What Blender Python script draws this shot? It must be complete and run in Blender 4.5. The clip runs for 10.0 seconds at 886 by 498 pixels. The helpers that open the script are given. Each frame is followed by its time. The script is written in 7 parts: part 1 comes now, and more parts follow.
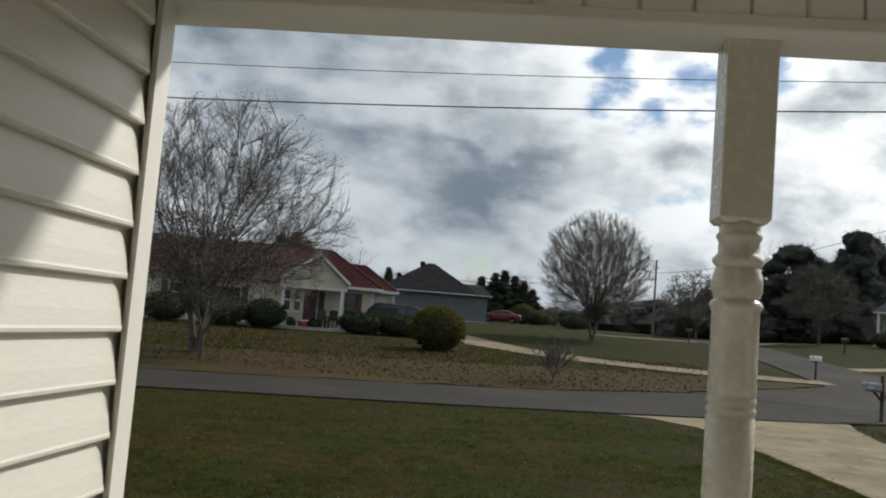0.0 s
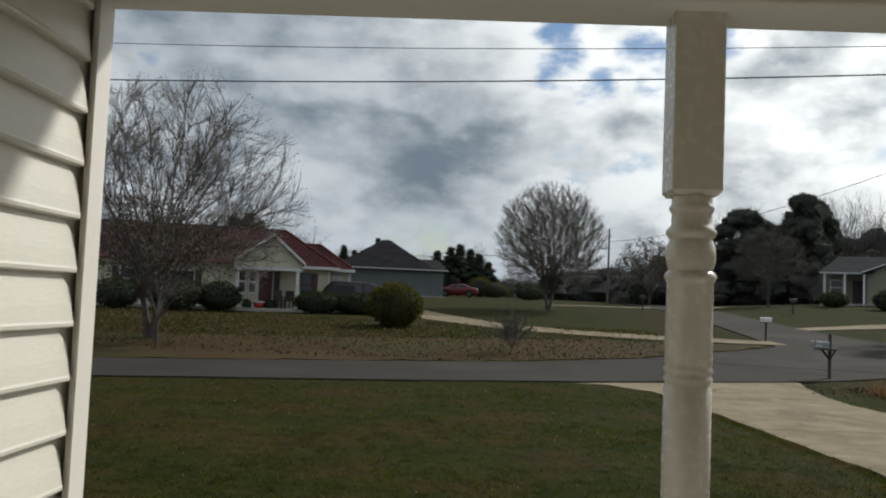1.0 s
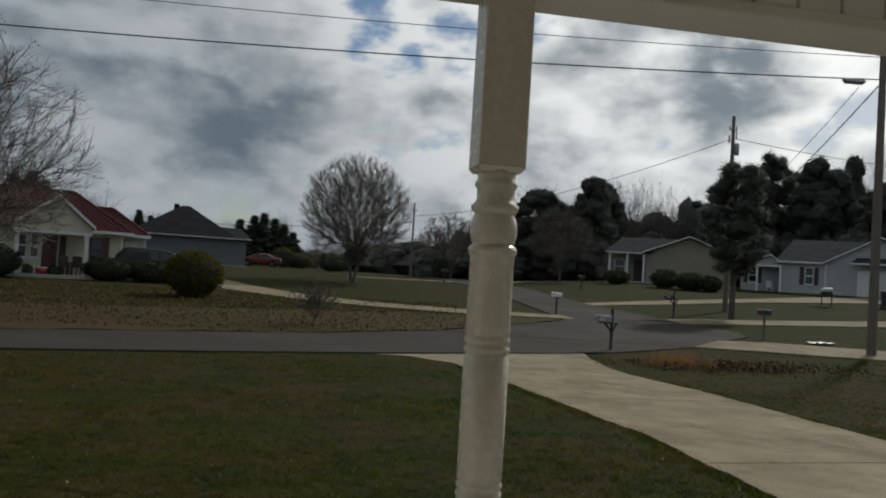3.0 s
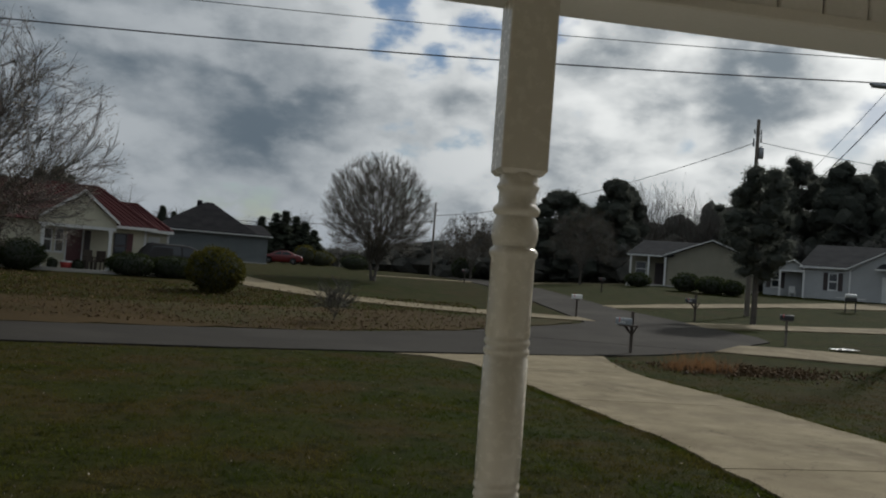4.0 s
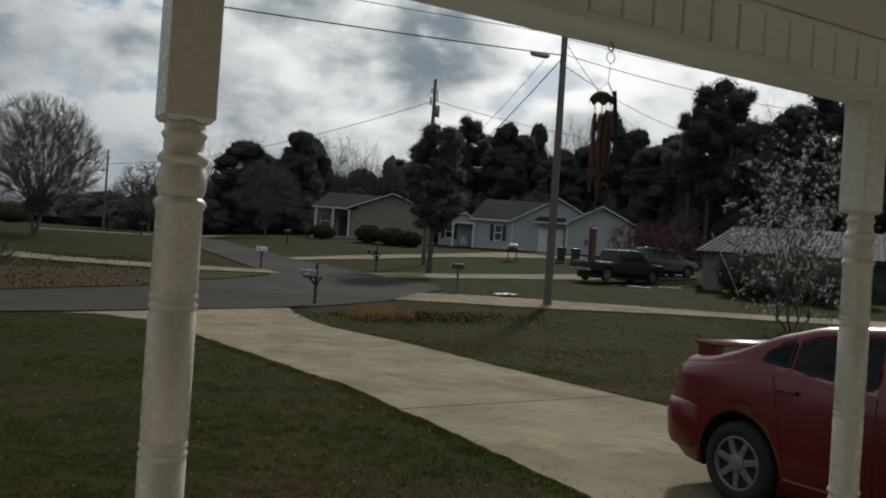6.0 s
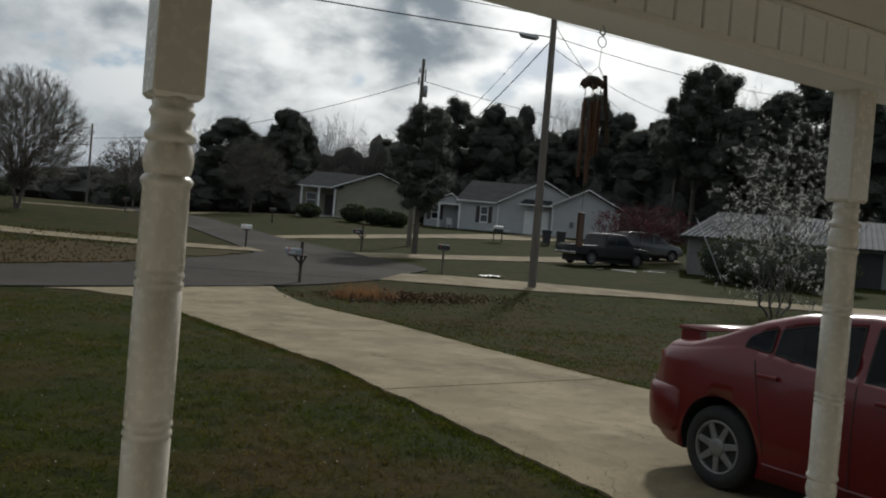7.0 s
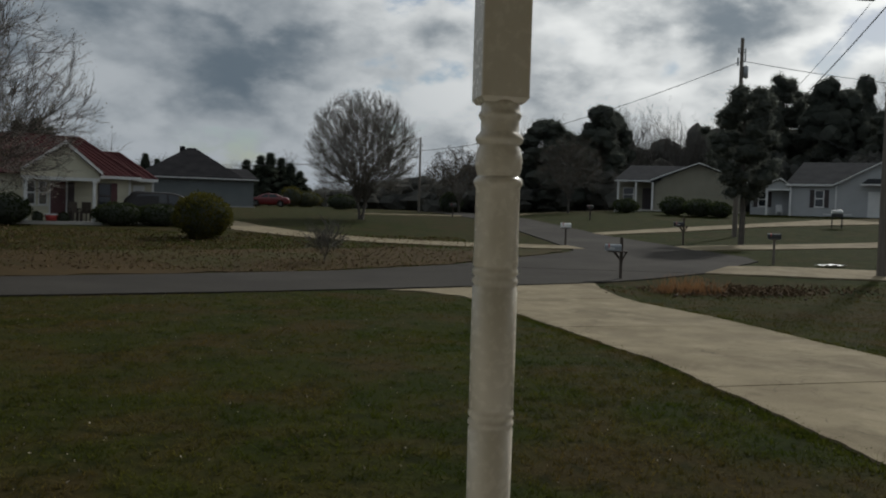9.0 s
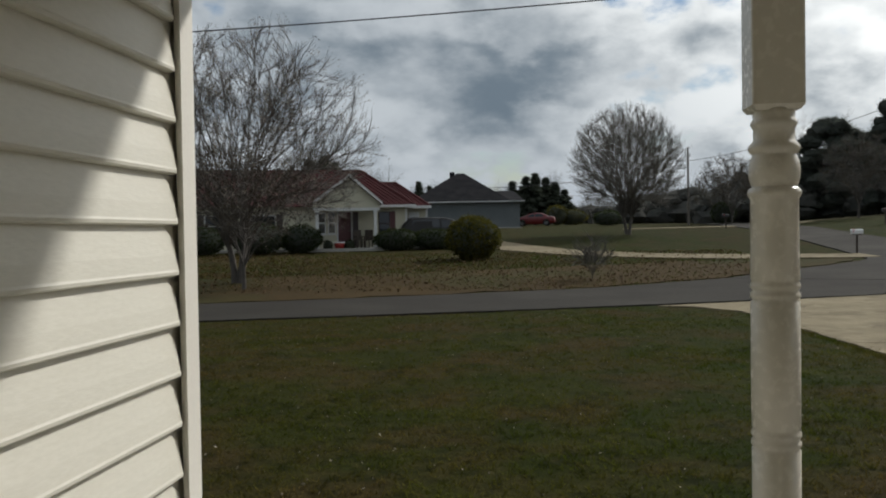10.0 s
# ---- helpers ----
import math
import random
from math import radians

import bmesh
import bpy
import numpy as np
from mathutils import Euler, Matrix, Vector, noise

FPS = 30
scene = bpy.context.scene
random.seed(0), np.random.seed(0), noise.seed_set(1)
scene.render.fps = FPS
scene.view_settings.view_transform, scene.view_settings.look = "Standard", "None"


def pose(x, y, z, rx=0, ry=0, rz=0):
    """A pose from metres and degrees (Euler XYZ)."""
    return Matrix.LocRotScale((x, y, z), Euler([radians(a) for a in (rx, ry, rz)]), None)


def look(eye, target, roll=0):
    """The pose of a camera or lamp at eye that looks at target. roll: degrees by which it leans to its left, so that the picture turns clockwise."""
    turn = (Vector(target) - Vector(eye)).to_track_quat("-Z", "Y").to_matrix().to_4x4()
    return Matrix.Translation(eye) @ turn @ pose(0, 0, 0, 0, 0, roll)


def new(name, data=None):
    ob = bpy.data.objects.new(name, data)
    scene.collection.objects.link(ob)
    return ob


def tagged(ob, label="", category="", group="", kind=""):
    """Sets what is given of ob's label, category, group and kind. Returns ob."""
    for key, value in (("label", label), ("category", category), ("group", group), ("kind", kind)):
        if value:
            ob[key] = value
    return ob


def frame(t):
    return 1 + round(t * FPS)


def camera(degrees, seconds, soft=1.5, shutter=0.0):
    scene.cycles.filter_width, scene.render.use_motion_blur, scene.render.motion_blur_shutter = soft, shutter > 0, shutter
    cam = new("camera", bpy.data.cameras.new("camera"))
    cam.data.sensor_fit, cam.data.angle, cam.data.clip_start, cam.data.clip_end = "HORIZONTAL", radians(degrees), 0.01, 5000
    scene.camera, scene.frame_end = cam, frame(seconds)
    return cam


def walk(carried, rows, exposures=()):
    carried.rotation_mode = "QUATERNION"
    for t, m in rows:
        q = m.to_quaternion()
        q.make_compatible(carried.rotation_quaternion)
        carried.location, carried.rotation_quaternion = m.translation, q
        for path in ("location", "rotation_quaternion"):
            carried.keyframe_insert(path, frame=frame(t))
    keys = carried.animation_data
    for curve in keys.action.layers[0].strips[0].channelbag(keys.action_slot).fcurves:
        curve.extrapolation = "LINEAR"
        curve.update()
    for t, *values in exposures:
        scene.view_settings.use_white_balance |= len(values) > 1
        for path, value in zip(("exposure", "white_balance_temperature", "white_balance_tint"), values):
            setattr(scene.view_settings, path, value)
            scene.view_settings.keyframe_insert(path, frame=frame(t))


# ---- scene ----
EXPOSURES = ((0.0, -0.2), (1.0, -0.3), (1.6, -0.6), (2.5, -0.80), (4.8, -0.83), (6.2, -0.76), (7.3, -0.64), (8.4, -0.66), (9.0, -0.85), (10.0, -0.42))
EYE = 2.0  # the lens above the driveway
cam = camera(54.36, 10.0, soft=2.0)
# seconds, x, y, z from the first stand, yaw, pitch, roll
PATH = (
    (0.0, -0.000, -0.003, -0.011, 4.54, 4.92, -4.62),
    (0.5, -0.002, -0.006, -0.013, 3.40, 4.19, -3.91),
    (1.0, -0.005, 0.003, 0.003, 1.70, 3.44, -2.41),
    (1.5, -0.007, -0.003, 0.006, -6.74, 2.42, -2.63),
    (2.0, -0.007, 0.004, 0.005, -10.86, 1.83, -3.01),
    (2.2, -0.008, 0.010, 0.003, -12.20, 2.13, -3.16),
    (3.3, -0.013, 0.011, -0.002, -9.86, 2.29, -3.99),
    (3.5, -0.016, -0.006, -0.001, -8.69, 2.26, -4.02),
    (4.0, -0.015, -0.002, 0.001, -9.93, 2.14, -4.41),
    (4.5, -0.006, -0.007, -0.002, -17.04, 1.26, -4.70),
    (5.0, 0.010, 0.042, 0.002, -22.91, 0.15, -4.76),
    (5.5, 0.015, 0.010, 0.001, -27.31, 1.42, -4.30),
    (6.0, 0.020, -0.009, 0.002, -30.61, 0.46, -3.84),
    (6.2, 0.021, -0.002, 0.001, -31.06, -0.29, -3.80),
    (7.3, 0.015, -0.001, 0.007, -31.49, -0.67, -5.08),
    (7.5, 0.025, 0.042, -0.001, -30.83, -0.32, -4.82),
    (8.0, 0.011, 0.011, -0.001, -27.43, -0.13, -4.44),
    (8.5, 0.005, 0.006, -0.003, -21.28, -0.78, -3.47),
    (9.0, -0.005, 0.010, -0.004, -10.68, -2.14, -1.71),
    (9.3, -0.010, -0.018, 0.001, -3.10, -2.87, -0.36),
    (9.5, -0.003, -0.011, 0.000, 1.40, -2.85, 0.15),
    (9.6, -0.006, -0.028, 0.002, 3.15, -2.53, 0.76),
    (10.0, -0.017, -0.047, 0.003, 6.83, -1.11, 0.88),
)
walk(cam, [(t, pose(x, y, EYE + z, 90 + pitch, roll, yaw)) for t, x, y, z, yaw, pitch, roll in PATH], exposures=EXPOSURES)

# ---- sky and sun ----
SUN_AZ, SUN_EL = 45.0, 36.0
sun_dir = Vector((math.sin(radians(SUN_AZ)) * math.cos(radians(SUN_EL)), math.cos(radians(SUN_AZ)) * math.cos(radians(SUN_EL)), math.sin(radians(SUN_EL))))
sun = new("sun", bpy.data.lights.new("sun", "SUN"))
sun.data.energy, sun.data.angle, sun.data.color = 4.1, radians(4.0), (1.0, 0.975, 0.93)
sun.matrix_world = look(sun_dir * 60, (0, 0, 0))

world = bpy.data.worlds.new("world")
scene.world = world
world.use_nodes = True
wt = world.node_tree
wt.nodes.clear()


def wn(kind, **kw):
    n = wt.nodes.new(kind)
    for k, v in kw.items():
        n.inputs[int(k[1:])].default_value = v
    return n


def wmath(op, a, b=None, clamp=False):
    n = wt.nodes.new("ShaderNodeMath")
    n.operation, n.use_clamp = op, clamp
    for i, v in enumerate((a, b)):
        if v is None:
            continue
        if isinstance(v, (int, float)):
            n.inputs[i].default_value = v
        else:
            wt.links.new(v, n.inputs[i])
    return n.outputs[0]


def wmix(f, a, b):
    n = wt.nodes.new("ShaderNodeMix")
    n.data_type = "RGBA"
    for sock, v in ((n.inputs[0], f), (n.inputs[6], a), (n.inputs[7], b)):
        if isinstance(v, (int, float, tuple)):
            sock.default_value = v
        else:
            wt.links.new(v, sock)
    return n.outputs[2]


def wramp(v, lo, hi):
    n = wt.nodes.new("ShaderNodeMapRange")
    n.interpolation_type = "SMOOTHSTEP"
    wt.links.new(v, n.inputs[0])
    n.inputs[1].default_value, n.inputs[2].default_value = lo, hi
    return n.outputs[0]


def wnoise(vec, scale, detail, rough, dist=0.0, off=(0, 0, 0)):
    m = wt.nodes.new("ShaderNodeMapping")
    m.inputs["Location"].default_value = off
    wt.links.new(vec, m.inputs["Vector"])
    n = wt.nodes.new("ShaderNodeTexNoise")
    wt.links.new(m.outputs[0], n.inputs["Vector"])
    n.inputs["Scale"].default_value, n.inputs["Detail"].default_value = scale, detail
    n.inputs["Roughness"].default_value, n.inputs["Distortion"].default_value = rough, dist
    return n.outputs[0]


tc = wt.nodes.new("ShaderNodeTexCoord")
sep = wt.nodes.new("ShaderNodeSeparateXYZ")
wt.links.new(tc.outputs["Generated"], sep.inputs[0])
sky = wt.nodes.new("ShaderNodeTexSky")
sky.sky_type, sky.sun_disc = "NISHITA", False
sky.sun_elevation, sky.sun_rotation = radians(SUN_EL), radians(SUN_AZ)
skyscale = wt.nodes.new("ShaderNodeVectorMath")
skyscale.operation = "SCALE"
wt.links.new(sky.outputs[0], skyscale.inputs[0])
skyscale.inputs["Scale"].default_value = 0.10
dot = wt.nodes.new("ShaderNodeVectorMath")
dot.operation = "DOT_PRODUCT"
wt.links.new(tc.outputs["Generated"], dot.inputs[0])
dot.inputs[1].default_value = sun_dir
near_sun = wramp(dot.outputs["Value"], 0.58, 1.0)
squash = wt.nodes.new("ShaderNodeMapping")
squash.inputs["Scale"].default_value = (1.0, 1.0, 1.8)
wt.links.new(tc.outputs["Generated"], squash.inputs[0])
cv = squash.outputs[0]
toward = (0.028, 0.028, 0.055)


def density(shift):
    a = wnoise(cv, 3.4, 3.0, 0.5, 0.0, shift)
    b = wnoise(cv, 7.5, 10.0, 0.53, 0.0, shift)
    return wmath("ADD", wmath("MULTIPLY", a, 0.45), wmath("MULTIPLY", b, 0.55))


def mass(az, el, inner, outer):
    """One where the sky's direction lies within inner degrees of a bearing, fading to nought at outer."""
    a, e = radians(az), radians(el)
    n = wt.nodes.new("ShaderNodeVectorMath")
    n.operation = "DOT_PRODUCT"
    wt.links.new(tc.outputs["Generated"], n.inputs[0])
    n.inputs[1].default_value = (math.sin(a) * math.cos(e), math.cos(a) * math.cos(e), math.sin(e))
    return wramp(n.outputs["Value"], math.cos(radians(outer)), math.cos(radians(inner)))


def many(places):
    out = mass(*places[0])
    for q in places[1:]:
        out = wmath("MAXIMUM", out, mass(*q))
    return out


# the long grey cloud bank over the houses, thin bright gaps in it, and the blue breaks beside it
bank_mass = many(((-2, 10.5, 2, 8), (-9, 9.5, 1, 7), (0, 6.5, 1, 6), (-19, 13, 2, 8), (20.5, 12.5, 1, 6), (17, 10, 0, 5), (30, 12.5, 1, 6)))
thin_mass = many(((-11.6, 6.9, 0, 3.2), (-9, 13, 0, 2.5), (4.0, 12.5, 0, 4.5), (8, 6.6, 0, 3.0), (19, 8.8, 0, 3), (24.5, 14.3, 0, 3), (25.6, 10.8, 0, 3), (12.5, 13.0, 0, 3), (37, 12, 1, 8)))
breaks = many(((11.0, 15.6, 0, 3.4), (5.2, 16.6, 0, 3.4), (10.6, 8.9, 0, 2.6), (8.5, 14.0, 0, 2.4), (-17, 17, 0, 3.4), (16, 17.5, 0, 3.0)))
lift = wmath("SUBTRACT", wmath("ADD", wmath("MULTIPLY", bank_mass, 0.055), 0.012), wmath("ADD", wmath("MULTIPLY", breaks, 0.082), wmath("MULTIPLY", thin_mass, 0.035)))
dens = wmath("ADD", density((0, 0, 0)), lift)
ahead = wmath("ADD", density(toward), lift)
cover = wramp(dens, 0.395, 0.465)
thick = wramp(dens, 0.425, 0.690)
facing = wramp(wmath("SUBTRACT", dens, ahead), -0.075, 0.080)
puffs = wnoise(cv, 20.0, 6.0, 0.6, 0.0, (4.0, 2.0, 1.0))
lit = wmix(near_sun, (0.68, 0.74, 0.79, 1), (1.80, 1.83, 1.79, 1))
shade = wmix(near_sun, (0.195, 0.255, 0.315, 1), (0.37, 0.44, 0.50, 1))
bright = wmath("ADD", wmath("SUBTRACT", 1.05, wmath("MULTIPLY", thick, 1.05)), wmath("ADD", wmath("MULTIPLY", wmath("SUBTRACT", facing, 0.5), 0.75), wmath("MULTIPLY", wmath("SUBTRACT", puffs, 0.5), 0.62)))
cloud = wmix(wramp(bright, -0.30, 1.12), shade, lit)
blue = wt.nodes.new("ShaderNodeHueSaturation")
blue.inputs["Saturation"].default_value = 1.35
wt.links.new(skyscale.outputs[0], blue.inputs["Color"])
col = wmix(cover, blue.outputs[0], cloud)
low = wramp(sep.outputs[2], -0.02, 0.10)
col = wmix(low, (0.50, 0.56, 0.64, 1), col)
bg = wt.nodes.new("ShaderNodeBackground")
wt.links.new(col, bg.inputs[0])
bg.inputs[1].default_value = 1.0
wo = wt.nodes.new("ShaderNodeOutputWorld")
wt.links.new(bg.outputs[0], wo.inputs[0])

# ---- materials ----
def surf(name, a, b, scale=3.0, rough=0.8, bump=0.2, fine=40.0, metal=0.0, rnd=0.0, spec=0.5, c=None, cscale=0.6, coat=0.0, stretch=(1, 1, 1), bdist=0.01, leaf=0.0):
    """A surface that wanders between colours a and b at two scales, with a fine relief; c: blotches of a third colour."""
    m = bpy.data.materials.new(name)
    m.use_nodes = True
    t = m.node_tree
    p = t.nodes["Principled BSDF"]
    co = t.nodes.new("ShaderNodeTexCoord")
    mp = t.nodes.new("ShaderNodeMapping")
    mp.inputs["Scale"].default_value = stretch
    t.links.new(co.outputs["Object"], mp.inputs[0])

    def nz(s, d=4.0):
        n = t.nodes.new("ShaderNodeTexNoise")
        n.inputs["Scale"].default_value, n.inputs["Detail"].default_value = s, d
        t.links.new(mp.outputs[0], n.inputs["Vector"])
        return n.outputs[0]

    def rng(v, lo, hi):
        n = t.nodes.new("ShaderNodeMapRange")
        t.links.new(v, n.inputs[0])
        n.inputs[1].default_value, n.inputs[2].default_value = lo, hi
        return n.outputs[0]

    def mix(f, x, y):
        n = t.nodes.new("ShaderNodeMix")
        n.data_type = "RGBA"
        for s, v in ((n.inputs[0], f), (n.inputs[6], x), (n.inputs[7], y)):
            if isinstance(v, (tuple, float)):
                s.default_value = v if isinstance(v, float) else (*v[:3], 1)
            else:
                t.links.new(v, s)
        return n.outputs[2]

    coarse, small = nz(scale), nz(fine)
    ad = t.nodes.new("ShaderNodeMath")
    ad.operation = "ADD"
    t.links.new(coarse, ad.inputs[0])
    t.links.new(small, ad.inputs[1])
    fac = rng(ad.outputs[0], 0.72, 1.28)
    if rnd:
        oi = t.nodes.new("ShaderNodeObjectInfo")
        r2 = t.nodes.new("ShaderNodeMath")
        r2.operation = "MULTIPLY_ADD"
        t.links.new(oi.outputs["Random"], r2.inputs[0])
        r2.inputs[1].default_value = rnd
        t.links.new(fac, r2.inputs[2])
        r2.use_clamp = True
        fac = r2.outputs[0]
    col = mix(fac, a, b)
    if c:
        amount = rng(nz(cscale, 5.0), 0.50, 0.66)
        col = mix(amount, col, c)
    t.links.new(col, p.inputs["Base Color"])
    rr = rng(small, 0.2, 0.8)
    rm = t.nodes.new("ShaderNodeMath")
    rm.operation = "MULTIPLY_ADD"
    t.links.new(rr, rm.inputs[0])
    rm.inputs[1].default_value, rm.inputs[2].default_value = 0.15, max(0.02, rough - 0.08)
    t.links.new(rm.outputs[0], p.inputs["Roughness"])
    p.inputs["Metallic"].default_value = metal
    p.inputs["Specular IOR Level"].default_value = spec
    p.inputs["Coat Weight"].default_value = coat
    if bump:
        bp = t.nodes.new("ShaderNodeBump")
        bp.inputs["Strength"].default_value, bp.inputs["Distance"].default_value = bump, bdist
        t.links.new(small, bp.inputs["Height"])
        t.links.new(bp.outputs[0], p.inputs["Normal"])
    if leaf:
        # thin leaves let part of the light through
        tl, mx = t.nodes.new("ShaderNodeBsdfTranslucent"), t.nodes.new("ShaderNodeMixShader")
        mx.inputs[0].default_value = leaf
        t.links.new(col, tl.inputs[0])
        t.links.new(p.outputs[0], mx.inputs[1])
        t.links.new(tl.outputs[0], mx.inputs[2])
        t.links.new(mx.outputs[0], t.nodes["Material Output"].inputs[0])
    return m


def glass_dark(name, tint=(0.02, 0.025, 0.03)):
    m = bpy.data.materials.new(name)
    m.use_nodes = True
    p = m.node_tree.nodes["Principled BSDF"]
    p.inputs["Base Color"].default_value = (*tint, 1)
    p.inputs["Roughness"].default_value = 0.04
    p.inputs["Transmission Weight"].default_value = 0.0
    return m


def glass_clear(name, tint):
    m = bpy.data.materials.new(name)
    m.use_nodes = True
    t = m.node_tree
    t.nodes.remove(t.nodes["Principled BSDF"])
    tr, gl, fr, mx = (t.nodes.new(k) for k in ("ShaderNodeBsdfTransparent", "ShaderNodeBsdfGlossy", "ShaderNodeFresnel", "ShaderNodeMixShader"))
    tr.inputs[0].default_value = (*tint, 1)
    gl.inputs["Roughness"].default_value = 0.02
    fr.inputs["IOR"].default_value = 1.25
    t.links.new(fr.outputs[0], mx.inputs[0])
    t.links.new(tr.outputs[0], mx.inputs[1])
    t.links.new(gl.outputs[0], mx.inputs[2])
    t.links.new(mx.outputs[0], t.nodes["Material Output"].inputs[0])
    return m


M_VINYL = surf("cream_vinyl", (0.65, 0.625, 0.54), (0.71, 0.685, 0.60), 1.5, 0.42, 0.06, 120, c=(0.61, 0.57, 0.48), cscale=1.2)
M_TRIM = surf("cream_trim", (0.70, 0.67, 0.60), (0.76, 0.73, 0.66), 2.0, 0.45, 0.08, 90)
M_POST = surf("white_post_paint", (0.62, 0.585, 0.50), (0.66, 0.625, 0.54), 2.0, 0.26, 0.03, 50)
M_BEAM = surf("beam_cladding", (0.76, 0.74, 0.69), (0.82, 0.80, 0.75), 2.0, 0.5, 0.08, 70)
M_CEIL = surf("porch_ceiling", (0.62, 0.58, 0.50), (0.68, 0.64, 0.56), 2.0, 0.6, 0.1, 60)
def concrete(name):
    """Old pale concrete: fine sand grain, broad damp stains, rubbed pale patches, hairline cracks."""
    m = bpy.data.materials.new(name)
    m.use_nodes = True
    t = m.node_tree
    p = t.nodes["Principled BSDF"]
    co = t.nodes.new("ShaderNodeTexCoord")

    def nz(s, d, r=0.55, w=0.0):
        n = t.nodes.new("ShaderNodeTexNoise")
        for k, v in (("Scale", s), ("Detail", d), ("Roughness", r), ("Distortion", w)):
            n.inputs[k].default_value = v
        t.links.new(co.outputs["Object"], n.inputs["Vector"])
        return n.outputs[0]

    def rng(v, lo, hi, a=0.0, b=1.0):
        n = t.nodes.new("ShaderNodeMapRange")
        t.links.new(v, n.inputs[0])
        for k, q in enumerate((lo, hi, a, b)):
            n.inputs[k + 1].default_value = q
        return n.outputs[0]

    def mix(f, x, y):
        n = t.nodes.new("ShaderNodeMix")
        n.data_type = "RGBA"
        for k, v in ((0, f), (6, x), (7, y)):
            if isinstance(v, tuple):
                n.inputs[k].default_value = v + (1,)
            else:
                t.links.new(v, n.inputs[k])
        return n.outputs[2]
    col = mix(rng(nz(0.8, 6.0, 0.6), 0.35, 0.65), (0.150, 0.122, 0.074), (0.222, 0.186, 0.118))
    col = mix(rng(nz(0.45, 7.0, 0.65, 0.6), 0.50, 0.68, 0.0, 0.8), col, (0.098, 0.078, 0.046))
    col = mix(rng(nz(2.6, 6.0, 0.65, 0.3), 0.54, 0.72, 0.0, 0.7), col, (0.110, 0.086, 0.052))
    col = mix(rng(nz(1.7, 5.0, 0.6, 0.5), 0.56, 0.70, 0.0, 0.6), col, (0.262, 0.224, 0.150))
    vo = t.nodes.new("ShaderNodeTexVoronoi")
    vo.feature = "DISTANCE_TO_EDGE"
    vo.inputs["Scale"].default_value = 0.32
    wob = t.nodes.new("ShaderNodeVectorMath")
    wob.operation = "ADD"
    tex = t.nodes.new("ShaderNodeTexNoise")
    tex.inputs["Scale"].default_value, tex.inputs["Detail"].default_value = 1.6, 6.0
    t.links.new(co.outputs["Object"], tex.inputs["Vector"])
    t.links.new(co.outputs["Object"], wob.inputs[0])
    t.links.new(tex.outputs["Color"], wob.inputs[1])
    t.links.new(wob.outputs[0], vo.inputs["Vector"])
    col = mix(rng(vo.outputs["Distance"], 0.0035, 0.0, 0.0, 0.7), col, (0.045, 0.036, 0.022))
    fine = nz(60.0, 4.0, 0.7)
    hs = t.nodes.new("ShaderNodeHueSaturation")
    t.links.new(col, hs.inputs["Color"])
    t.links.new(rng(fine, 0.3, 0.7, 0.78, 1.22), hs.inputs["Value"])
    t.links.new(hs.outputs[0], p.inputs["Base Color"])
    p.inputs["Roughness"].default_value, p.inputs["Specular IOR Level"].default_value = 0.93, 0.12
    bp = t.nodes.new("ShaderNodeBump")
    bp.inputs["Strength"].default_value, bp.inputs["Distance"].default_value = 0.35, 0.01
    t.links.new(nz(16.0, 8.0, 0.7), bp.inputs["Height"])
    t.links.new(bp.outputs[0], p.inputs["Normal"])
    return m


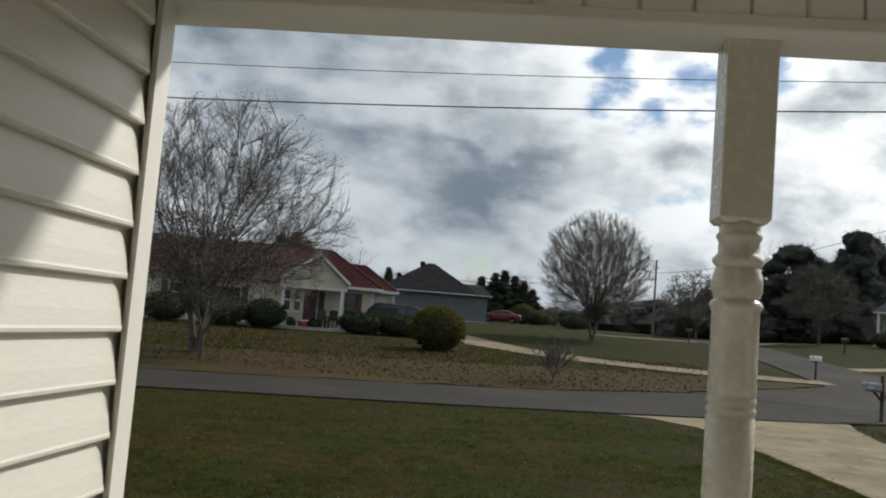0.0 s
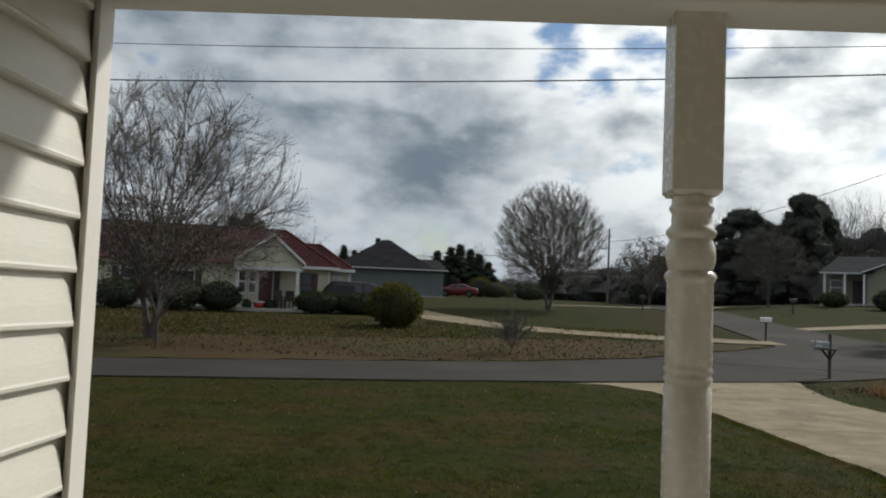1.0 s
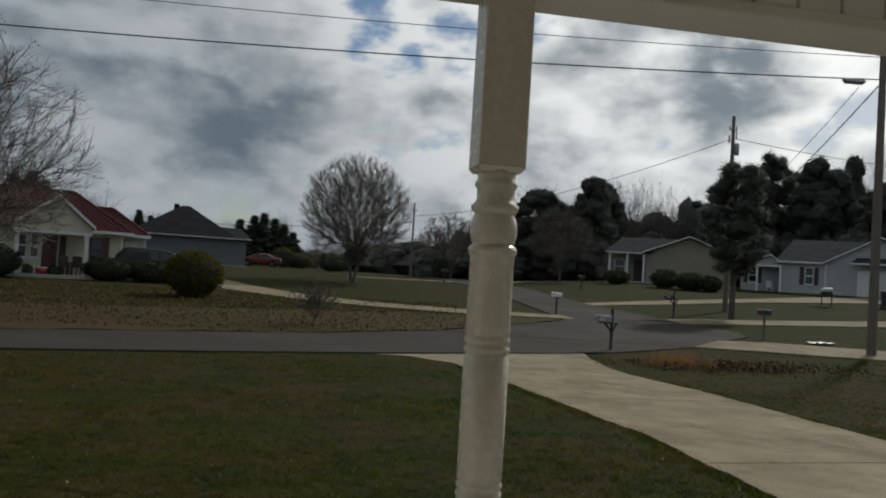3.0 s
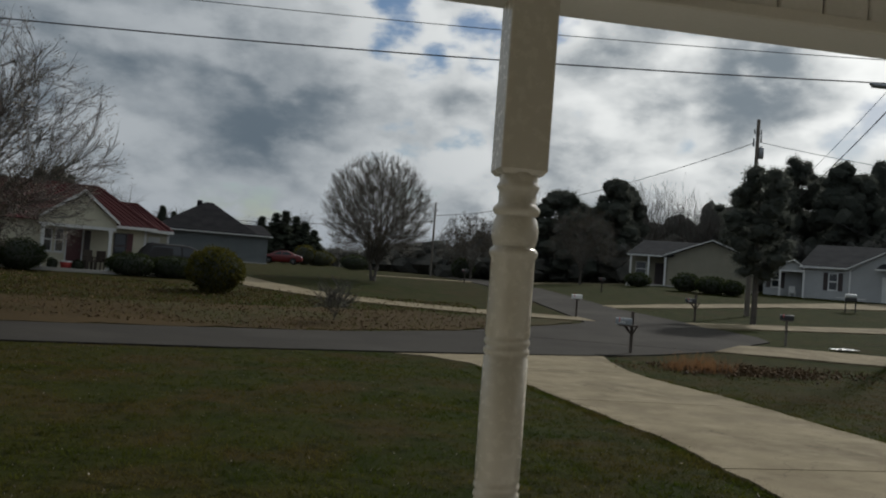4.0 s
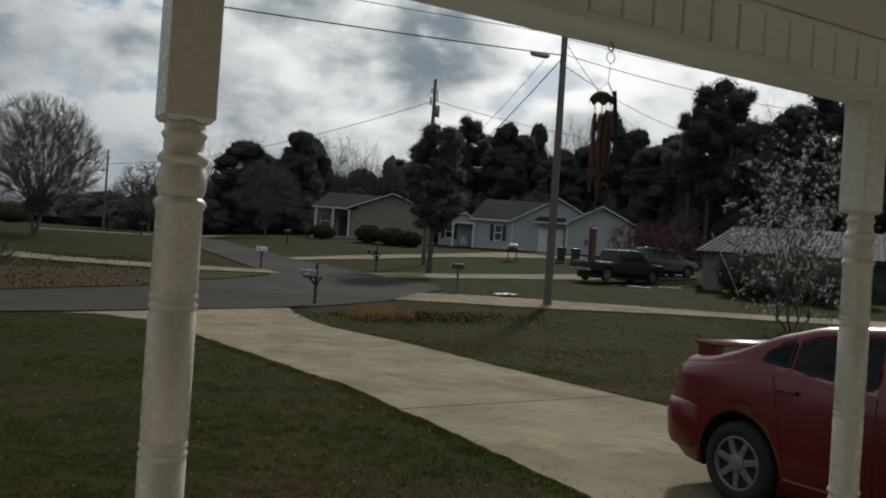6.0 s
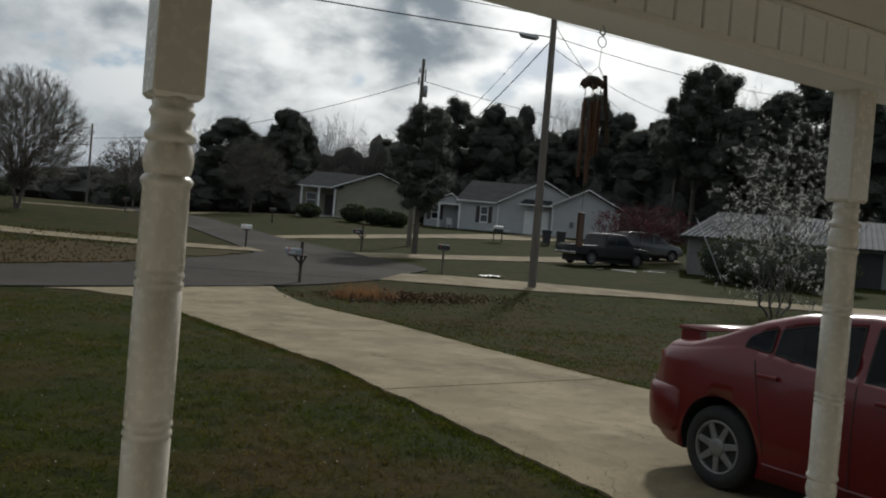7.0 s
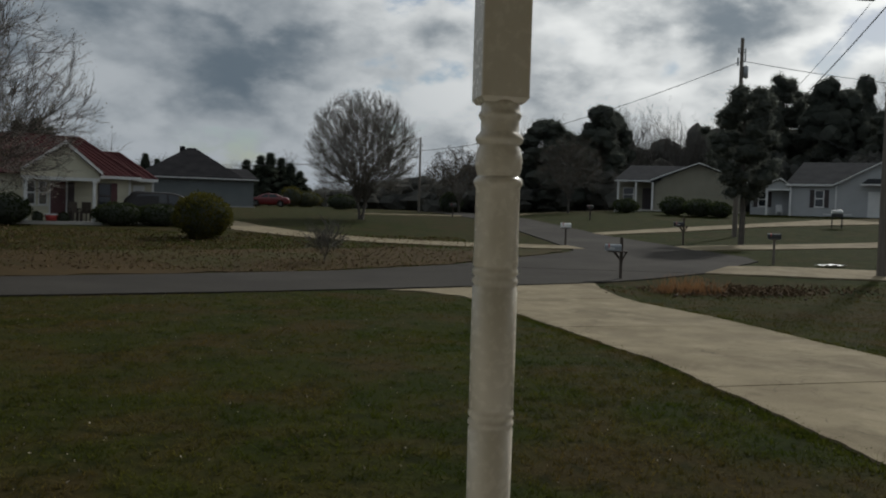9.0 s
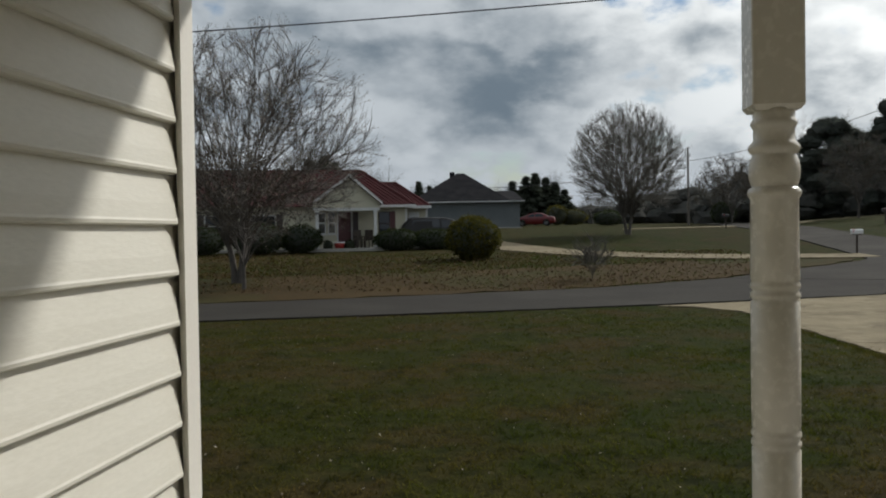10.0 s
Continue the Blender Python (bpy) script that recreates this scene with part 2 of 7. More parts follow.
M_CONC = concrete("driveway_concrete")
M_SLAB = surf("porch_concrete", (0.33, 0.31, 0.28), (0.42, 0.40, 0.36), 1.5, 0.85, 0.3, 50)
M_ROAD = surf("asphalt", (0.024, 0.0215, 0.018), (0.036, 0.0325, 0.027), 0.6, 0.95, 0.4, 25, spec=0.1, c=(0.042, 0.038, 0.032), cscale=0.25, bdist=0.02)
def turf(name, gain, leaf=0.0):
    """Half-dormant grass: green and olive ground, straw patches, darker tufts, and a fine grain."""
    m = bpy.data.materials.new(name)
    m.use_nodes = True
    t = m.node_tree
    p = t.nodes["Principled BSDF"]
    co = t.nodes.new("ShaderNodeTexCoord")

    def nz(s, d, r=0.55, w=0.0):
        n = t.nodes.new("ShaderNodeTexNoise")
        for k, v in (("Scale", s), ("Detail", d), ("Roughness", r), ("Distortion", w)):
            n.inputs[k].default_value = v
        t.links.new(co.outputs["Object"], n.inputs["Vector"])
        return n.outputs[0]

    def rng(v, lo, hi, a=0.0, b=1.0):
        n = t.nodes.new("ShaderNodeMapRange")
        t.links.new(v, n.inputs[0])
        for k, q in enumerate((lo, hi, a, b)):
            n.inputs[k + 1].default_value = q
        return n.outputs[0]

    def mix(f, x, y, how="MIX"):
        n = t.nodes.new("ShaderNodeMix")
        n.data_type, n.blend_type = "RGBA", how
        for k, v in ((0, f), (6, x), (7, y)):
            if isinstance(v, (tuple, float)):
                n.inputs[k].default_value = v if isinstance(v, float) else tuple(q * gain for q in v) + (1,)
            else:
                t.links.new(v, n.inputs[k])
        return n.outputs[2]
    # greener beside the driveway, drier to either side
    sx = t.nodes.new("ShaderNodeSeparateXYZ")
    t.links.new(co.outputs["Object"], sx.inputs[0])
    left, strip = rng(sx.outputs[0], 2.5, -6.0), rng(sx.outputs[0], 14.0, 19.0, 0.8, -0.9)
    dry = t.nodes.new("ShaderNodeMath")
    dry.operation = "MULTIPLY_ADD"
    t.links.new(rng(sx.outputs[0], 8.6, 11.0), dry.inputs[0])
    t.links.new(strip, dry.inputs[1])
    t.links.new(left, dry.inputs[2])
    patch = t.nodes.new("ShaderNodeMath")
    patch.operation, patch.use_clamp = "MULTIPLY_ADD", True
    t.links.new(dry.outputs[0], patch.inputs[0])
    patch.inputs[1].default_value = 0.35
    t.links.new(rng(nz(0.55, 5.0, 0.6, 0.4), 0.46, 0.64), patch.inputs[2])
    green = mix(rng(nz(1.1, 4.0), 0.35, 0.65), (0.023, 0.034, 0.004), (0.046, 0.050, 0.008))
    col = mix(patch.outputs[0], green, (0.056, 0.042, 0.014))
    col = mix(rng(nz(3.6, 5.0, 0.62), 0.50, 0.66, 0.0, 0.75), col, (0.014, 0.018, 0.003))
    col = mix(rng(nz(7.0, 4.0, 0.6), 0.58, 0.74, 0.0, 0.6), col, (0.092, 0.074, 0.028))
    fine = nz(45.0, 3.0)
    hi = t.nodes.new("ShaderNodeHueSaturation")
    t.links.new(rng(fine, 0.3, 0.7, 0.55, 1.45), hi.inputs["Value"])
    t.links.new(col, hi.inputs["Color"])
    col = hi.outputs[0]
    t.links.new(col, p.inputs["Base Color"])
    p.inputs["Roughness"].default_value, p.inputs["Specular IOR Level"].default_value = 0.95, 0.04
    bp = t.nodes.new("ShaderNodeBump")
    bp.inputs["Strength"].default_value, bp.inputs["Distance"].default_value = 0.8, 0.05
    t.links.new(nz(9.0, 8.0, 0.7), bp.inputs["Height"])
    if not leaf:
        t.links.new(bp.outputs[0], p.inputs["Normal"])
    else:
        tl, mx = t.nodes.new("ShaderNodeBsdfTranslucent"), t.nodes.new("ShaderNodeMixShader")
        mx.inputs[0].default_value = leaf
        t.links.new(col, tl.inputs[0])
        t.links.new(p.outputs[0], mx.inputs[1])
        t.links.new(tl.outputs[0], mx.inputs[2])
        t.links.new(mx.outputs[0], t.nodes["Material Output"].inputs[0])
    return m


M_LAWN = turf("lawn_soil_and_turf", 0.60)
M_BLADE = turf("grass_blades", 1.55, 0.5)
M_DIRT = surf("bare_red_earth", (0.20, 0.085, 0.040), (0.26, 0.12, 0.06), 2, 0.95, 0.6, 14, spec=0.1)
M_BROWN = surf("dormant_bank_turf", (0.036, 0.025, 0.011), (0.060, 0.040, 0.018), 0.30, 0.95, 0.8, 4, c=(0.028, 0.036, 0.012), cscale=0.12, spec=0.05, bdist=0.05)
M_BARK = surf("grey_bark", (0.055, 0.047, 0.040), (0.115, 0.10, 0.085), 3, 0.9, 0.5, 30)
M_TWIG = surf("pale_twigs", (0.070, 0.060, 0.050), (0.130, 0.112, 0.095), 2, 0.8, 0.0, 20)
M_POLE = surf("weathered_pole", (0.10, 0.085, 0.07), (0.18, 0.155, 0.13), 2, 0.9, 0.5, 25, stretch=(4, 4, 0.4))
# needle colour is paler than real foliage: the lift of haze is put into it
M_PINE = surf("haze_paled_needles", (0.090, 0.102, 0.088), (0.135, 0.142, 0.120), 0.6, 0.9, 0.0, 6, spec=0.0, leaf=0.6)
M_CEDAR = surf("cedar_foliage", (0.050, 0.060, 0.046), (0.080, 0.090, 0.066), 0.8, 0.9, 0.0, 6, spec=0.0, leaf=0.4)
M_SHRUB = surf("clipped_shrub", (0.022, 0.034, 0.013), (0.052, 0.062, 0.024), 1.2, 0.85, 0.0, 9, spec=0.1, leaf=0.4)
M_GOLD = surf("golden_shrub", (0.040, 0.048, 0.012), (0.125, 0.105, 0.020), 1.0, 0.85, 0.0, 8, spec=0.1, leaf=0.4)
# woods colour is raised likewise, haze and glare painted in as paleness
M_WOODS = surf("haze_paled_woods", (0.105, 0.110, 0.100), (0.160, 0.154, 0.138), 0.25, 0.95, 0.0, 2, spec=0.0, leaf=0.5)
M_WHITE = surf("white_paint", (0.62, 0.62, 0.60), (0.72, 0.72, 0.70), 2, 0.5, 0.05, 50)
M_YSIDE = surf("pale_yellow_siding", (0.50, 0.47, 0.35), (0.58, 0.55, 0.42), 1.0, 0.6, 0.1, 20)
M_GSIDE = surf("grey_blue_siding", (0.135, 0.150, 0.152), (0.165, 0.180, 0.182), 1.0, 0.8, 0.1, 20, spec=0.2)
M_BSIDE = surf("bluish_white_siding", (0.36, 0.368, 0.368), (0.42, 0.428, 0.428), 1.0, 0.8, 0.1, 20, spec=0.2)
M_TSIDE = surf("tan_siding", (0.23, 0.215, 0.165), (0.28, 0.262, 0.205), 1.0, 0.8, 0.1, 20, spec=0.2)
M_REDROOF = surf("red_metal_roof", (0.066, 0.021, 0.022), (0.098, 0.031, 0.031), 0.8, 0.8, 0.05, 12, spec=0.15)
M_SHINGLE = surf("dark_shingles", (0.018, 0.018, 0.020), (0.034, 0.033, 0.034), 1.2, 1.0, 0.4, 14, spec=0.02)
M_GREYBOX_BH = surf("grey_meter_enamel", (0.10, 0.11, 0.115), (0.14, 0.15, 0.155), 4, 0.5, 0.05, 30)
M_GSHINGLE = surf("grey_shingles", (0.030, 0.031, 0.033), (0.050, 0.051, 0.053), 1.2, 1.0, 0.4, 14, spec=0.02)
M_DARK = surf("dark_opening", (0.018, 0.018, 0.019), (0.032, 0.031, 0.03), 2, 0.7, 0.0, 20)
M_SHUTTER = surf("dark_shutter", (0.03, 0.022, 0.022), (0.05, 0.035, 0.035), 2, 0.6, 0.0, 20)
M_REDDOOR = surf("maroon_door", (0.07, 0.018, 0.02), (0.10, 0.028, 0.03), 2, 0.5, 0.0, 20)
M_GLASS = glass_dark("window_glass")

# ---- building helpers ----
def part(name, bm, material, parent=None, label="", smooth=False):
    me = bpy.data.meshes.new(name)
    bm.to_mesh(me)
    bm.free()
    me.materials.append(material)
    if smooth:
        me.shade_smooth()
    ob = new(name, me)
    if parent:
        ob.parent = parent
    return tagged(ob, label)


def raw(name, verts, faces, material, parent=None, smooth=False):
    me = bpy.data.meshes.new(name)
    me.from_pydata(verts, [], faces)
    me.materials.append(material)
    if smooth:
        me.shade_smooth()
    ob = new(name, me)
    if parent:
        ob.parent = parent
    return ob


def thing(name, m, label, category, group="", kind=""):
    ob = new(name)
    ob.empty_display_size = 0.2
    ob.matrix_world = m
    return tagged(ob, label, category, group, kind)


def box(bm, x0, x1, y0, y1, z0, z1, bevel=0.0):
    g = bmesh.ops.create_cube(bm, size=1, matrix=Matrix.Translation(((x0 + x1) / 2, (y0 + y1) / 2, (z0 + z1) / 2)) @ Matrix.Diagonal((x1 - x0, y1 - y0, z1 - z0, 1)))
    if bevel:
        es = list({e for v in g["verts"] for e in v.link_edges})
        bmesh.ops.bevel(bm, geom=es, offset=bevel, segments=2, affect="EDGES", profile=0.5)
    return bm


def boxed(*a, bevel=0.0):
    return box(bmesh.new(), *a, bevel=bevel)


def lathe(bm, prof, n=24, cx=0.0, cy=0.0):
    rings = [[bm.verts.new((cx + r * math.cos(2 * math.pi * i / n), cy + r * math.sin(2 * math.pi * i / n), z)) for i in range(n)] for r, z in prof]
    for a, b in zip(rings, rings[1:]):
        for i in range(n):
            bm.faces.new((a[i], a[(i + 1) % n], b[(i + 1) % n], b[i]))
    bm.faces.new(rings[0][::-1])
    bm.faces.new(rings[-1])
    bmesh.ops.recalc_face_normals(bm, faces=bm.faces)
    return bm


def prism(bm, pts, axis, lo, hi):
    """A polygon in the plane across axis ('x': pts are y, z; 'y': x, z; 'z': x, y), drawn out from lo to hi."""
    def at(p, d):
        return {"x": (d, *p), "y": (p[0], d, p[1]), "z": (*p, d)}[axis]
    a = [bm.verts.new(at(p, lo)) for p in pts]
    b = [bm.verts.new(at(p, hi)) for p in pts]
    n = len(pts)
    bm.faces.new(a)
    bm.faces.new(b[::-1])
    for i in range(n):
        bm.faces.new((a[i], b[i], b[(i + 1) % n], a[(i + 1) % n]))
    bmesh.ops.recalc_face_normals(bm, faces=bm.faces)
    return bm


def tube(bm, pts, radii, n=8):
    pts = [Vector(p) for p in pts]
    rings = []
    for i, p in enumerate(pts):
        d = (pts[min(i + 1, len(pts) - 1)] - pts[max(i - 1, 0)]).normalized()
        u = d.orthogonal().normalized()
        w = d.cross(u)
        r = radii[i] if isinstance(radii, (list, tuple)) else radii
        rings.append([bm.verts.new(p + (u * math.cos(2 * math.pi * k / n) + w * math.sin(2 * math.pi * k / n)) * r) for k in range(n)])
    for k in range(1, len(rings)):
        # keep the rings in step with one another
        best = min(range(n), key=lambda s: sum((rings[k][(j + s) % n].co - rings[k - 1][j].co - (pts[k] - pts[k - 1])).length_squared for j in range(n)))
        rings[k] = rings[k][best:] + rings[k][:best]
        for j in range(n):
            bm.faces.new((rings[k - 1][j], rings[k - 1][(j + 1) % n], rings[k][(j + 1) % n], rings[k][j]))
    bm.faces.new(rings[0][::-1])
    bm.faces.new(rings[-1])
    return bm


def gz(x, y):
    """Height of the ground: level by the porch, rising gently past the road, more so to the right."""
    r = math.hypot(x, y)
    a = math.degrees(math.atan2(x, y))
    c = np.interp(r, (22, 28, 32, 38, 45, 50, 55, 65, 75, 85, 100, 160, 400), (0, .15, .4, .68, .95, 1.15, 1.45, 1.9, 2.15, 2.35, 2.6, 3.2, 6))
    k = np.interp(r, (22, 28, 32, 38, 45, 50, 55, 65, 77, 90, 120, 160, 400), (0, .15, .4, .68, .95, 1.15, 1.45, 2.2, 3.0, 3.3, 4.2, 5.2, 8))
    w = min(1.0, max(0.0, (abs(a) - 14) / 10)) if a > 0 else 0.0
    f = 1.0 if abs(a) < 90 else max(0.0, 1 - (abs(a) - 90) / 30)
    return float(c * (1 - w) + k * w) * f + 0.24 * min(1.0, max(0.0, (20 - r) / 13))

# ---- ground, roads and drives ----
def ground_sheet():
    rings = [0.0] + [1.5 * 1.062 ** i for i in range(98)]
    n = 180
    verts = [(0, 0, 0)]
    for r in rings[1:]:
        for k in range(n):
            a = 2 * math.pi * k / n
            x, y = r * math.sin(a), r * math.cos(a)
            verts.append((x, y, gz(x, y) + 0.02 * noise.noise((x * 0.5, y * 0.5, 0)) - 0.01))
    faces = [(0, 1 + (k + 1) % n, 1 + k) for k in range(n)]
    for i in range(len(rings) - 2):
        a, b = 1 + i * n, 1 + (i + 1) * n
        faces += [(a + k, a + (k + 1) % n, b + (k + 1) % n, b + k) for k in range(n)]
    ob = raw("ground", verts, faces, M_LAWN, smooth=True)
    return tagged(ob, "patchy half-dormant lawn of green and straw-coloured turf", "lawn", kind="structure")


def resample(pts, n):
    pts = [Vector((*p, 0)) for p in pts]
    acc = [0.0]
    for a, b in zip(pts, pts[1:]):
        acc.append(acc[-1] + (b - a).length)
    out = []
    for k in range(n):
        s = acc[-1] * k / (n - 1)
        i = max(j for j in range(len(pts) - 1) if acc[j] <= s + 1e-9)
        out.append(pts[i].lerp(pts[i + 1], (s - acc[i]) / max(1e-9, acc[i + 1] - acc[i])))
    return out


def sheet(name, left, right, lift, material, parent=None, n=60, m=8, wob=0.0, sink=0.12):
    """A paved strip between two edges, draped on the ground, with sides that go down into it."""
    A, B = resample(left, n), resample(right, n)
    verts, faces = [], []
    for i in range(n):
        for j in range(-1, m + 2):
            f = min(1.0, max(0.0, j / m))
            p = A[i].lerp(B[i], f)
            if wob:
                e = wob * (noise.noise((p.x * 1.3, p.y * 1.3, 5)) + 0.6 * noise.noise((p.x * 5, p.y * 5, 2)))
                d = (B[i] - A[i]).normalized()
                p = p + d * e * (1 if f in (0.0, 1.0) else 0)
            verts.append((p.x, p.y, gz(p.x, p.y) + (lift if 0 <= j <= m else lift - sink)))
    w = m + 3
    for i in range(n - 1):
        for j in range(w - 1):
            faces.append((i * w + j, i * w + j + 1, (i + 1) * w + j + 1, (i + 1) * w + j))
    for i in (0, n - 1):
        faces.append(tuple(i * w + j for j in range(w)))
    return raw(name, verts, faces, material, parent)


ground_sheet()
road = sheet("road", [(-60, 0.5), (-30, 11.2), (-6.76, 19.66), (1.1, 22.3), (9.35, 24.85), (14.2, 27.1)],
             [(-60, 4.0), (-30, 15.0), (-8.16, 23.7), (1.35, 27.6), (6.2, 29.9), (12.4, 35.2)], 0.03, M_ROAD, n=120, m=6, wob=0.06)
tagged(road, "worn grey asphalt road without kerbs", "road", kind="structure")
street = sheet("side_street", [(6.0, 29.7), (12.5, 35.0), (13.4, 42), (14.0, 48.5), (14.4, 63), (15.4, 88), (19, 125), (30, 190)],
               [(14.2, 27.1), (18.9, 31.3), (18.8, 38), (18.3, 47), (18.2, 57), (18.6, 70), (20.3, 94), (25.4, 130), (38, 190)], 0.036, M_ROAD, n=90, m=6, wob=0.05)
tagged(street, "grey asphalt side street running away between lawns", "street", kind="structure")

# ---- the near driveway, in slabs ----
driveway = tagged(new("driveway"), "pale stained concrete driveway in long slabs", "driveway", kind="structure")
def left_x(y):
    return float(np.interp(y, (-6, 5, 6.4, 10.4, 17.5, 21), (4.3, 4.42, 4.55, 4.95, 4.8, 4.66)))


def right_x(y):
    return float(np.interp(y, (-6, 8.3, 10, 12.8, 17.1, 21), (8.75, 8.76, 8.74, 8.83, 9.15, 8.75)))


for l0, l1, r0, r1 in ((-6.0, 2.9, -6.0, 3.3), (2.93, 8.75, 3.33, 9.37), (8.785, 14.6, 9.405, 15.2), (14.635, 20.5, 15.235, 20.9)):
    sheet("slab", [(left_x(l0 + (l1 - l0) * k / 6), l0 + (l1 - l0) * k / 6) for k in range(7)], [(right_x(r0 + (r1 - r0) * k / 6), r0 + (r1 - r0) * k / 6) for k in range(7)],
          0.022, M_CONC, driveway, n=70, m=10, wob=0.06)
sheet("slab", [(4.66, 20.512), (4.5, 21.3), (3.7, 22.25), (2.8, 22.5)], [(8.77, 20.912), (8.75, 21.4), (9.0, 23.2), (9.35, 24.7)], 0.024, M_CONC, driveway, n=24, m=10, wob=0.05)

other_drives = (
    ("drive_red_house", [(-3.4, 50.5), (-2.4, 45.7), (1.1, 41.2), (4.4, 38.8), (8.1, 37.2), (13.4, 36.6)], [(-2.8, 53.5), (1.2, 45.5), (4.7, 41.6), (8.6, 39.8), (13.3, 38.6)], "narrow pale concrete drive curving to the red-roofed house"),
    ("drive_neighbour", [(14.2, 27.1), (16.0, 26.3), (19.0, 24.6), (22.9, 22.7), (25.2, 21.0), (34, 14)], [(16.2, 29.1), (17.8, 29.0), (21.0, 27.1), (24.5, 24.3), (26.6, 22.4), (36, 15.5)], "pale concrete drive of the next lot"),
    ("drive_truck", [(18.4, 36.2), (20.5, 36.6), (26.2, 37.6), (33, 38.4), (42, 39)], [(18.7, 38.8), (22.2, 39.6), (28.5, 40.9), (35, 41.7), (44, 42)], "pale concrete drive beneath the pickup truck"),
    ("drive_blue_house", [(18.3, 47.2), (21.2, 48.6), (25.9, 50.4), (31.9, 52.6), (39.3, 53.0), (46, 53.6)], [(18.1, 48.6), (22.3, 51.2), (27.4, 53.3), (33, 55.2), (39.6, 58), (46.5, 59)], "pale concrete drive before the blue-white house"),
    ("drive_tan_house", [(18.5, 70), (24, 79), (34, 84)], [(18.7, 73), (23.5, 82), (33, 87)], "pale drive strip before the tan house"),
    ("drive_far", [(19.7, 96), (27, 101), (38, 104)], [(20.0, 100), (27, 105), (38, 109)], "pale drive strip far up the street"),
    ("drive_corner_lot", [(14.9, 70), (10, 69), (6, 68)], [(15, 72.5), (10, 71.5), (6, 70)], "pale drive strip behind the round tree"),
)
for nm, l, r, lab in other_drives:
    tagged(sheet(nm, l, r, 0.045, M_CONC, n=40, m=4, wob=0.08), lab, "driveway", kind="structure")

# brown bank across the road, and bare earth by the near mailbox
bank = sheet("brown_bank", [(-20, 19.4), (-8.2, 24.0), (1.3, 27.9), (6.2, 30.2), (11.8, 35.2)], [(-24, 26), (-12, 30), (-1, 34.3), (5.0, 36.5), (12.2, 36.2)], 0.022, M_BROWN, n=60, m=10, wob=0.5)
tagged(bank, "dormant brown grass bank along the road", "grass bank", kind="structure")

# ---- porch ----
WX = -0.885          # the side wall's face
BEAM_Z = 2.70        # underside of the porch beam
CEIL_Z = 2.90
SLAB_Z = 0.45


def siding_course():
    bm = bmesh.new()
    prof = [(-0.014, 0.0), (0.004, 0.0), (0.010, 0.003), (0.011, 0.010), (0.009, 0.015), (0.004, 0.050), (-0.003, 0.086), (-0.008, 0.114), (-0.010, 0.1225), (-0.014, 0.1225)]
    prism(bm, prof, "y", 0.0, 1.0)
    for v in bm.verts:
        # the upper end is notched where it slips into the corner channel
        if v.co.y > 0.5 and v.co.z > 0.1:
            v.co.y -= 0.0105
    return bm


wall = tagged(part("wall_side", boxed(WX - 0.16, WX - 0.014, -1.6, 1.95, 0.0, 3.0), M_VINYL), "house wall clad in cream vinyl lap siding", "wall", kind="structure")
course = siding_course()
me_course = bpy.data.meshes.new("siding_course")
course.to_mesh(me_course)
course.free()
me_course.materials.append(M_VINYL)
for i in range(21):
    ob = new("siding_course", me_course)
    ob.parent = wall
    ob.matrix_basis = Matrix.Translation((WX - 0.002, -1.6, 0.477 + i * 0.1194)) @ Matrix.Diagonal((1, 3.494, 1, 1))
front = tagged(part("wall_front", boxed(-7.0, WX - 0.16, 1.79, 1.95, 0.0, 3.0), M_VINYL), "cream clad front wall of the house", "wall", kind="structure")
back = tagged(part("wall_back", boxed(WX - 0.16, 9.5, -1.76, -1.6, 0.0, 3.0), M_VINYL), "cream clad wall behind the porch", "wall", kind="structure")
corner = tagged(new("corner_trim"), "cream vinyl corner post with a receiving channel", "trim", kind="structure")
bm = bmesh.new()
prism(bm, [(WX + 0.018, 1.905), (WX + 0.018, 1.979), (WX + 0.013, 1.984), (WX - 0.12, 1.984), (WX - 0.12, 1.952), (WX - 0.012, 1.952), (WX - 0.012, 1.948), (WX + 0.012, 1.948), (WX + 0.012, 1.914), (WX + 0.002, 1.914), (WX + 0.002, 1.908), (WX + 0.014, 1.905)], "z", 0.40, BEAM_Z)
part("corner_board", bm, M_TRIM, corner)

slab = tagged(part("porch_floor", boxed(WX, 3.35, -1.6, 2.2, 0.0, SLAB_Z, bevel=0.015), M_SLAB), "plain concrete porch slab", "porch floor", kind="structure")
ceiling = tagged(part("ceiling", boxed(WX - 0.16, 5.6, -1.76, 2.09, CEIL_Z, CEIL_Z + 0.12), M_CEIL), "cream panelled porch ceiling", "ceiling", kind="structure")

beam = tagged(new("porch_beam"), "cream clad porch beam with a ribbed inner face", "beam", kind="structure")
bm = boxed(-7.0, 5.6, 1.918, 2.10, BEAM_Z, BEAM_Z + 0.012)
part("soffit_strip", bm, M_BEAM, beam)
part("beam_core", boxed(WX, 5.6, 1.930, 2.094, BEAM_Z + 0.012, CEIL_Z + 0.12), M_BEAM, beam)
bm = bmesh.new()
box(bm, WX, 5.6, 1.914, 1.930, BEAM_Z + 0.0, BEAM_Z + 0.030, bevel=0.003)
part("lower_channel", bm, M_TRIM, beam)
part("upper_channel", boxed(WX, 5.6, 1.908, 1.930, CEIL_Z - 0.022, CEIL_Z - 0.003, bevel=0.004), M_TRIM, beam)
me_rib = bpy.data.meshes.new("rib_panel")
bm = bmesh.new()
prism(bm, [(0.0, 0.0), (0.005, -0.005), (0.113, -0.005), (0.118, 0.0), (0.118, 0.006), (0.0, 0.006)], "z", 0.0, CEIL_Z - BEAM_Z - 0.052)
bm.to_mesh(me_rib)
bm.free()
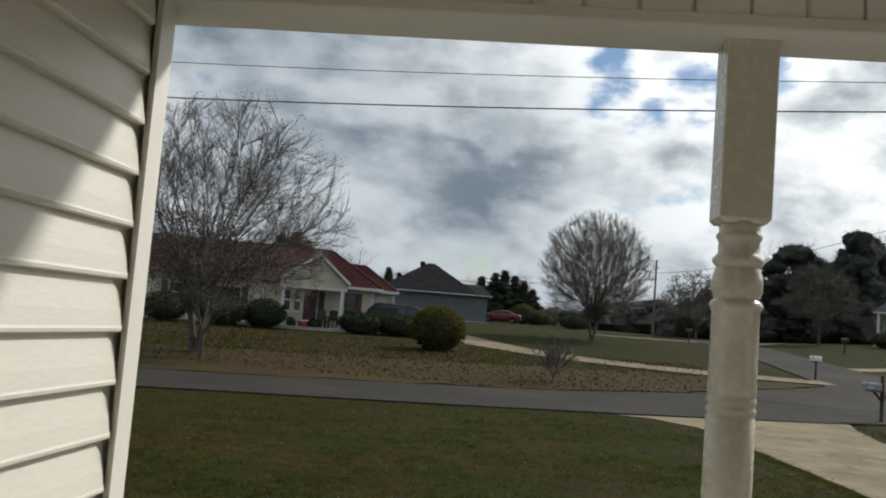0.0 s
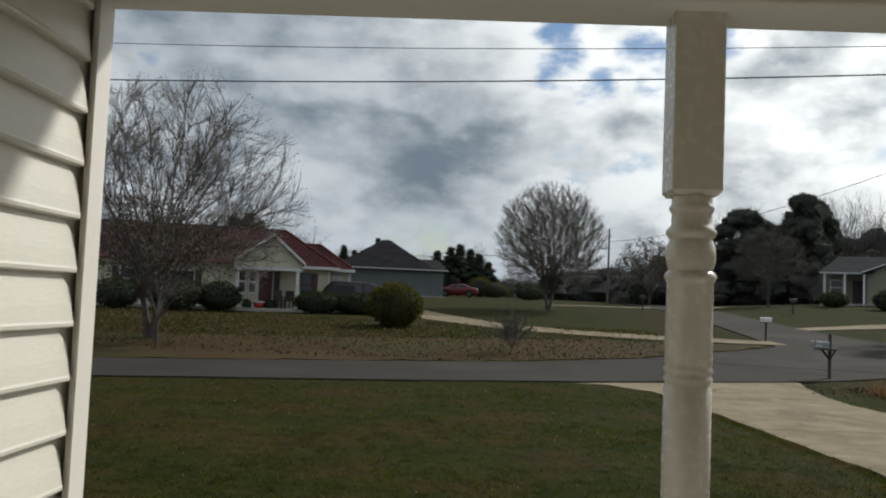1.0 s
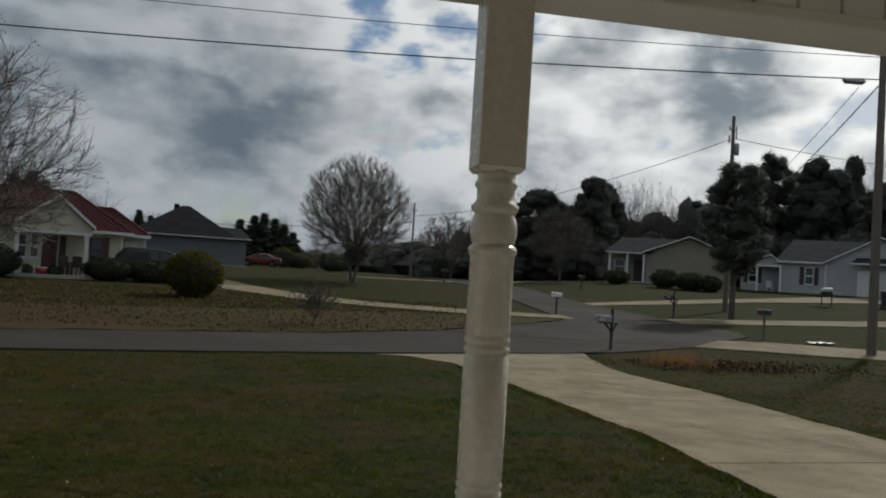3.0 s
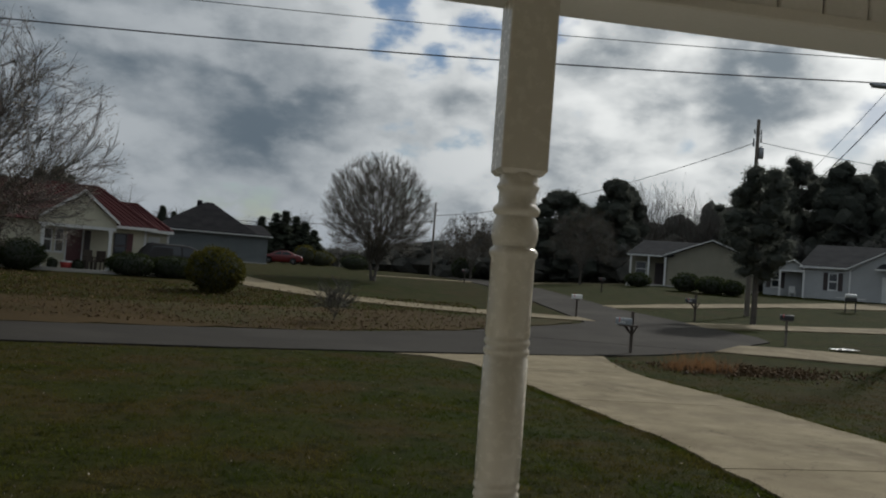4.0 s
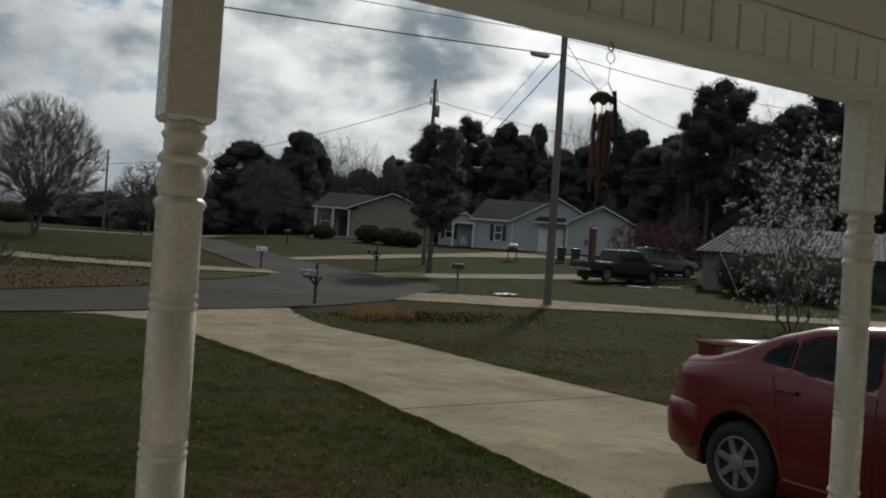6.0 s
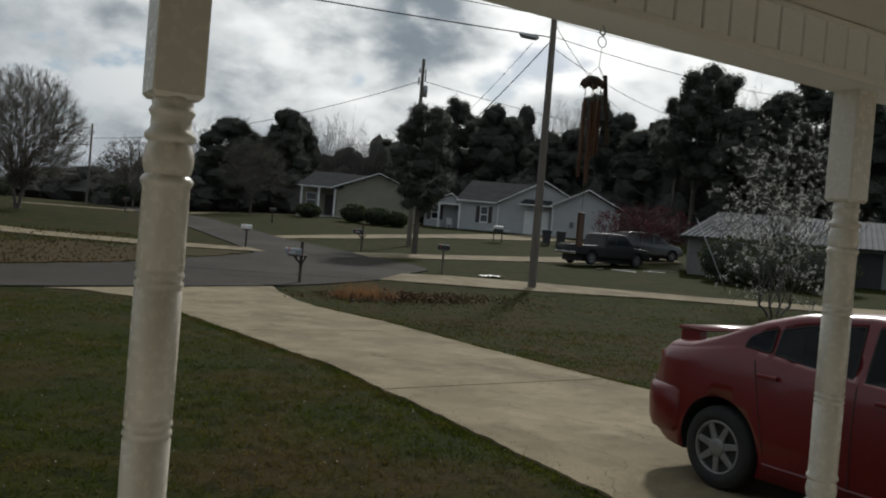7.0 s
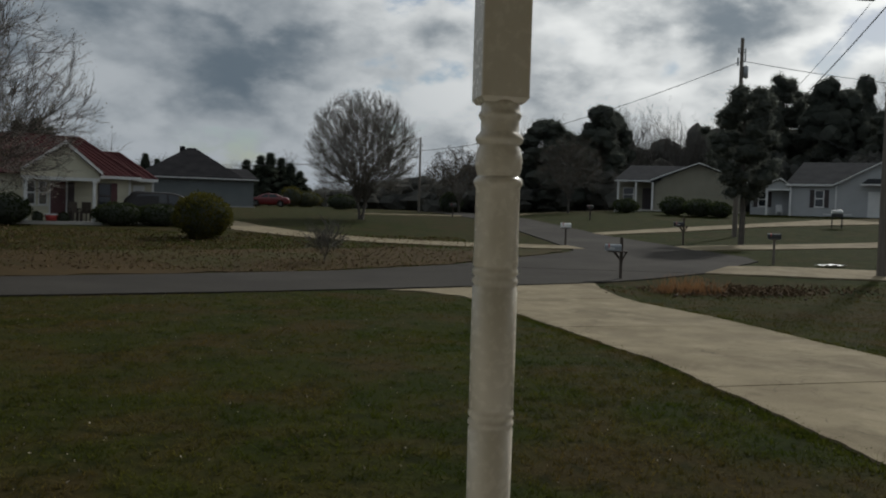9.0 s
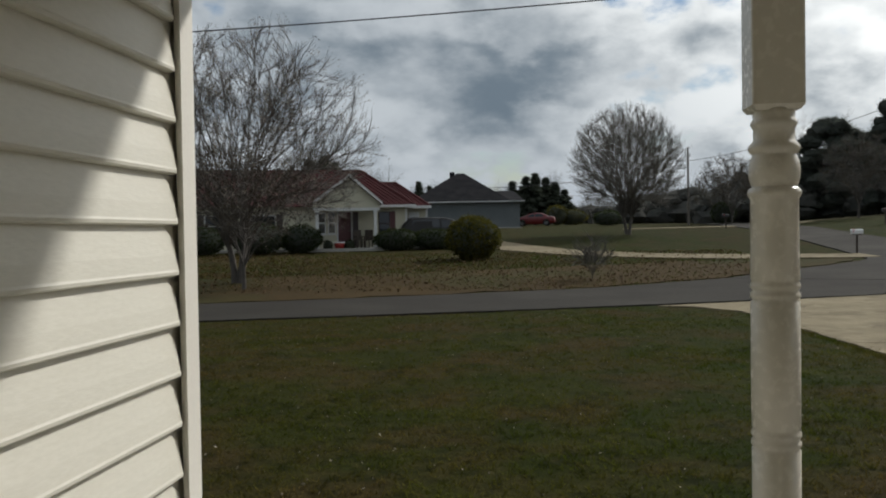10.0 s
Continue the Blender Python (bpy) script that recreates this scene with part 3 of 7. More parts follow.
me_rib.materials.append(M_BEAM)
for i in range(52):
    ob = new("rib_panel", me_rib)
    ob.parent = beam
    ob.matrix_basis = Matrix.Translation((WX + 0.01 + i * 0.1235, 1.9235, BEAM_Z + 0.030))
part("fascia", boxed(-7.0, 5.6, 2.10, 2.118, BEAM_Z + 0.004, CEIL_Z + 0.16), M_TRIM, beam)
roof = tagged(part("porch_roof", prism(bmesh.new(), [(2.15, CEIL_Z + 0.14), (2.15, CEIL_Z + 0.19), (-3.2, 4.6), (-7.0, CEIL_Z + 0.9), (-7.0, CEIL_Z + 0.14)], "x", -7.0, 5.6), M_GSHINGLE), "grey shingled roof above the porch", "roof", kind="structure")


def porch_post(x, y):
    p = thing("porch_post", pose(x, y, SLAB_Z), "cream painted turned wooden porch post", "post", "posts along the porch")
    E = EYE - SLAB_Z
    h = BEAM_Z - SLAB_Z

    def block(z0, z1, up):
        bm = bmesh.new()
        w = 0.059
        box(bm, -w, w, -0.050, w, z0, z1)
        ring = [f for f in bm.faces if abs(f.normal.z) > 0.9 and ((f.calc_center_median().z > (z0 + z1) / 2) == up)]
        ins = bmesh.ops.inset_region(bm, faces=ring, thickness=0.014)
        for v in ring[0].verts:
            v.co.z += 0.012 if up else -0.012
        vert = [e for e in bm.edges if abs((e.verts[0].co - e.verts[1].co).normalized().z) > 0.95]
        bmesh.ops.bevel(bm, geom=vert, offset=0.005, segments=2, affect="EDGES", profile=0.5)
        return bm
    part("top_block", block(E + 0.283, h, False), M_POST, p)
    part("bottom_block", block(0.0, E - 0.99, True), M_POST, p)
    half = [(0.045, 0.276), (0.047, 0.262), (0.046, 0.254), (0.049, 0.250), (0.0525, 0.243), (0.049, 0.235), (0.0455, 0.230), (0.0465, 0.218), (0.046, 0.205), (0.049, 0.200),
            (0.0575, 0.191), (0.058, 0.184), (0.054, 0.176), (0.0475, 0.172), (0.0495, 0.168), (0.0545, 0.155), (0.0575, 0.137), (0.0565, 0.118), (0.0515, 0.100), (0.0495, 0.096), (0.054, 0.094),
            (0.0595, 0.086), (0.0595, 0.079), (0.0555, 0.071), (0.0535, 0.068)]
    def grooves(z):
        r = 0.0545
        return [(r, z + 0.034), (r - 0.003, z + 0.031), (r + 0.001, z + 0.023), (r + 0.0015, z + 0.016), (r - 0.004, z + 0.0085), (r + 0.001, z + 0.002), (r + 0.0015, z - 0.006), (r - 0.004, z - 0.0135), (r, z - 0.018)]
    prof = half + [(0.0535, -0.05)] + grooves(-0.152) + [(0.0550, -0.32)] + grooves(-0.497) + [(0.0535, -0.74)] + [(r, -0.714 - z) for r, z in half[::-1]]
    prof = [(r, z + E) for r, z in prof][::-1]
    part("turned_shaft", lathe(bmesh.new(), prof, 40), M_POST, p, smooth=True)
    return p


porch_post(0.510, 2.037)
porch_post(3.085, 2.037)

# ---- houses ----
def window(parent, x, y, z0, w, h, shutters=False, ny=-1, frame_mat=None):
    """A window in a wall that faces local -y, standing at y."""
    fr = part("window_frame", boxed(x - w / 2, x + w / 2, y - 0.05, y + 0.02, z0, z0 + h), frame_mat or M_WHITE, parent)
    for k in (0, 1):
        part("pane", boxed(x - w / 2 + 0.07, x + w / 2 - 0.07, y - 0.058, y - 0.04, z0 + 0.07 + k * (h / 2 - 0.02), z0 + h / 2 - 0.04 + k * (h / 2 - 0.02)), M_GLASS, fr)
    part("sill", boxed(x - w / 2 - 0.05, x + w / 2 + 0.05, y - 0.10, y, z0 - 0.05, z0), frame_mat or M_WHITE, fr)
    if shutters:
        for s in (-1, 1):
            sx = x + s * (w / 2 + 0.2)
            sh = part("shutter", boxed(sx - 0.17, sx + 0.17, y - 0.05, y - 0.005, z0 - 0.03, z0 + h + 0.03), M_SHUTTER, parent)


def lap_wall(parent, x0, x1, y, z0, z1, mat, step=0.2):
    """A wall that faces local -y: a backing and its lap courses, joined."""
    n = max(1, round((z1 - z0) / step))
    h = (z1 - z0) / n
    face = []
    for i in range(n):
        face += [(y - 0.03, z0 + i * h), (y - 0.004, z0 + (i + 1) * h - 0.004)]
    bm = prism(bmesh.new(), face + [(y, z1), (y + 0.15, z1), (y + 0.15, z0)], "x", x0, x1)
    return part("wall", bm, mat, parent)


def roof_plane(parent, a, b, c, d, mat, thick=0.12, ribs=0, rib_mat=None):
    """A roof slope with corners a, b along the eave and c, d along the ridge (d above a)."""
    a, b, c, d = map(Vector, (a, b, c, d))
    nrm = (b - a).cross(d - a).normalized()
    if nrm.z < 0:
        nrm = -nrm
    bm = bmesh.new()
    # the section along the eave: flat, or with raised seams
    sec = [(0.0, 0.0)]
    for k in range(ribs):
        sec += [((k + u) / ribs, h) for u, h in ((0.42, 0.0), (0.46, 0.05), (0.54, 0.05), (0.58, 0.0))]
    sec.append((1.0, 0.0))
    up = [(bm.verts.new(a.lerp(b, f) + nrm * (thick + h)), bm.verts.new(d.lerp(c, f) + nrm * (thick + h))) for f, h in sec]
    dn = [(bm.verts.new(a.lerp(b, f)), bm.verts.new(d.lerp(c, f))) for f, h in sec]
    for (p, q), (r, s), (t, u), (v, w) in zip(up, up[1:], dn, dn[1:]):
        bm.faces.new((p, r, s, q))
        bm.faces.new((t, u, w, v))
        bm.faces.new((p, t, v, r))
        bm.faces.new((q, s, w, u))
    for (p, q), (t, u) in ((up[0], dn[0]), (up[-1], dn[-1])):
        bm.faces.new((p, q, u, t))
    bmesh.ops.remove_doubles(bm, verts=bm.verts, dist=1e-4)
    bmesh.ops.recalc_face_normals(bm, faces=bm.faces)
    return part("roof", bm, mat, parent)


def at(x, y, turn, dz=0.0):
    return pose(x, y, gz(x, y) + dz, 0, 0, turn)


# red-roofed house across the road: local x runs along the road, -y faces it
red = thing("red_roof_house", at(-11.0, 46.6, 17), "low pale yellow house with red metal roof and gabled porch", "house")
H = 2.5
part("foundation", boxed(-9.0, 5.4, -0.1, 8.0, -1.0, 0.12), M_SLAB, red)
lap_wall(red, -9.0, 3.6, 1.6, 0.1, H, M_YSIDE)
lap_wall(red, 3.6, 4.95, 2.6, 0.1, H, M_YSIDE)
part("wall", boxed(-9.0, -8.85, 1.75, 8.0, 0.1, H), M_YSIDE, red)
part("wall", boxed(4.85, 5.0, 2.75, 8.0, 0.1, H), M_YSIDE, red)
part("wall", boxed(-8.85, 4.85, 7.85, 8.0, 0.1, H), M_YSIDE, red)
roof_plane(red, (-9.4, 1.1, H - 0.02), (4.05, 1.1, H - 0.02), (1.3, 4.8, 4.66), (-9.4, 4.8, 4.66), M_REDROOF, 0.06, 46)
roof_plane(red, (-9.4, 8.5, H - 0.02), (4.05, 8.5, H - 0.02), (1.3, 4.8, 4.66), (-9.4, 4.8, 4.66), M_REDROOF, 0.06, 0)
roof_plane(red, (4.05, 1.1, H - 0.02), (4.05, 8.5, H - 0.02), (1.3, 4.9, 4.66), (1.3, 4.7, 4.66), M_REDROOF, 0.06, 16)
roof_plane(red, (1.9, 2.1, H - 0.08), (5.1, 2.1, H - 0.08), (3.45, 5.0, 3.93), (1.9, 5.0, 3.93), M_REDROOF, 0.06, 12)
roof_plane(red, (5.1, 2.1, H - 0.08), (5.1, 8.2, H - 0.08), (3.45, 5.1, 3.93), (3.45, 5.0, 3.93), M_REDROOF, 0.06, 10)
roof_plane(red, (1.9, 8.2, H - 0.08), (5.1, 8.2, H - 0.08), (3.45, 5.0, 3.93), (1.9, 5.0, 3.93), M_REDROOF, 0.06, 0)
for a, b in (((-9.4, 4.8, 4.75), (1.3, 4.8, 4.75)), ((1.3, 4.8, 4.75), (4.05, 1.1, H + 0.07)), ((1.9, 5.0, 4.02), (3.45, 5.0, 4.02)), ((3.45, 5.0, 4.02), (5.1, 2.1, H + 0.01))):
    part("ridge_cap", tube(bmesh.new(), (a, b), 0.07, 6), M_REDROOF, red)
# porch gable
GX, GA = 0.2, 4.08
GL, GR = -1.84, 1.96
roof_plane(red, (GL, -0.7, 2.52), (GL, 3.0, 2.52), (GX, 3.8, GA), (GX, -0.7, GA), M_REDROOF, 0.07, 14)
roof_plane(red, (GR, -0.7, 2.52), (GR, 3.0, 2.52), (GX, 3.8, GA), (GX, -0.7, GA), M_REDROOF, 0.07, 14)
face = [(-1.78, 2.35), (1.85, 2.35), (1.85, 2.60), (GX, GA - 0.06), (-1.78, 2.58)]
part("gable", prism(bmesh.new(), face, "y", -0.42, -0.30), M_YSIDE, red)
n_lap = 8
for k in range(n_lap):
    # lap boards of the gable, narrower towards the peak
    z0, z1 = 2.38 + (GA - 0.16 - 2.38) * k / n_lap, 2.38 + (GA - 0.16 - 2.38) * (k + 1) / n_lap
    f = max(0.0, (z1 - 2.58) / (GA - 0.06 - 2.58))
    xa, xb = -1.76 + (GX + 1.76) * f, 1.83 + (GX - 1.83) * f
    part("lap_board", prism(bmesh.new(), [(-0.450, z0), (-0.426, z1 - 0.004), (-0.421, z1 - 0.004), (-0.421, z0)], "x", xa, xb), M_YSIDE, red)
for ex in (GL - 0.02, GR + 0.02):
    part("gable_trim", prism(bmesh.new(), [(ex, 2.50), (ex, 2.66), (GX, GA + 0.12), (GX, GA - 0.06)], "y", -0.76, -0.70), M_WHITE, red)
part("eave_trim", boxed(GR, 4.10, 1.02, 1.10, H - 0.09, H + 0.06), M_WHITE, red)
part("eave_trim", boxed(3.75, 5.14, 2.02, 2.10, H - 0.14, H + 0.02), M_WHITE, red)
part("porch_header", boxed(-1.78, 1.85, -0.46, -0.29, 2.2, 2.36), M_WHITE, red)
part("porch_slab", boxed(-2.2, 2.3, -0.6, 1.6, -0.8, 0.14), M_SLAB, red)
for x in (-1.58, 1.60):
    c_ = part("porch_column", boxed(x - 0.075, x + 0.075, -0.455, -0.305, 0.14, 2.2, bevel=0.012), M_WHITE, red)
    part("column_base", boxed(x - 0.11, x + 0.11, -0.49, -0.27, 0.14, 0.26, bevel=0.01), M_WHITE, c_)
    part("column_cap", boxed(x - 0.11, x + 0.11, -0.49, -0.27, 2.08, 2.2, bevel=0.01), M_WHITE, c_)
window(red, -1.25, 1.6, 0.92, 0.46, 1.26)
window(red, -0.69, 1.6, 0.92, 0.46, 1.26)
dr = part("door", boxed(-0.33, 0.40, 1.54, 1.6, 0.14, 2.18), M_REDDOOR, red)
part("door_frame", prism(bmesh.new(), [(-0.41, 0.14), (-0.41, 2.26), (0.48, 2.26), (0.48, 0.14), (0.40, 0.14), (0.40, 2.18), (-0.33, 2.18), (-0.33, 0.14)], "y", 1.53, 1.6), M_WHITE, red)
part("door_handle", boxed(0.28, 0.34, 1.48, 1.54, 1.05, 1.15), M_POLE, dr)
part("storm_door", boxed(0.49, 0.80, 1.30, 1.36, 0.16, 2.16), M_SHUTTER, red, "dark open storm door")
window(red, 2.31, 1.6, 0.80, 0.66, 1.38, frame_mat=M_SHUTTER)
part("shutter", boxed(2.65, 2.95, 1.55, 1.595, 0.78, 2.2), M_REDDOOR, red, "maroon shutter")
window(red, -4.5, 1.6, 0.85, 1.4, 1.2, True)
window(red, -7.2, 1.6, 0.85, 1.0, 1.2, True)
dr = part("door", boxed(3.87, 4.50, 2.54, 2.6, 0.12, 2.15), M_WHITE, red, "white side door with a small pane")
part("pane", boxed(4.02, 4.36, 2.52, 2.54, 1.25, 1.85), M_GLASS, dr)
part("panel", boxed(4.00, 4.38, 2.525, 2.54, 0.35, 1.0, bevel=0.005), M_WHITE, dr)
for x in (3.66, 4.93):
    part("corner_trim", boxed(x - 0.06, x + 0.06, 2.53, 2.6, 0.1, H), M_WHITE, red)
part("corner_trim", boxed(3.52, 3.64, 1.53, 1.60, 0.1, H), M_WHITE, red)

# grey house with a dark hip roof
gh = thing("grey_house", at(-6.6, 83.0, 4), "grey-blue sided house with a dark shingled hip roof", "house")
part("foundation", boxed(-6.2, 4.3, 0, 9.0, -1.2, 0.1), M_SLAB, gh)
lap_wall(gh, -6.0, 4.1, 0.2, 0.1, 2.6, M_GSIDE)
part("wall", boxed(3.95, 4.1, 0.35, 9, 0.1, 2.6), M_GSIDE, gh)
part("wall", boxed(-6.0, -5.85, 0.35, 9, 0.1, 2.6), M_GSIDE, gh)
R1 = 5.55
roof_plane(gh, (-6.5, -0.3, 2.55), (3.2, -0.3, 2.55), (-1.4, 4.5, R1), (-2.0, 4.5, R1), M_SHINGLE, 0.1)
roof_plane(gh, (-6.5, 9.4, 2.55), (3.2, 9.4, 2.55), (-1.4, 4.5, R1), (-2.0, 4.5, R1), M_SHINGLE, 0.1)
roof_plane(gh, (3.2, -0.3, 2.55), (3.2, 9.4, 2.55), (-1.4, 4.6, R1), (-1.4, 4.5, R1), M_SHINGLE, 0.1)
roof_plane(gh, (-6.5, -0.3, 2.55), (-6.5, 9.4, 2.55), (-2.0, 4.6, R1), (-2.0, 4.5, R1), M_SHINGLE, 0.1)
roof_plane(gh, (0.0, -0.3, 2.56), (4.5, -0.3, 2.56), (3.6, 4.5, 3.7), (0.0, 4.5, 3.7), M_SHINGLE, 0.1)
part("vent", boxed(-2.8, -2.3, 4.2, 4.7, 5.0, 5.75), M_SHINGLE, gh)
part("gutter", boxed(-6.5, 4.55, -0.40, -0.30, 2.53, 2.62), M_WHITE, gh)

# tan house up the slope
th = thing("tan_house", at(36.5, 73.5, -24), "tan sided gabled house with a shingled roof and corner porch", "house")
part("foundation", boxed(-6.5, 5.0, -1.5, 8.0, -1.6, 0.1), M_SLAB, th)
part("wall", prism(bmesh.new(), [(-2.9, 0.1), (4.6, 0.1), (4.6, 2.85), (0.9, 4.3), (-2.9, 2.8)], "y", 0.0, 0.16), M_TSIDE, th)
lap_wall(th, -6.2, -2.9, 1.8, 0.1, 2.7, M_TSIDE)
part("wall", boxed(4.44, 4.6, 0.16, 8.0, 0.1, 2.8), M_TSIDE, th)
roof_plane(th, (-3.3, -0.5, 2.72), (-3.3, 8.0, 2.72), (0.9, 8.0, 4.38), (0.9, -0.5, 4.38), M_GSHINGLE, 0.1)
roof_plane(th, (5.1, -0.5, 2.72), (5.1, 8.0, 2.72), (0.9, 8.0, 4.38), (0.9, -0.5, 4.38), M_GSHINGLE, 0.1)
roof_plane(th, (-6.6, -0.4, 2.7), (-2.6, -0.4, 2.7), (0.8, 4.0, 4.30), (-5.2, 4.0, 4.30), M_GSHINGLE, 0.1)
bm = bmesh.new()
for ex in (-3.32, 5.12):
    prism(bm, [(ex, 2.74), (ex, 2.85), (0.9, 4.48), (0.9, 4.39)], "y", -0.56, -0.50)
part("gable_trim", bm, M_WHITE, th)
part("eave_trim", boxed(-6.6, -3.3, -0.48, -0.4, 2.66, 2.77), M_WHITE, th)
for x in (-6.2, -4.6, -3.1):
    part("porch_column", boxed(x - 0.09, x + 0.09, -0.3, -0.12, 0.1, 2.65), M_WHITE, th)
window(th, -5.3, 1.8, 0.8, 1.0, 1.4)
part("door", boxed(-4.0, -3.1, 1.74, 1.8, 0.1, 2.15), M_SHUTTER, th)

# blue-white house behind the pickup truck: a wide front gable, a garage wing and a small porch
bh = thing("blue_white_house", at(45.4, 62.3, -32, -0.3), "pale blue-white gabled house with a porch and grey shingles", "house")
part("foundation", boxed(-8.2, 9.5, -0.6, 10.0, -1.6, 0.1), M_SLAB, bh)
lap_wall(bh, -7.9, -4.85, 1.2, 0.1, 2.55, M_BSIDE)
lap_wall(bh, -4.85, -1.35, 0.0, 0.1, 2.75, M_BSIDE)
part("wall", prism(bmesh.new(), [(-1.35, 0.1), (6.5, 0.1), (6.5, 2.9), (2.6, 4.9), (-1.35, 2.85)], "y", -0.04, 0.14), M_BSIDE, bh)
part("wall", prism(bmesh.new(), [(3.4, 0.1), (9.3, 0.1), (9.3, 2.95), (6.4, 4.42), (3.4, 2.95)], "y", -0.6, -0.44), M_BSIDE, bh)
part("wall", boxed(3.4, 3.55, -0.44, -0.04, 0.1, 2.95), M_BSIDE, bh)
part("wall", boxed(9.15, 9.3, -0.44, 9, 0.1, 2.9), M_BSIDE, bh)
part("wall", boxed(-7.9, -7.75, 1.35, 9, 0.1, 2.5), M_BSIDE, bh)
part("wall", boxed(-4.85, -4.70, 0.15, 1.2, 0.1, 2.7), M_BSIDE, bh)
roof_plane(bh, (-5.2, -0.4, 2.74), (-1.45, -0.4, 2.74), (2.4, 4.6, 4.88), (-3.74, 4.6, 4.88), M_GSHINGLE, 0.08)
roof_plane(bh, (-5.2, -0.4, 2.74), (-5.2, 9.4, 2.74), (-3.74, 4.7, 4.88), (-3.74, 4.6, 4.88), M_GSHINGLE, 0.08)
roof_plane(bh, (-1.6, -0.4, 2.72), (-1.6, 8.0, 2.72), (2.6, 8.0, 4.96), (2.6, -0.4, 4.96), M_GSHINGLE, 0.08)
roof_plane(bh, (6.8, -0.4, 2.72), (6.8, 8.0, 2.72), (2.6, 8.0, 4.96), (2.6, -0.4, 4.96), M_GSHINGLE, 0.08)
roof_plane(bh, (3.15, -1.1, 2.84), (3.15, 8, 2.84), (6.4, 8, 4.46), (6.4, -1.1, 4.46), M_GSHINGLE, 0.08)
roof_plane(bh, (9.65, -1.1, 2.84), (9.65, 8, 2.84), (6.4, 8, 4.46), (6.4, -1.1, 4.46), M_GSHINGLE, 0.08)
roof_plane(bh, (0.35, -1.1, 2.80), (3.35, -1.1, 2.80), (3.35, -0.06, 3.3), (0.95, -0.06, 3.3), M_GSHINGLE, 0.06)
roof_plane(bh, (-8.2, -0.4, 2.30), (-8.2, 3.0, 2.30), (-5.55, 3.0, 3.2), (-5.55, -0.4, 3.2), M_GSHINGLE, 0.06)
roof_plane(bh, (-4.75, -0.4, 2.62), (-4.75, 3.0, 2.62), (-5.55, 3.0, 3.2), (-5.55, -0.4, 3.2), M_GSHINGLE, 0.06)
part("gable", prism(bmesh.new(), [(-6.7, 2.42), (-4.9, 2.42), (-4.9, 2.72), (-5.55, 3.16), (-6.7, 2.76)], "y", -0.2, -0.1), M_BSIDE, bh)
for ex, ez, ax, az_, yy in ((3.13, 2.84, 6.4, 4.46, -1.16), (9.67, 2.84, 6.4, 4.46, -1.16), (-1.62, 2.72, 2.6, 4.96, -0.46), (6.82, 2.72, 2.6, 4.96, -0.46), (-8.2, 2.3, -5.55, 3.2, -0.46), (-4.75, 2.62, -5.55, 3.2, -0.46)):
    part("gable_trim", prism(bmesh.new(), [(ex, ez), (ex, ez + 0.10), (ax, az_ + 0.13), (ax, az_ + 0.02)], "y", yy, yy + 0.06), M_WHITE, bh)
part("eave_trim", boxed(-5.2, -1.6, -0.47, -0.40, 2.70, 2.83), M_WHITE, bh)
part("eave_trim", boxed(0.33, 3.37, -1.17, -1.10, 2.76, 2.87), M_WHITE, bh)
part("porch_header", boxed(-6.7, -4.7, -0.24, -0.06, 2.30, 2.42), M_WHITE, bh)
for x in (-6.6, -4.78):
    part("porch_column", boxed(x - 0.08, x + 0.08, -0.23, -0.07, 0.1, 2.30), M_WHITE, bh)
window(bh, -6.95, 1.2, 0.95, 0.7, 1.25, True)
window(bh, -2.58, 0.0, 0.98, 0.7, 1.4, True)
gd = part("garage_door", boxed(1.0, 3.2, -0.10, -0.04, 0.1, 2.3), M_WHITE, bh, "white panelled garage door")
for k in range(4):
    for q in range(4):
        part("door_panel", boxed(1.08 + q * 0.53, 1.53 + q * 0.53, -0.115, -0.10, 0.17 + k * 0.54, 0.62 + k * 0.54, bevel=0.006), M_WHITE, gd)
for x, y in ((-1.35, -0.07), (3.44, -0.63), (9.26, -0.63), (-4.80, -0.05)):
    part("corner_trim", boxed(x - 0.06, x + 0.06, y - 0.03, y + 0.02, 0.1, 2.74), M_WHITE, bh)
part("meter_box", boxed(5.0, 5.35, -0.72, -0.6, 1.1, 1.6, bevel=0.02), M_GREYBOX_BH, bh)

# ---- plants ----
def polar(az, el, r):
    a, e = radians(az), math.tan(radians(el))
    return Vector((r * math.sin(a), r * math.cos(a), EYE + r * e))


def spot(az, r):
    x, y = r * math.sin(radians(az)), r * math.cos(radians(az))
    return x, y, gz(x, y)


def add_tube(V, F, pts, radii, n):
    base = len(V)
    for i, p in enumerate(pts):
        d = (pts[min(i + 1, len(pts) - 1)] - pts[max(i - 1, 0)]).normalized()
        u = Vector((d.y, -d.x, 0.001)).normalized() if abs(d.z) < 0.999 else Vector((1, 0, 0))
        w = d.cross(u)
        for k in range(n):
            a = 2 * math.pi * k / n
            V.append(p + (u * math.cos(a) + w * math.sin(a)) * radii[i])
    for i in range(len(pts) - 1):
        for k in range(n):
            a, b = base + i * n + k, base + i * n + (k + 1) % n
            F.append((a, b, b + n, a + n))


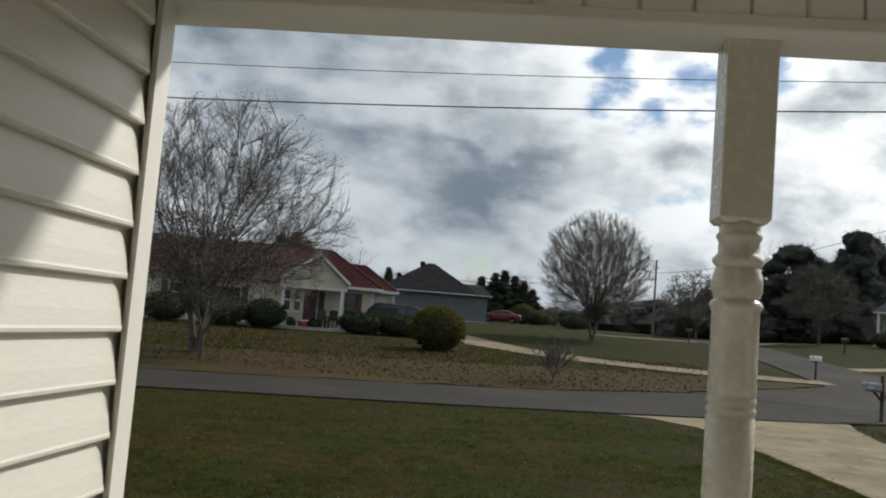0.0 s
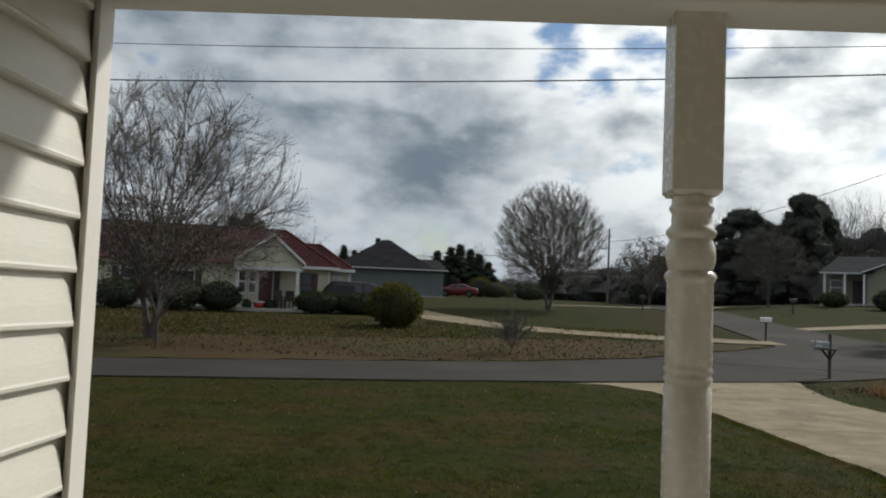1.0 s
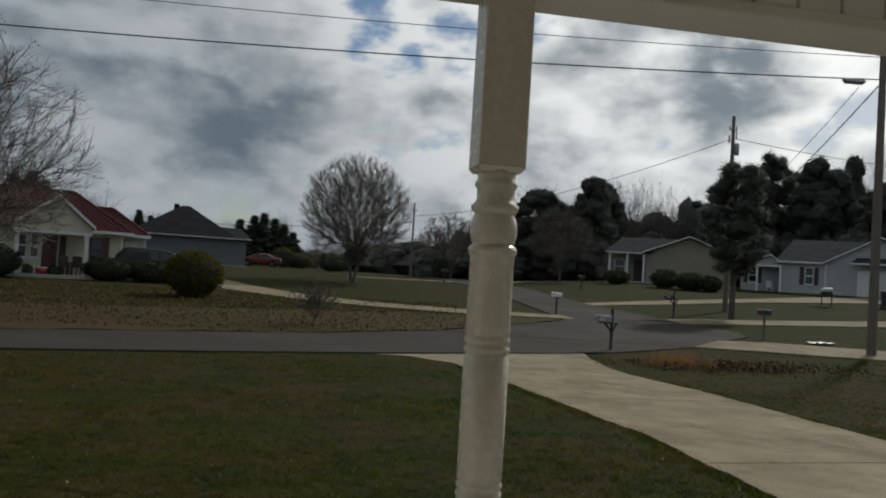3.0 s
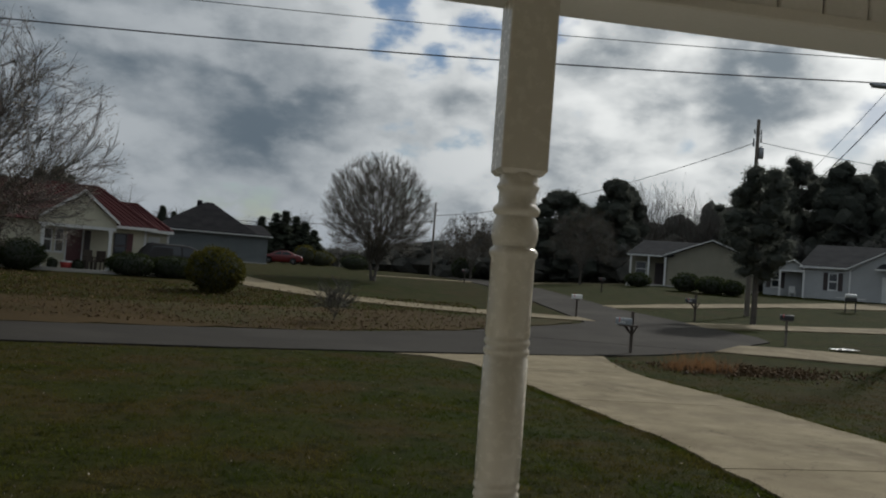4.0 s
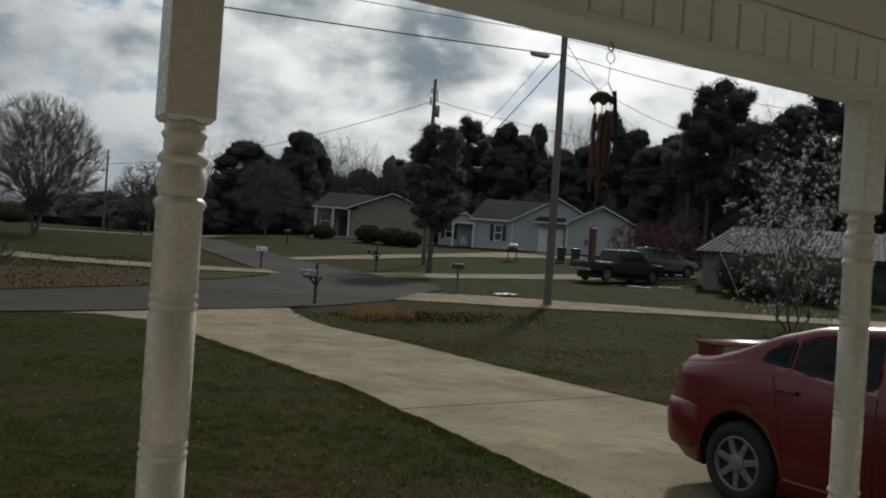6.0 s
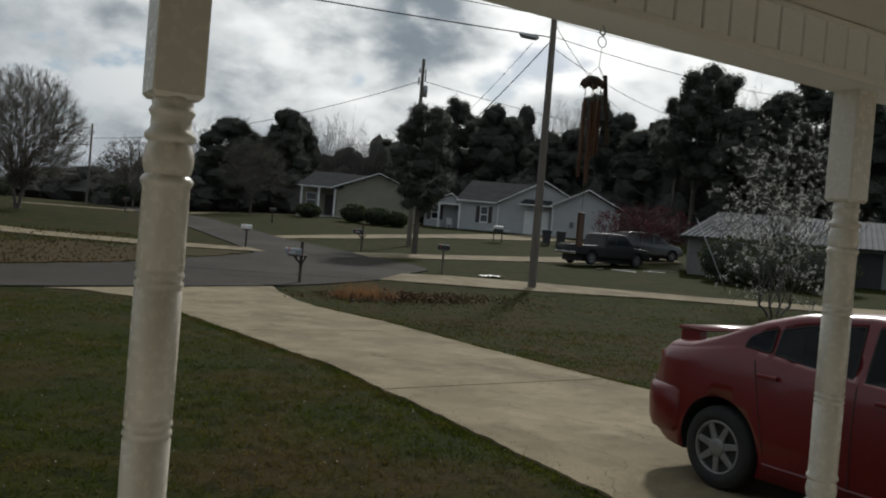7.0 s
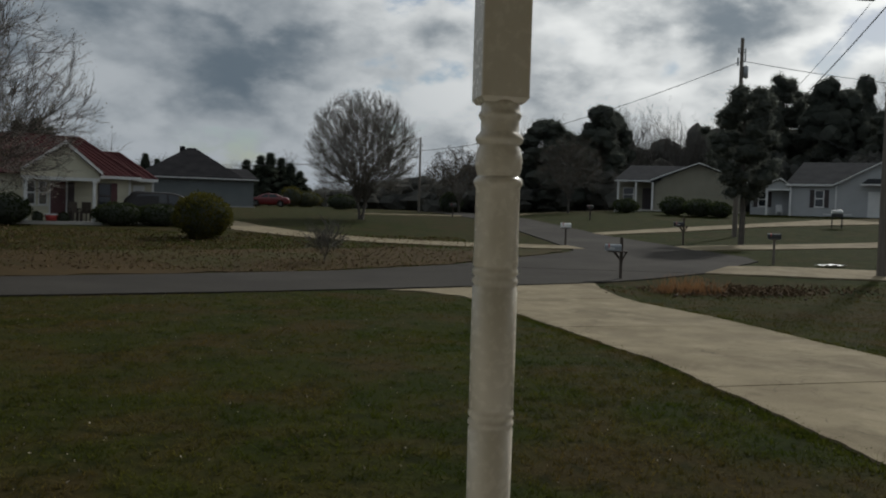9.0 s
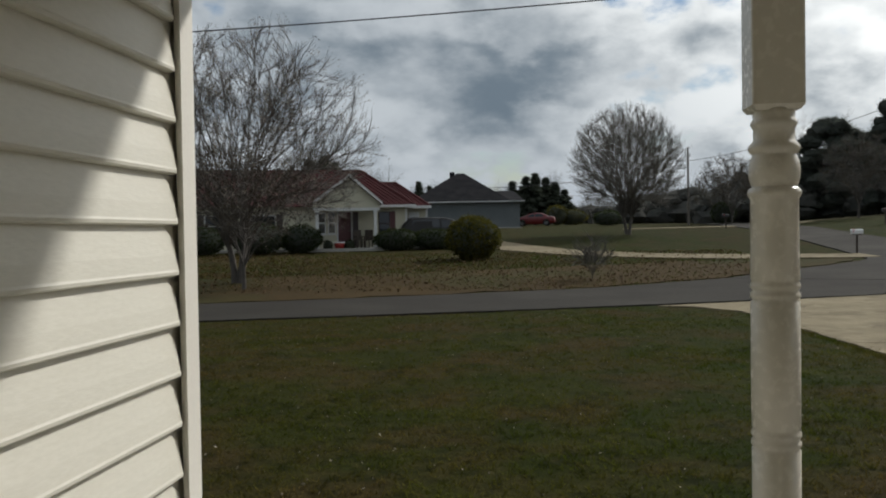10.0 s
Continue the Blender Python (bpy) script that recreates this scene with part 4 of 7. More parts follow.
def grow(rng, out, p, d, length, r, lvl, spec):
    """One limb and what springs from it. spec: per level (segments, children, angle, shrink, lift, wobble)."""
    segs, kids, ang, shrink, lift, wob = spec[lvl]
    pts, radii = [p.copy()], [r]
    q = p.copy()
    for i in range(segs):
        d = (d + Vector((rng.gauss(0, wob), rng.gauss(0, wob), rng.gauss(0, wob) + lift))).normalized()
        q = q + d * (length / segs)
        pts.append(q.copy())
        radii.append(r * (1 - 0.62 * (i + 1) / segs))
    V, F = out["bark"] if lvl < 2 else out["twig"]
    add_tube(V, F, pts, radii, 6 if lvl == 0 else (5 if lvl == 1 else 3))
    if lvl + 1 >= len(spec):
        out["tips"].append((pts[-1], d))
        if segs > 1:
            out["tips"].append((pts[-2], d))
        return
    turn = rng.uniform(0, 6.28)
    for k in range(kids):
        f = 0.30 + 0.70 * (k + rng.uniform(0.1, 0.9)) / kids if lvl else 0.72 + 0.28 * (k + 0.5) / kids
        x = f * segs
        i = min(segs - 1, int(x))
        at_p = pts[i].lerp(pts[i + 1], x - i)
        dd = (pts[i + 1] - pts[i]).normalized()
        turn += 2.4 + rng.uniform(-0.4, 0.4)
        u = dd.orthogonal().normalized()
        u.rotate(Matrix.Rotation(turn, 3, dd))
        a = radians(ang * rng.uniform(0.6, 1.35))
        nd = dd * math.cos(a) + u * math.sin(a)
        grow(rng, out, at_p, nd, length * shrink * rng.uniform(0.75, 1.2) * (1.15 - 0.45 * (f if lvl else 0)), max(r * (1 - 0.62 * f) * 0.62, 0.004), lvl + 1, spec)


def leaf_quads(rng, centres, each, spread, size, flat=0.0):
    """Small folded leaves strewn round the centres: vertices and faces."""
    c = np.repeat(np.asarray(centres, float), each, axis=0)
    n = len(c)
    c = c + rng.normal(0, 1, (n, 3)) * spread
    a = rng.normal(0, 1, (n, 3))
    a /= np.linalg.norm(a, axis=1)[:, None]
    b = np.cross(a, rng.normal(0, 1, (n, 3)))
    b /= np.linalg.norm(b, axis=1)[:, None] + 1e-9
    s = size * rng.uniform(0.6, 1.4, (n, 1))
    V = np.stack([c - a * s, c + b * s * 0.55, c + a * s, c - b * s * 0.55], 1).reshape(-1, 3)
    F = np.arange(4 * n).reshape(n, 4)
    return V.tolist(), F.tolist()


M_BUD = surf("pale_spring_buds", (0.16, 0.12, 0.085), (0.34, 0.29, 0.21), 1, 0.7, 0.0, 8)
M_BLOSSOM = surf("white_blossom", (0.50, 0.50, 0.45), (0.74, 0.74, 0.69), 1, 0.8, 0.0, 8, leaf=0.4)
M_REDBUD = surf("dark_red_blossom", (0.07, 0.014, 0.020), (0.13, 0.026, 0.036), 1, 0.9, 0.0, 8)
M_STRAW = surf("orange_dry_grass", (0.15, 0.075, 0.034), (0.24, 0.130, 0.058), 2, 0.85, 0.0, 12, leaf=0.5)
M_BUDBROWN = surf("brown_catkins", (0.060, 0.050, 0.036), (0.105, 0.088, 0.062), 1, 0.9, 0.0, 8, leaf=0.3)
M_SILVER = surf("silvery_twigs", (0.100, 0.089, 0.074), (0.17, 0.152, 0.128), 2, 0.8, 0.0, 20)
M_FARTWIG = surf("far_twigs", (0.065, 0.060, 0.054), (0.105, 0.095, 0.084), 1, 0.85, 0.0, 8)



def curve(a, b, up, n):
    """A limb from a to b that sets out with the way up and bends."""
    m = a + up * ((b - a).length * 0.5)
    return [a * (1 - f) ** 2 + m * (2 * f * (1 - f)) + b * f * f for f in (k / n for k in range(n + 1))]


def crown_tree(name, m, label, seed, height, width, fork, base_z, limbs, boughs, twigs, r0, tips_mat=None, keep=0.3, tip_n=2, tip_size=0.04, tip_spread=0.08, trunks=1, skew=0.0, tip_name="young_foliage", bark=None, twig=None, twig_len=0.55, shell=0.45, thin=0.006, low=-0.6, lumpy=0.10, up=0.35, splay=0.34, stout=0.035, steer=1.25):
    """A leafless tree whose limbs fill a rounded crown: trunks to the fork, limbs to the crown's skin, boughs that leave the limb that already points their way, smaller boughs from those, twigs on each."""
    rng = random.Random(seed)
    V1, F1, V2, F2, tips = [], [], [], [], []
    cz, rz, rx = (height + base_z) / 2, (height - base_z) / 2, width / 2
    mid = Vector((skew, 0, cz))

    def skin(i, k):
        z = low + (1 - low) * ((i * 0.754877) % 1.0)
        a = i * 2.399963 + rng.uniform(-0.25, 0.25)
        q = math.sqrt(max(0.0, 1 - z * z))
        d = Vector((q * math.cos(a), q * math.sin(a), z))
        bump = 1 + lumpy * noise.noise(d * 2.2 + Vector((seed, 0, 0))) + 0.5 * lumpy * noise.noise(d * 6.0 + Vector((0, seed, 0)))
        return mid + Vector((d.x * rx, d.y * rx, d.z * rz)) * (k * bump)
    feet = []
    for k in range(trunks):
        o = (k - (trunks - 1) / 2) * 0.34
        top = Vector((o * 1.7, 0.1 * o, fork))
        pts = curve(Vector((o * 0.5, 0, -0.3)), top, Vector((0, 0, 1)), 4)
        add_tube(V1, F1, pts, [r0 * f for f in (1.45, 1.1, 1.0, 0.93, 0.85)], 9)
        feet.append(top)
    P, D, R = [], [], []

    def keep_nodes(pts, rad, first):
        for i in range(first, len(pts)):
            d = (pts[min(i + 1, len(pts) - 1)] - pts[max(0, i - 1)]).normalized()
            P.append(tuple(pts[i]))
            D.append(tuple(d))
            R.append(rad[i])
    for k in range(limbs):
        a = feet[k % trunks] + Vector((0, 0, -rng.uniform(0, 0.22 * fork)))
        b = skin(k * 7 + 3, rng.uniform(0.66, 0.86))
        pts = curve(a, b, (Vector((0, 0, 0.8)) + (b - a).normalized() * 0.6).normalized(), 9)
        pts = [p + Vector((rng.gauss(0, 0.03), rng.gauss(0, 0.03), rng.gauss(0, 0.02))) * (i > 0) for i, p in enumerate(pts)]
        rr = r0 * rng.uniform(0.26, 0.48)
        rad = [rr * (1 - 0.82 * i / 9) for i in range(10)]
        add_tube(V1, F1, pts, rad, 5)
        keep_nodes(pts, rad, 2)

    def shoots(pts, n, ln0):
        for q in range(n):
            x = (0.2 + 0.8 * (q + rng.random()) / n) * (len(pts) - 1)
            ii = min(len(pts) - 2, int(x))
            s0 = pts[ii].lerp(pts[ii + 1], x - ii)
            dd = ((pts[ii + 1] - pts[ii]).normalized() + Vector((rng.gauss(0, splay), rng.gauss(0, splay), up + rng.gauss(0, splay)))).normalized()
            ln = ln0 * rng.uniform(0.5, 1.3)
            mm = s0 + dd * (ln * 0.5)
            e = s0 + dd * ln + Vector((rng.gauss(0, 0.03), rng.gauss(0, 0.03), 0.07 * ln))
            add_tube(V2, F2, [s0, mm, e], [thin, thin * 0.8, thin * 0.4], 3)
            tips.append(tuple(e))
            if rng.random() < 0.6:
                e2 = mm + (dd + Vector((rng.gauss(0, 0.45), rng.gauss(0, 0.45), 0.25))).normalized() * (ln * 0.5)
                add_tube(V2, F2, [mm, e2], [thin * 0.7, thin * 0.35], 3)
                tips.append(tuple(e2))
    for k in range(boughs):
        # the first third spring from limbs, the rest from limbs or boughs
        if k == 0 or k == boughs // 3 or k == 2 * boughs // 3:
            PA, DA, RA = np.array(P), np.array(D), list(R)
        b = skin(k * 3 + 1, 1 - shell * rng.random() ** 1.7)
        vec = np.array(b)[None, :] - PA
        dist = np.linalg.norm(vec, axis=1) + 1e-6
        cosa = (vec * DA).sum(1) / dist
        cost = dist * (0.65 + steer * (1 - cosa)) + 1.2 * np.maximum(0, PA[:, 2] - b.z) + np.where(dist < 0.35, 2.0, 0.0)
        i = int(np.argmin(cost))
        a, d, rr = Vector(PA[i]), Vector(DA[i]), RA[i]
        pts = curve(a, b, (d + Vector((0, 0, 0.25))).normalized(), 5)
        rb = max(thin * 1.5, min(rr * 0.6, stout))
        rad = [rb * (1 - 0.7 * q / 5) for q in range(6)]
        add_tube(V2, F2, pts, rad, 4)
        keep_nodes(pts, rad, 2)
        shoots(pts, twigs, twig_len)
    tree = thing(name, m, label, "tree")
    raw("trunk", [tuple(v) for v in V1], F1, bark or M_BARK, tree, smooth=True)
    tagged(raw("crown", [tuple(v) for v in V2], F2, twig or M_TWIG, tree), kind="stuff")
    if tips_mat:
        pts = [p for p in tips if rng.random() < keep]
        V, F = leaf_quads(np.random.default_rng(seed), pts, tip_n, tip_spread, tip_size)
        tagged(raw(tip_name, V, F, tips_mat, tree), kind="stuff")
    return tree


crown_tree("bare_pear_tree", at(-10.7, 28.9, 0), "wide bare pear tree with pale buds on grey branches", 11, 8.6, 9.2, 1.35, 1.0, 36, 1500, 6, 0.115, M_BUD, 0.30, 2, 0.030, 0.07, trunks=2, skew=0.15, twig_len=0.55, lumpy=0.20, low=-0.75, stout=0.024, steer=2.2, shell=0.6)
crown_tree("budding_small_tree", at(-9.9, 27.3, 40), "small budding tree with many thin low twigs", 23, 4.9, 4.4, 0.8, 0.5, 12, 200, 5, 0.07, M_BUDBROWN, 0.8, 4, 0.040, 0.12, twig_len=0.45, shell=0.7, lumpy=0.3)
crown_tree("round_bare_tree", at(5.45, 59.3, 0), "rounded bare tree with dense upright silvery twigs", 5, 8.5, 7.4, 1.2, 0.9, 84, 2100, 6, 0.11, trunks=2, twig=M_SILVER, twig_len=0.66, thin=0.0065, low=-0.80, lumpy=0.05, up=0.45, splay=0.20, stout=0.013, steer=3.0, shell=0.6)
sx_, sy_, sz_ = spot(18.9, 80)
crown_tree("brown_bare_tree", at(sx_, sy_, 0), "rounded leafless brownish tree beside the side street", 17, 6.9, 6.2, 1.2, 0.8, 22, 420, 5, 0.10, M_BUDBROWN, 0.5, 2, 0.06, 0.12, twig=M_FARTWIG, twig_len=0.5, thin=0.010, shell=0.6)
sx_, sy_, sz_ = spot(11.7, 86)
crown_tree("brown_bare_tree", at(sx_, sy_, 0), "rounded leafless brownish tree behind the round tree", 19, 6.4, 7.0, 1.0, 0.6, 22, 420, 5, 0.10, M_BUDBROWN, 0.6, 2, 0.07, 0.14, twig=M_FARTWIG, twig_len=0.5, thin=0.010, shell=0.6)
crown_tree("roadside_shrub", at(1.55, 30.3, 0), "small leafless twiggy shrub on the brown bank", 8, 1.6, 2.0, 0.15, 0.05, 14, 130, 5, 0.018, twig_len=0.28, thin=0.005, shell=0.8, lumpy=0.3, twig=M_FARTWIG)
crown_tree("blossoming_pear_tree", at(24.6, 18.6, 0), "slender tree in white blossom beside the drive", 3, 6.7, 5.0, 0.35, -0.3, 26, 480, 4, 0.045, M_BLOSSOM, 0.55, 8, 0.019, 0.034, trunks=4, tip_name="blossom", twig=M_BARK, twig_len=0.30, shell=0.9, low=-0.9, lumpy=0.3, up=0.6)
rb = spot(44.6, 57)
crown_tree("redbud_tree", at(rb[0], rb[1], 0), "spreading redbud in dark red bloom", 31, 3.3, 6.2, 0.8, 0.5, 14, 220, 4, 0.08, M_REDBUD, 0.8, 7, 0.055, 0.13, trunks=2, tip_name="blossom", twig=M_BARK, shell=0.7, lumpy=0.25)
FARB = ((2, 8, 30, 1.7, 0.0, 0.03), (5, 7, 30, 0.5, 0.10, 0.06), (3, 6, 30, 0.55, 0.08, 0.09), (2, 3, 30, 0.55, 0.05, 0.1), (1, 0, 0, 0, 0.05, 0.12))


def far_shapes(seed):
    rng = random.Random(seed)
    out = {"bark": ([], []), "twig": ([], []), "tips": []}
    grow(rng, out, Vector((0, 0, -0.2)), Vector((rng.gauss(0, 0.05), rng.gauss(0, 0.05), 1)).normalized(), 2.0, 0.16, 0, FARB)
    allv = out["bark"][0] + out["twig"][0]
    top = max(v.z for v in allv)
    rad = sorted(math.hypot(v.x, v.y) for v in allv)[int(len(allv) * 0.985)]
    made = []
    for nm, mat in (("bark", M_BARK), ("twig", M_FARTWIG)):
        V, F = out[nm]
        me = bpy.data.meshes.new("far_" + nm)
        me.from_pydata([(v.x * 4 / rad, v.y * 4 / rad, v.z * 10 / top) for v in V], [], F)
        me.materials.append(mat)
        made.append(me)
    return made


FARS = [far_shapes(100 + k) for k in range(5)]


def far_bare(az, el, r, w, k):
    x, y, z = spot(az, r)
    t = thing("far_bare_tree", pose(x, y, z, 0, 0, k * 67), "far leafless tree among the woods", "tree", "leafless trees of the woods")
    for nm, me in zip(("trunk", "crown"), FARS[k % 5]):
        o = new(nm, me)
        o.parent = t
        if nm == "crown":
            tagged(o, kind="stuff")
    t.scale = (w / 8, w / 8, (EYE + r * math.tan(radians(el)) - z) / 10)


for i, (az, el, r, w) in enumerate(((15.4, 7.0, 100, 8), (16.6, 7.3, 104, 8), (23.0, 8.0, 104, 8), (24.4, 8.1, 107, 7), (25.6, 7.3, 104, 7), (36.6, 9.0, 112, 8), (39.2, 10.5, 112, 9), (40.6, 9.8, 115, 8), (44.2, 9.2, 112, 8),
                                    (50.5, 11.6, 112, 9), (-11.2, 5.5, 88, 6), (-3.9, 3.3, 130, 8), (-7.0, 3.7, 120, 8), (10.8, 3.9, 120, 8), (12.4, 4.4, 115, 9), (27.0, 7.0, 112, 8), (0.0, 4.2, 125, 6),
                                    (13.6, 4.6, 112, 9), (14.6, 5.6, 110, 9), (19.4, 6.0, 108, 9), (22.3, 7.4, 106, 8), (26.3, 7.0, 108, 8), (27.8, 6.8, 108, 8), (29.0, 7.4, 110, 8), (33.1, 7.8, 112, 8), (37.4, 8.8, 110, 8), (38.5, 9.4, 110, 9),
                                    (43.2, 8.9, 108, 9), (51.6, 11.0, 110, 9), (49.8, 11.2, 110, 9), (9.6, 3.4, 125, 9), (8.4, 3.0, 130, 9), (-9.3, 3.2, 125, 7), (-6.2, 3.0, 130, 7), (3.0, 2.6, 140, 8))):
    far_bare(az, el, r, w, i)


# ---- evergreens ----
def ball(level):
    bm = bmesh.new()
    bmesh.ops.create_icosphere(bm, subdivisions=level, radius=1)
    bm.verts.index_update()
    out = np.array([tuple(v.co) for v in bm.verts]), np.array([[v.index for v in f.verts] for f in bm.faces])
    bm.free()
    return out


BALL2 = ball(2)


def clumps(lobes, seed, shape, rough):
    """Lumpy masses of foliage round centres (x, y, z, radius, height factor): vertices and faces."""
    bv, bf = shape
    V, F = [], []
    for k, (x, y, z, r, h) in enumerate(lobes):
        o = Vector((seed * 3.1 + k * 1.7, k * 0.9, 0))
        n = np.array([1 + rough * noise.noise(Vector(p) * 1.9 + o) + 0.8 * rough * noise.noise(Vector(p) * 5.0 + o) for p in bv])
        V.append(bv * n[:, None] * np.array((r, r, r * h)) + np.array((x, y, z)))
        F.append(bf + k * len(bv))
    return np.concatenate(V), np.concatenate(F)


def pine_shapes(seed, kind):
    """Crown of a ten-metre evergreen: lumpy boughs of needles with gaps between them. kind: 'pine' open and round-topped, 'broad' a rounded mass, 'cedar' pointed, 'full' dense with a ragged skirt."""
    g = np.random.default_rng(seed)
    lobes = []
    if kind == "pine":
        for k in range(30):
            z = 4.4 + 4.8 * (k + g.random()) / 30
            q = (1.6 if z < 7.6 else 0.9) * g.uniform(0.2, 1.0)
            a = k * 2.4 + g.normal(0, 0.4)
            lobes.append((q * math.cos(a), q * math.sin(a), z, g.uniform(0.26, 0.55), 0.8))
    elif kind == "broad":
        for k in range(60):
            z = 0.8 + 8.4 * (k + g.random()) / 60
            q = 1.8 * math.sin(math.pi * min(1.0, (9.9 - z) / 6.0) * 0.5) * g.uniform(0.25, 1.0) ** 0.6
            a = k * 2.4 + g.normal(0, 0.6)
            lobes.append((q * math.cos(a), q * math.sin(a), z, g.uniform(0.32, 0.70), 1.0))
    elif kind == "full":
        for k in range(70):
            z = 3.0 + 6.6 * (k + g.random()) / 70
            q = (0.2 + 1.35 * math.sin(math.pi * min(1.0, (10.2 - z) / 8.4)) ** 0.8) * g.uniform(0.3, 1.1)
            a = k * 2.4 + g.normal(0, 0.6)
            lobes.append((q * math.cos(a), q * math.sin(a), z, g.uniform(0.22, 0.50), 0.85))
    else:
        for k in range(44):
            z = 1.2 + 8.6 * (k + g.random()) / 44
            q = 1.6 * min(1.0, (10.0 - z) / 7.0) * g.uniform(0.3, 1.0)
            a = k * 2.4 + g.normal(0, 0.4)
            lobes.append((q * math.cos(a), q * math.sin(a), z, 0.14 + 0.42 * min(1.0, (10.2 - z) / 6.0), 1.1))
    V, F = clumps(lobes, seed, BALL2, 0.45)
    skin = V[g.integers(0, len(V), 9000)]
    V2, F2 = leaf_quads(g, skin, 3, 0.12, 0.050)
    return V.tolist() + V2, F.tolist() + [[i + len(V) for i in f] for f in F2]


def evergreen_maker(kind, seed, mat):
    V, F = pine_shapes(seed, kind)
    me = bpy.data.meshes.new("crown")
    me.from_pydata(V, [], F)
    me.materials.append(mat)
    V2, F2 = [], []
    add_tube(V2, F2, [Vector((0, 0, -0.4)), Vector((0.05, 0, 3)), Vector((-0.05, 0.05, 6)), Vector((0, 0, 9.2))], [0.17, 0.13, 0.09, 0.03], 7)
    rng = random.Random(seed)
    for k in range(9):
        z = rng.uniform(4.5, 8.5)
        a = rng.uniform(0, 6.28)
        add_tube(V2, F2, [Vector((0, 0, z)), Vector((math.cos(a) * 1.2, math.sin(a) * 1.2, z + 0.5))], [0.05, 0.02], 4)
    mt = bpy.data.meshes.new("trunk")
    mt.from_pydata([tuple(v) for v in V2], [], F2)
    mt.materials.append(M_BARK)
    return me, mt


EVER = [evergreen_maker("pine", 1, M_PINE), evergreen_maker("broad", 2, M_PINE), evergreen_maker("pine", 3, M_PINE)] + [evergreen_maker("cedar", s, M_CEDAR) for s in (4, 5)] + [evergreen_maker("full", 6, M_PINE), evergreen_maker("broad", 7, M_PINE)]


def evergreen(which, az, el, r, width, label, name="pine_tree"):
    x, y, z = spot(az, r)
    h = (EYE + r * math.tan(radians(el)) - z) / (9.7 if which < 3 else 9.9)
    t = thing(name, pose(x, y, z, 0, 0, az * 37 % 360), label, "tree", "evergreens of the woods")
    for nm, me in (("crown", EVER[which][0]), ("trunk", EVER[which][1])):
        o = new(nm, me)
        o.parent = t
        if nm == "crown":
            tagged(o, kind="stuff")
    w = width / 4.2
    t.scale = (w, w, h)


for az, el, r, w, k in ((17.3, 6.65, 98, 8.0, 1), (18.4, 6.2, 99, 7, 6), (20.8, 7.7, 96, 6.0, 6), (21.6, 7.2, 100, 5.5, 1), (31.9, 9.5, 104, 6.0, 0), (34.3, 9.1, 100, 7, 1), (35.6, 8.6, 101, 6, 6), (36.4, 9.2, 106, 4.4, 1), (41.0, 10.2, 104, 7, 1), (42.6, 9.3, 103, 7, 6),
                        (45.4, 8.9, 100, 8, 1), (46.2, 10.5, 92, 6, 0), (47.4, 12.2, 92, 7.5, 2), (48.9, 12.0, 94, 7.5, 0), (52.2, 11.0, 90, 8, 6), (54.3, 11.6, 88, 9, 2), (56.5, 11.3, 90, 9, 1), (59, 12, 92, 10, 0), (62, 12, 92, 10, 6), (30.6, 8.6, 100, 6, 1), (28.6, 7.6, 102, 6, 0),
                        (33.0, 8.4, 106, 6, 2), (38.2, 7.6, 98, 7, 1), (39.8, 8.0, 97, 7, 6), (43.8, 8.0, 96, 8, 1), (50.4, 9.6, 90, 8, 1), (66, 11, 95, 11, 2), (71, 11, 95, 11, 0)):
    evergreen(k, az, el, r, w, "open-crowned pine at the edge of the woods" if k in (0, 2) else "dark rounded evergreen at the edge of the woods")
evergreen(5, 29.75, 8.75, 46.5, 4.2, "dense dark evergreen standing beside the neighbour's drive", "evergreen_tree")
for i, (az, el, r, w) in enumerate(((-2.2, 3.3, 110, 4.6), (-1.3, 3.6, 112, 4.8), (-0.7, 3.8, 112, 5), (0.0, 3.5, 114, 5), (0.6, 3.2, 112, 4.6), (1.2, 2.7, 110, 4.4), (-8.4, 3.4, 105, 3.5), (-7.7, 3.1, 105, 3.5), (-14.6, 5.2, 75, 5), (-15.6, 4.9, 76, 5), (-13.9, 4.7, 74, 4))):
    evergreen(3 + i % 2, az, el, r, w, "dark cedar in a far row of evergreens", "cedar_tree")

# the woods behind, too far to part one tree from the next
def thicket(name, label, category, az0, az1, tops, r0, r1, n, size, leaf, seed, mat, fill=1.0):
    """A belt of overlapping tree crowns, down to the ground, with a ragged fringe of small leaves and twigs."""
    g = np.random.default_rng(seed)
    lobes = []
    for k in range(n):
        az, r = az0 + (az1 - az0) * (k + g.random()) / n, g.uniform(r0, r1)
        x, y, z = spot(az, r)
        top = EYE + r * math.tan(radians(float(np.interp(az, tops[0], tops[1])) * g.uniform(0.62, 1.0)))
        q = size * g.uniform(0.6, 1.25)
        for lev in range(3):
            h = z + (top - z) * (0.25 + 0.5 * lev / 2)
            lobes.append((x + g.normal(0, q * 0.3), y + g.normal(0, q * 0.3), h, q * (1 - 0.16 * lev), max(0.6, (top - z) * 0.27 / q)))
    V, F = clumps(lobes, seed, BALL2, 0.45)
    skin = V[g.integers(0, len(V), int(len(V) * fill))]
    V2, F2 = leaf_quads(g, skin, 8, size * 0.20, leaf)
    return tagged(raw(name, V.tolist() + V2, F.tolist() + [[i + len(V) for i in f] for f in F2], mat), label, category, kind="stuff")


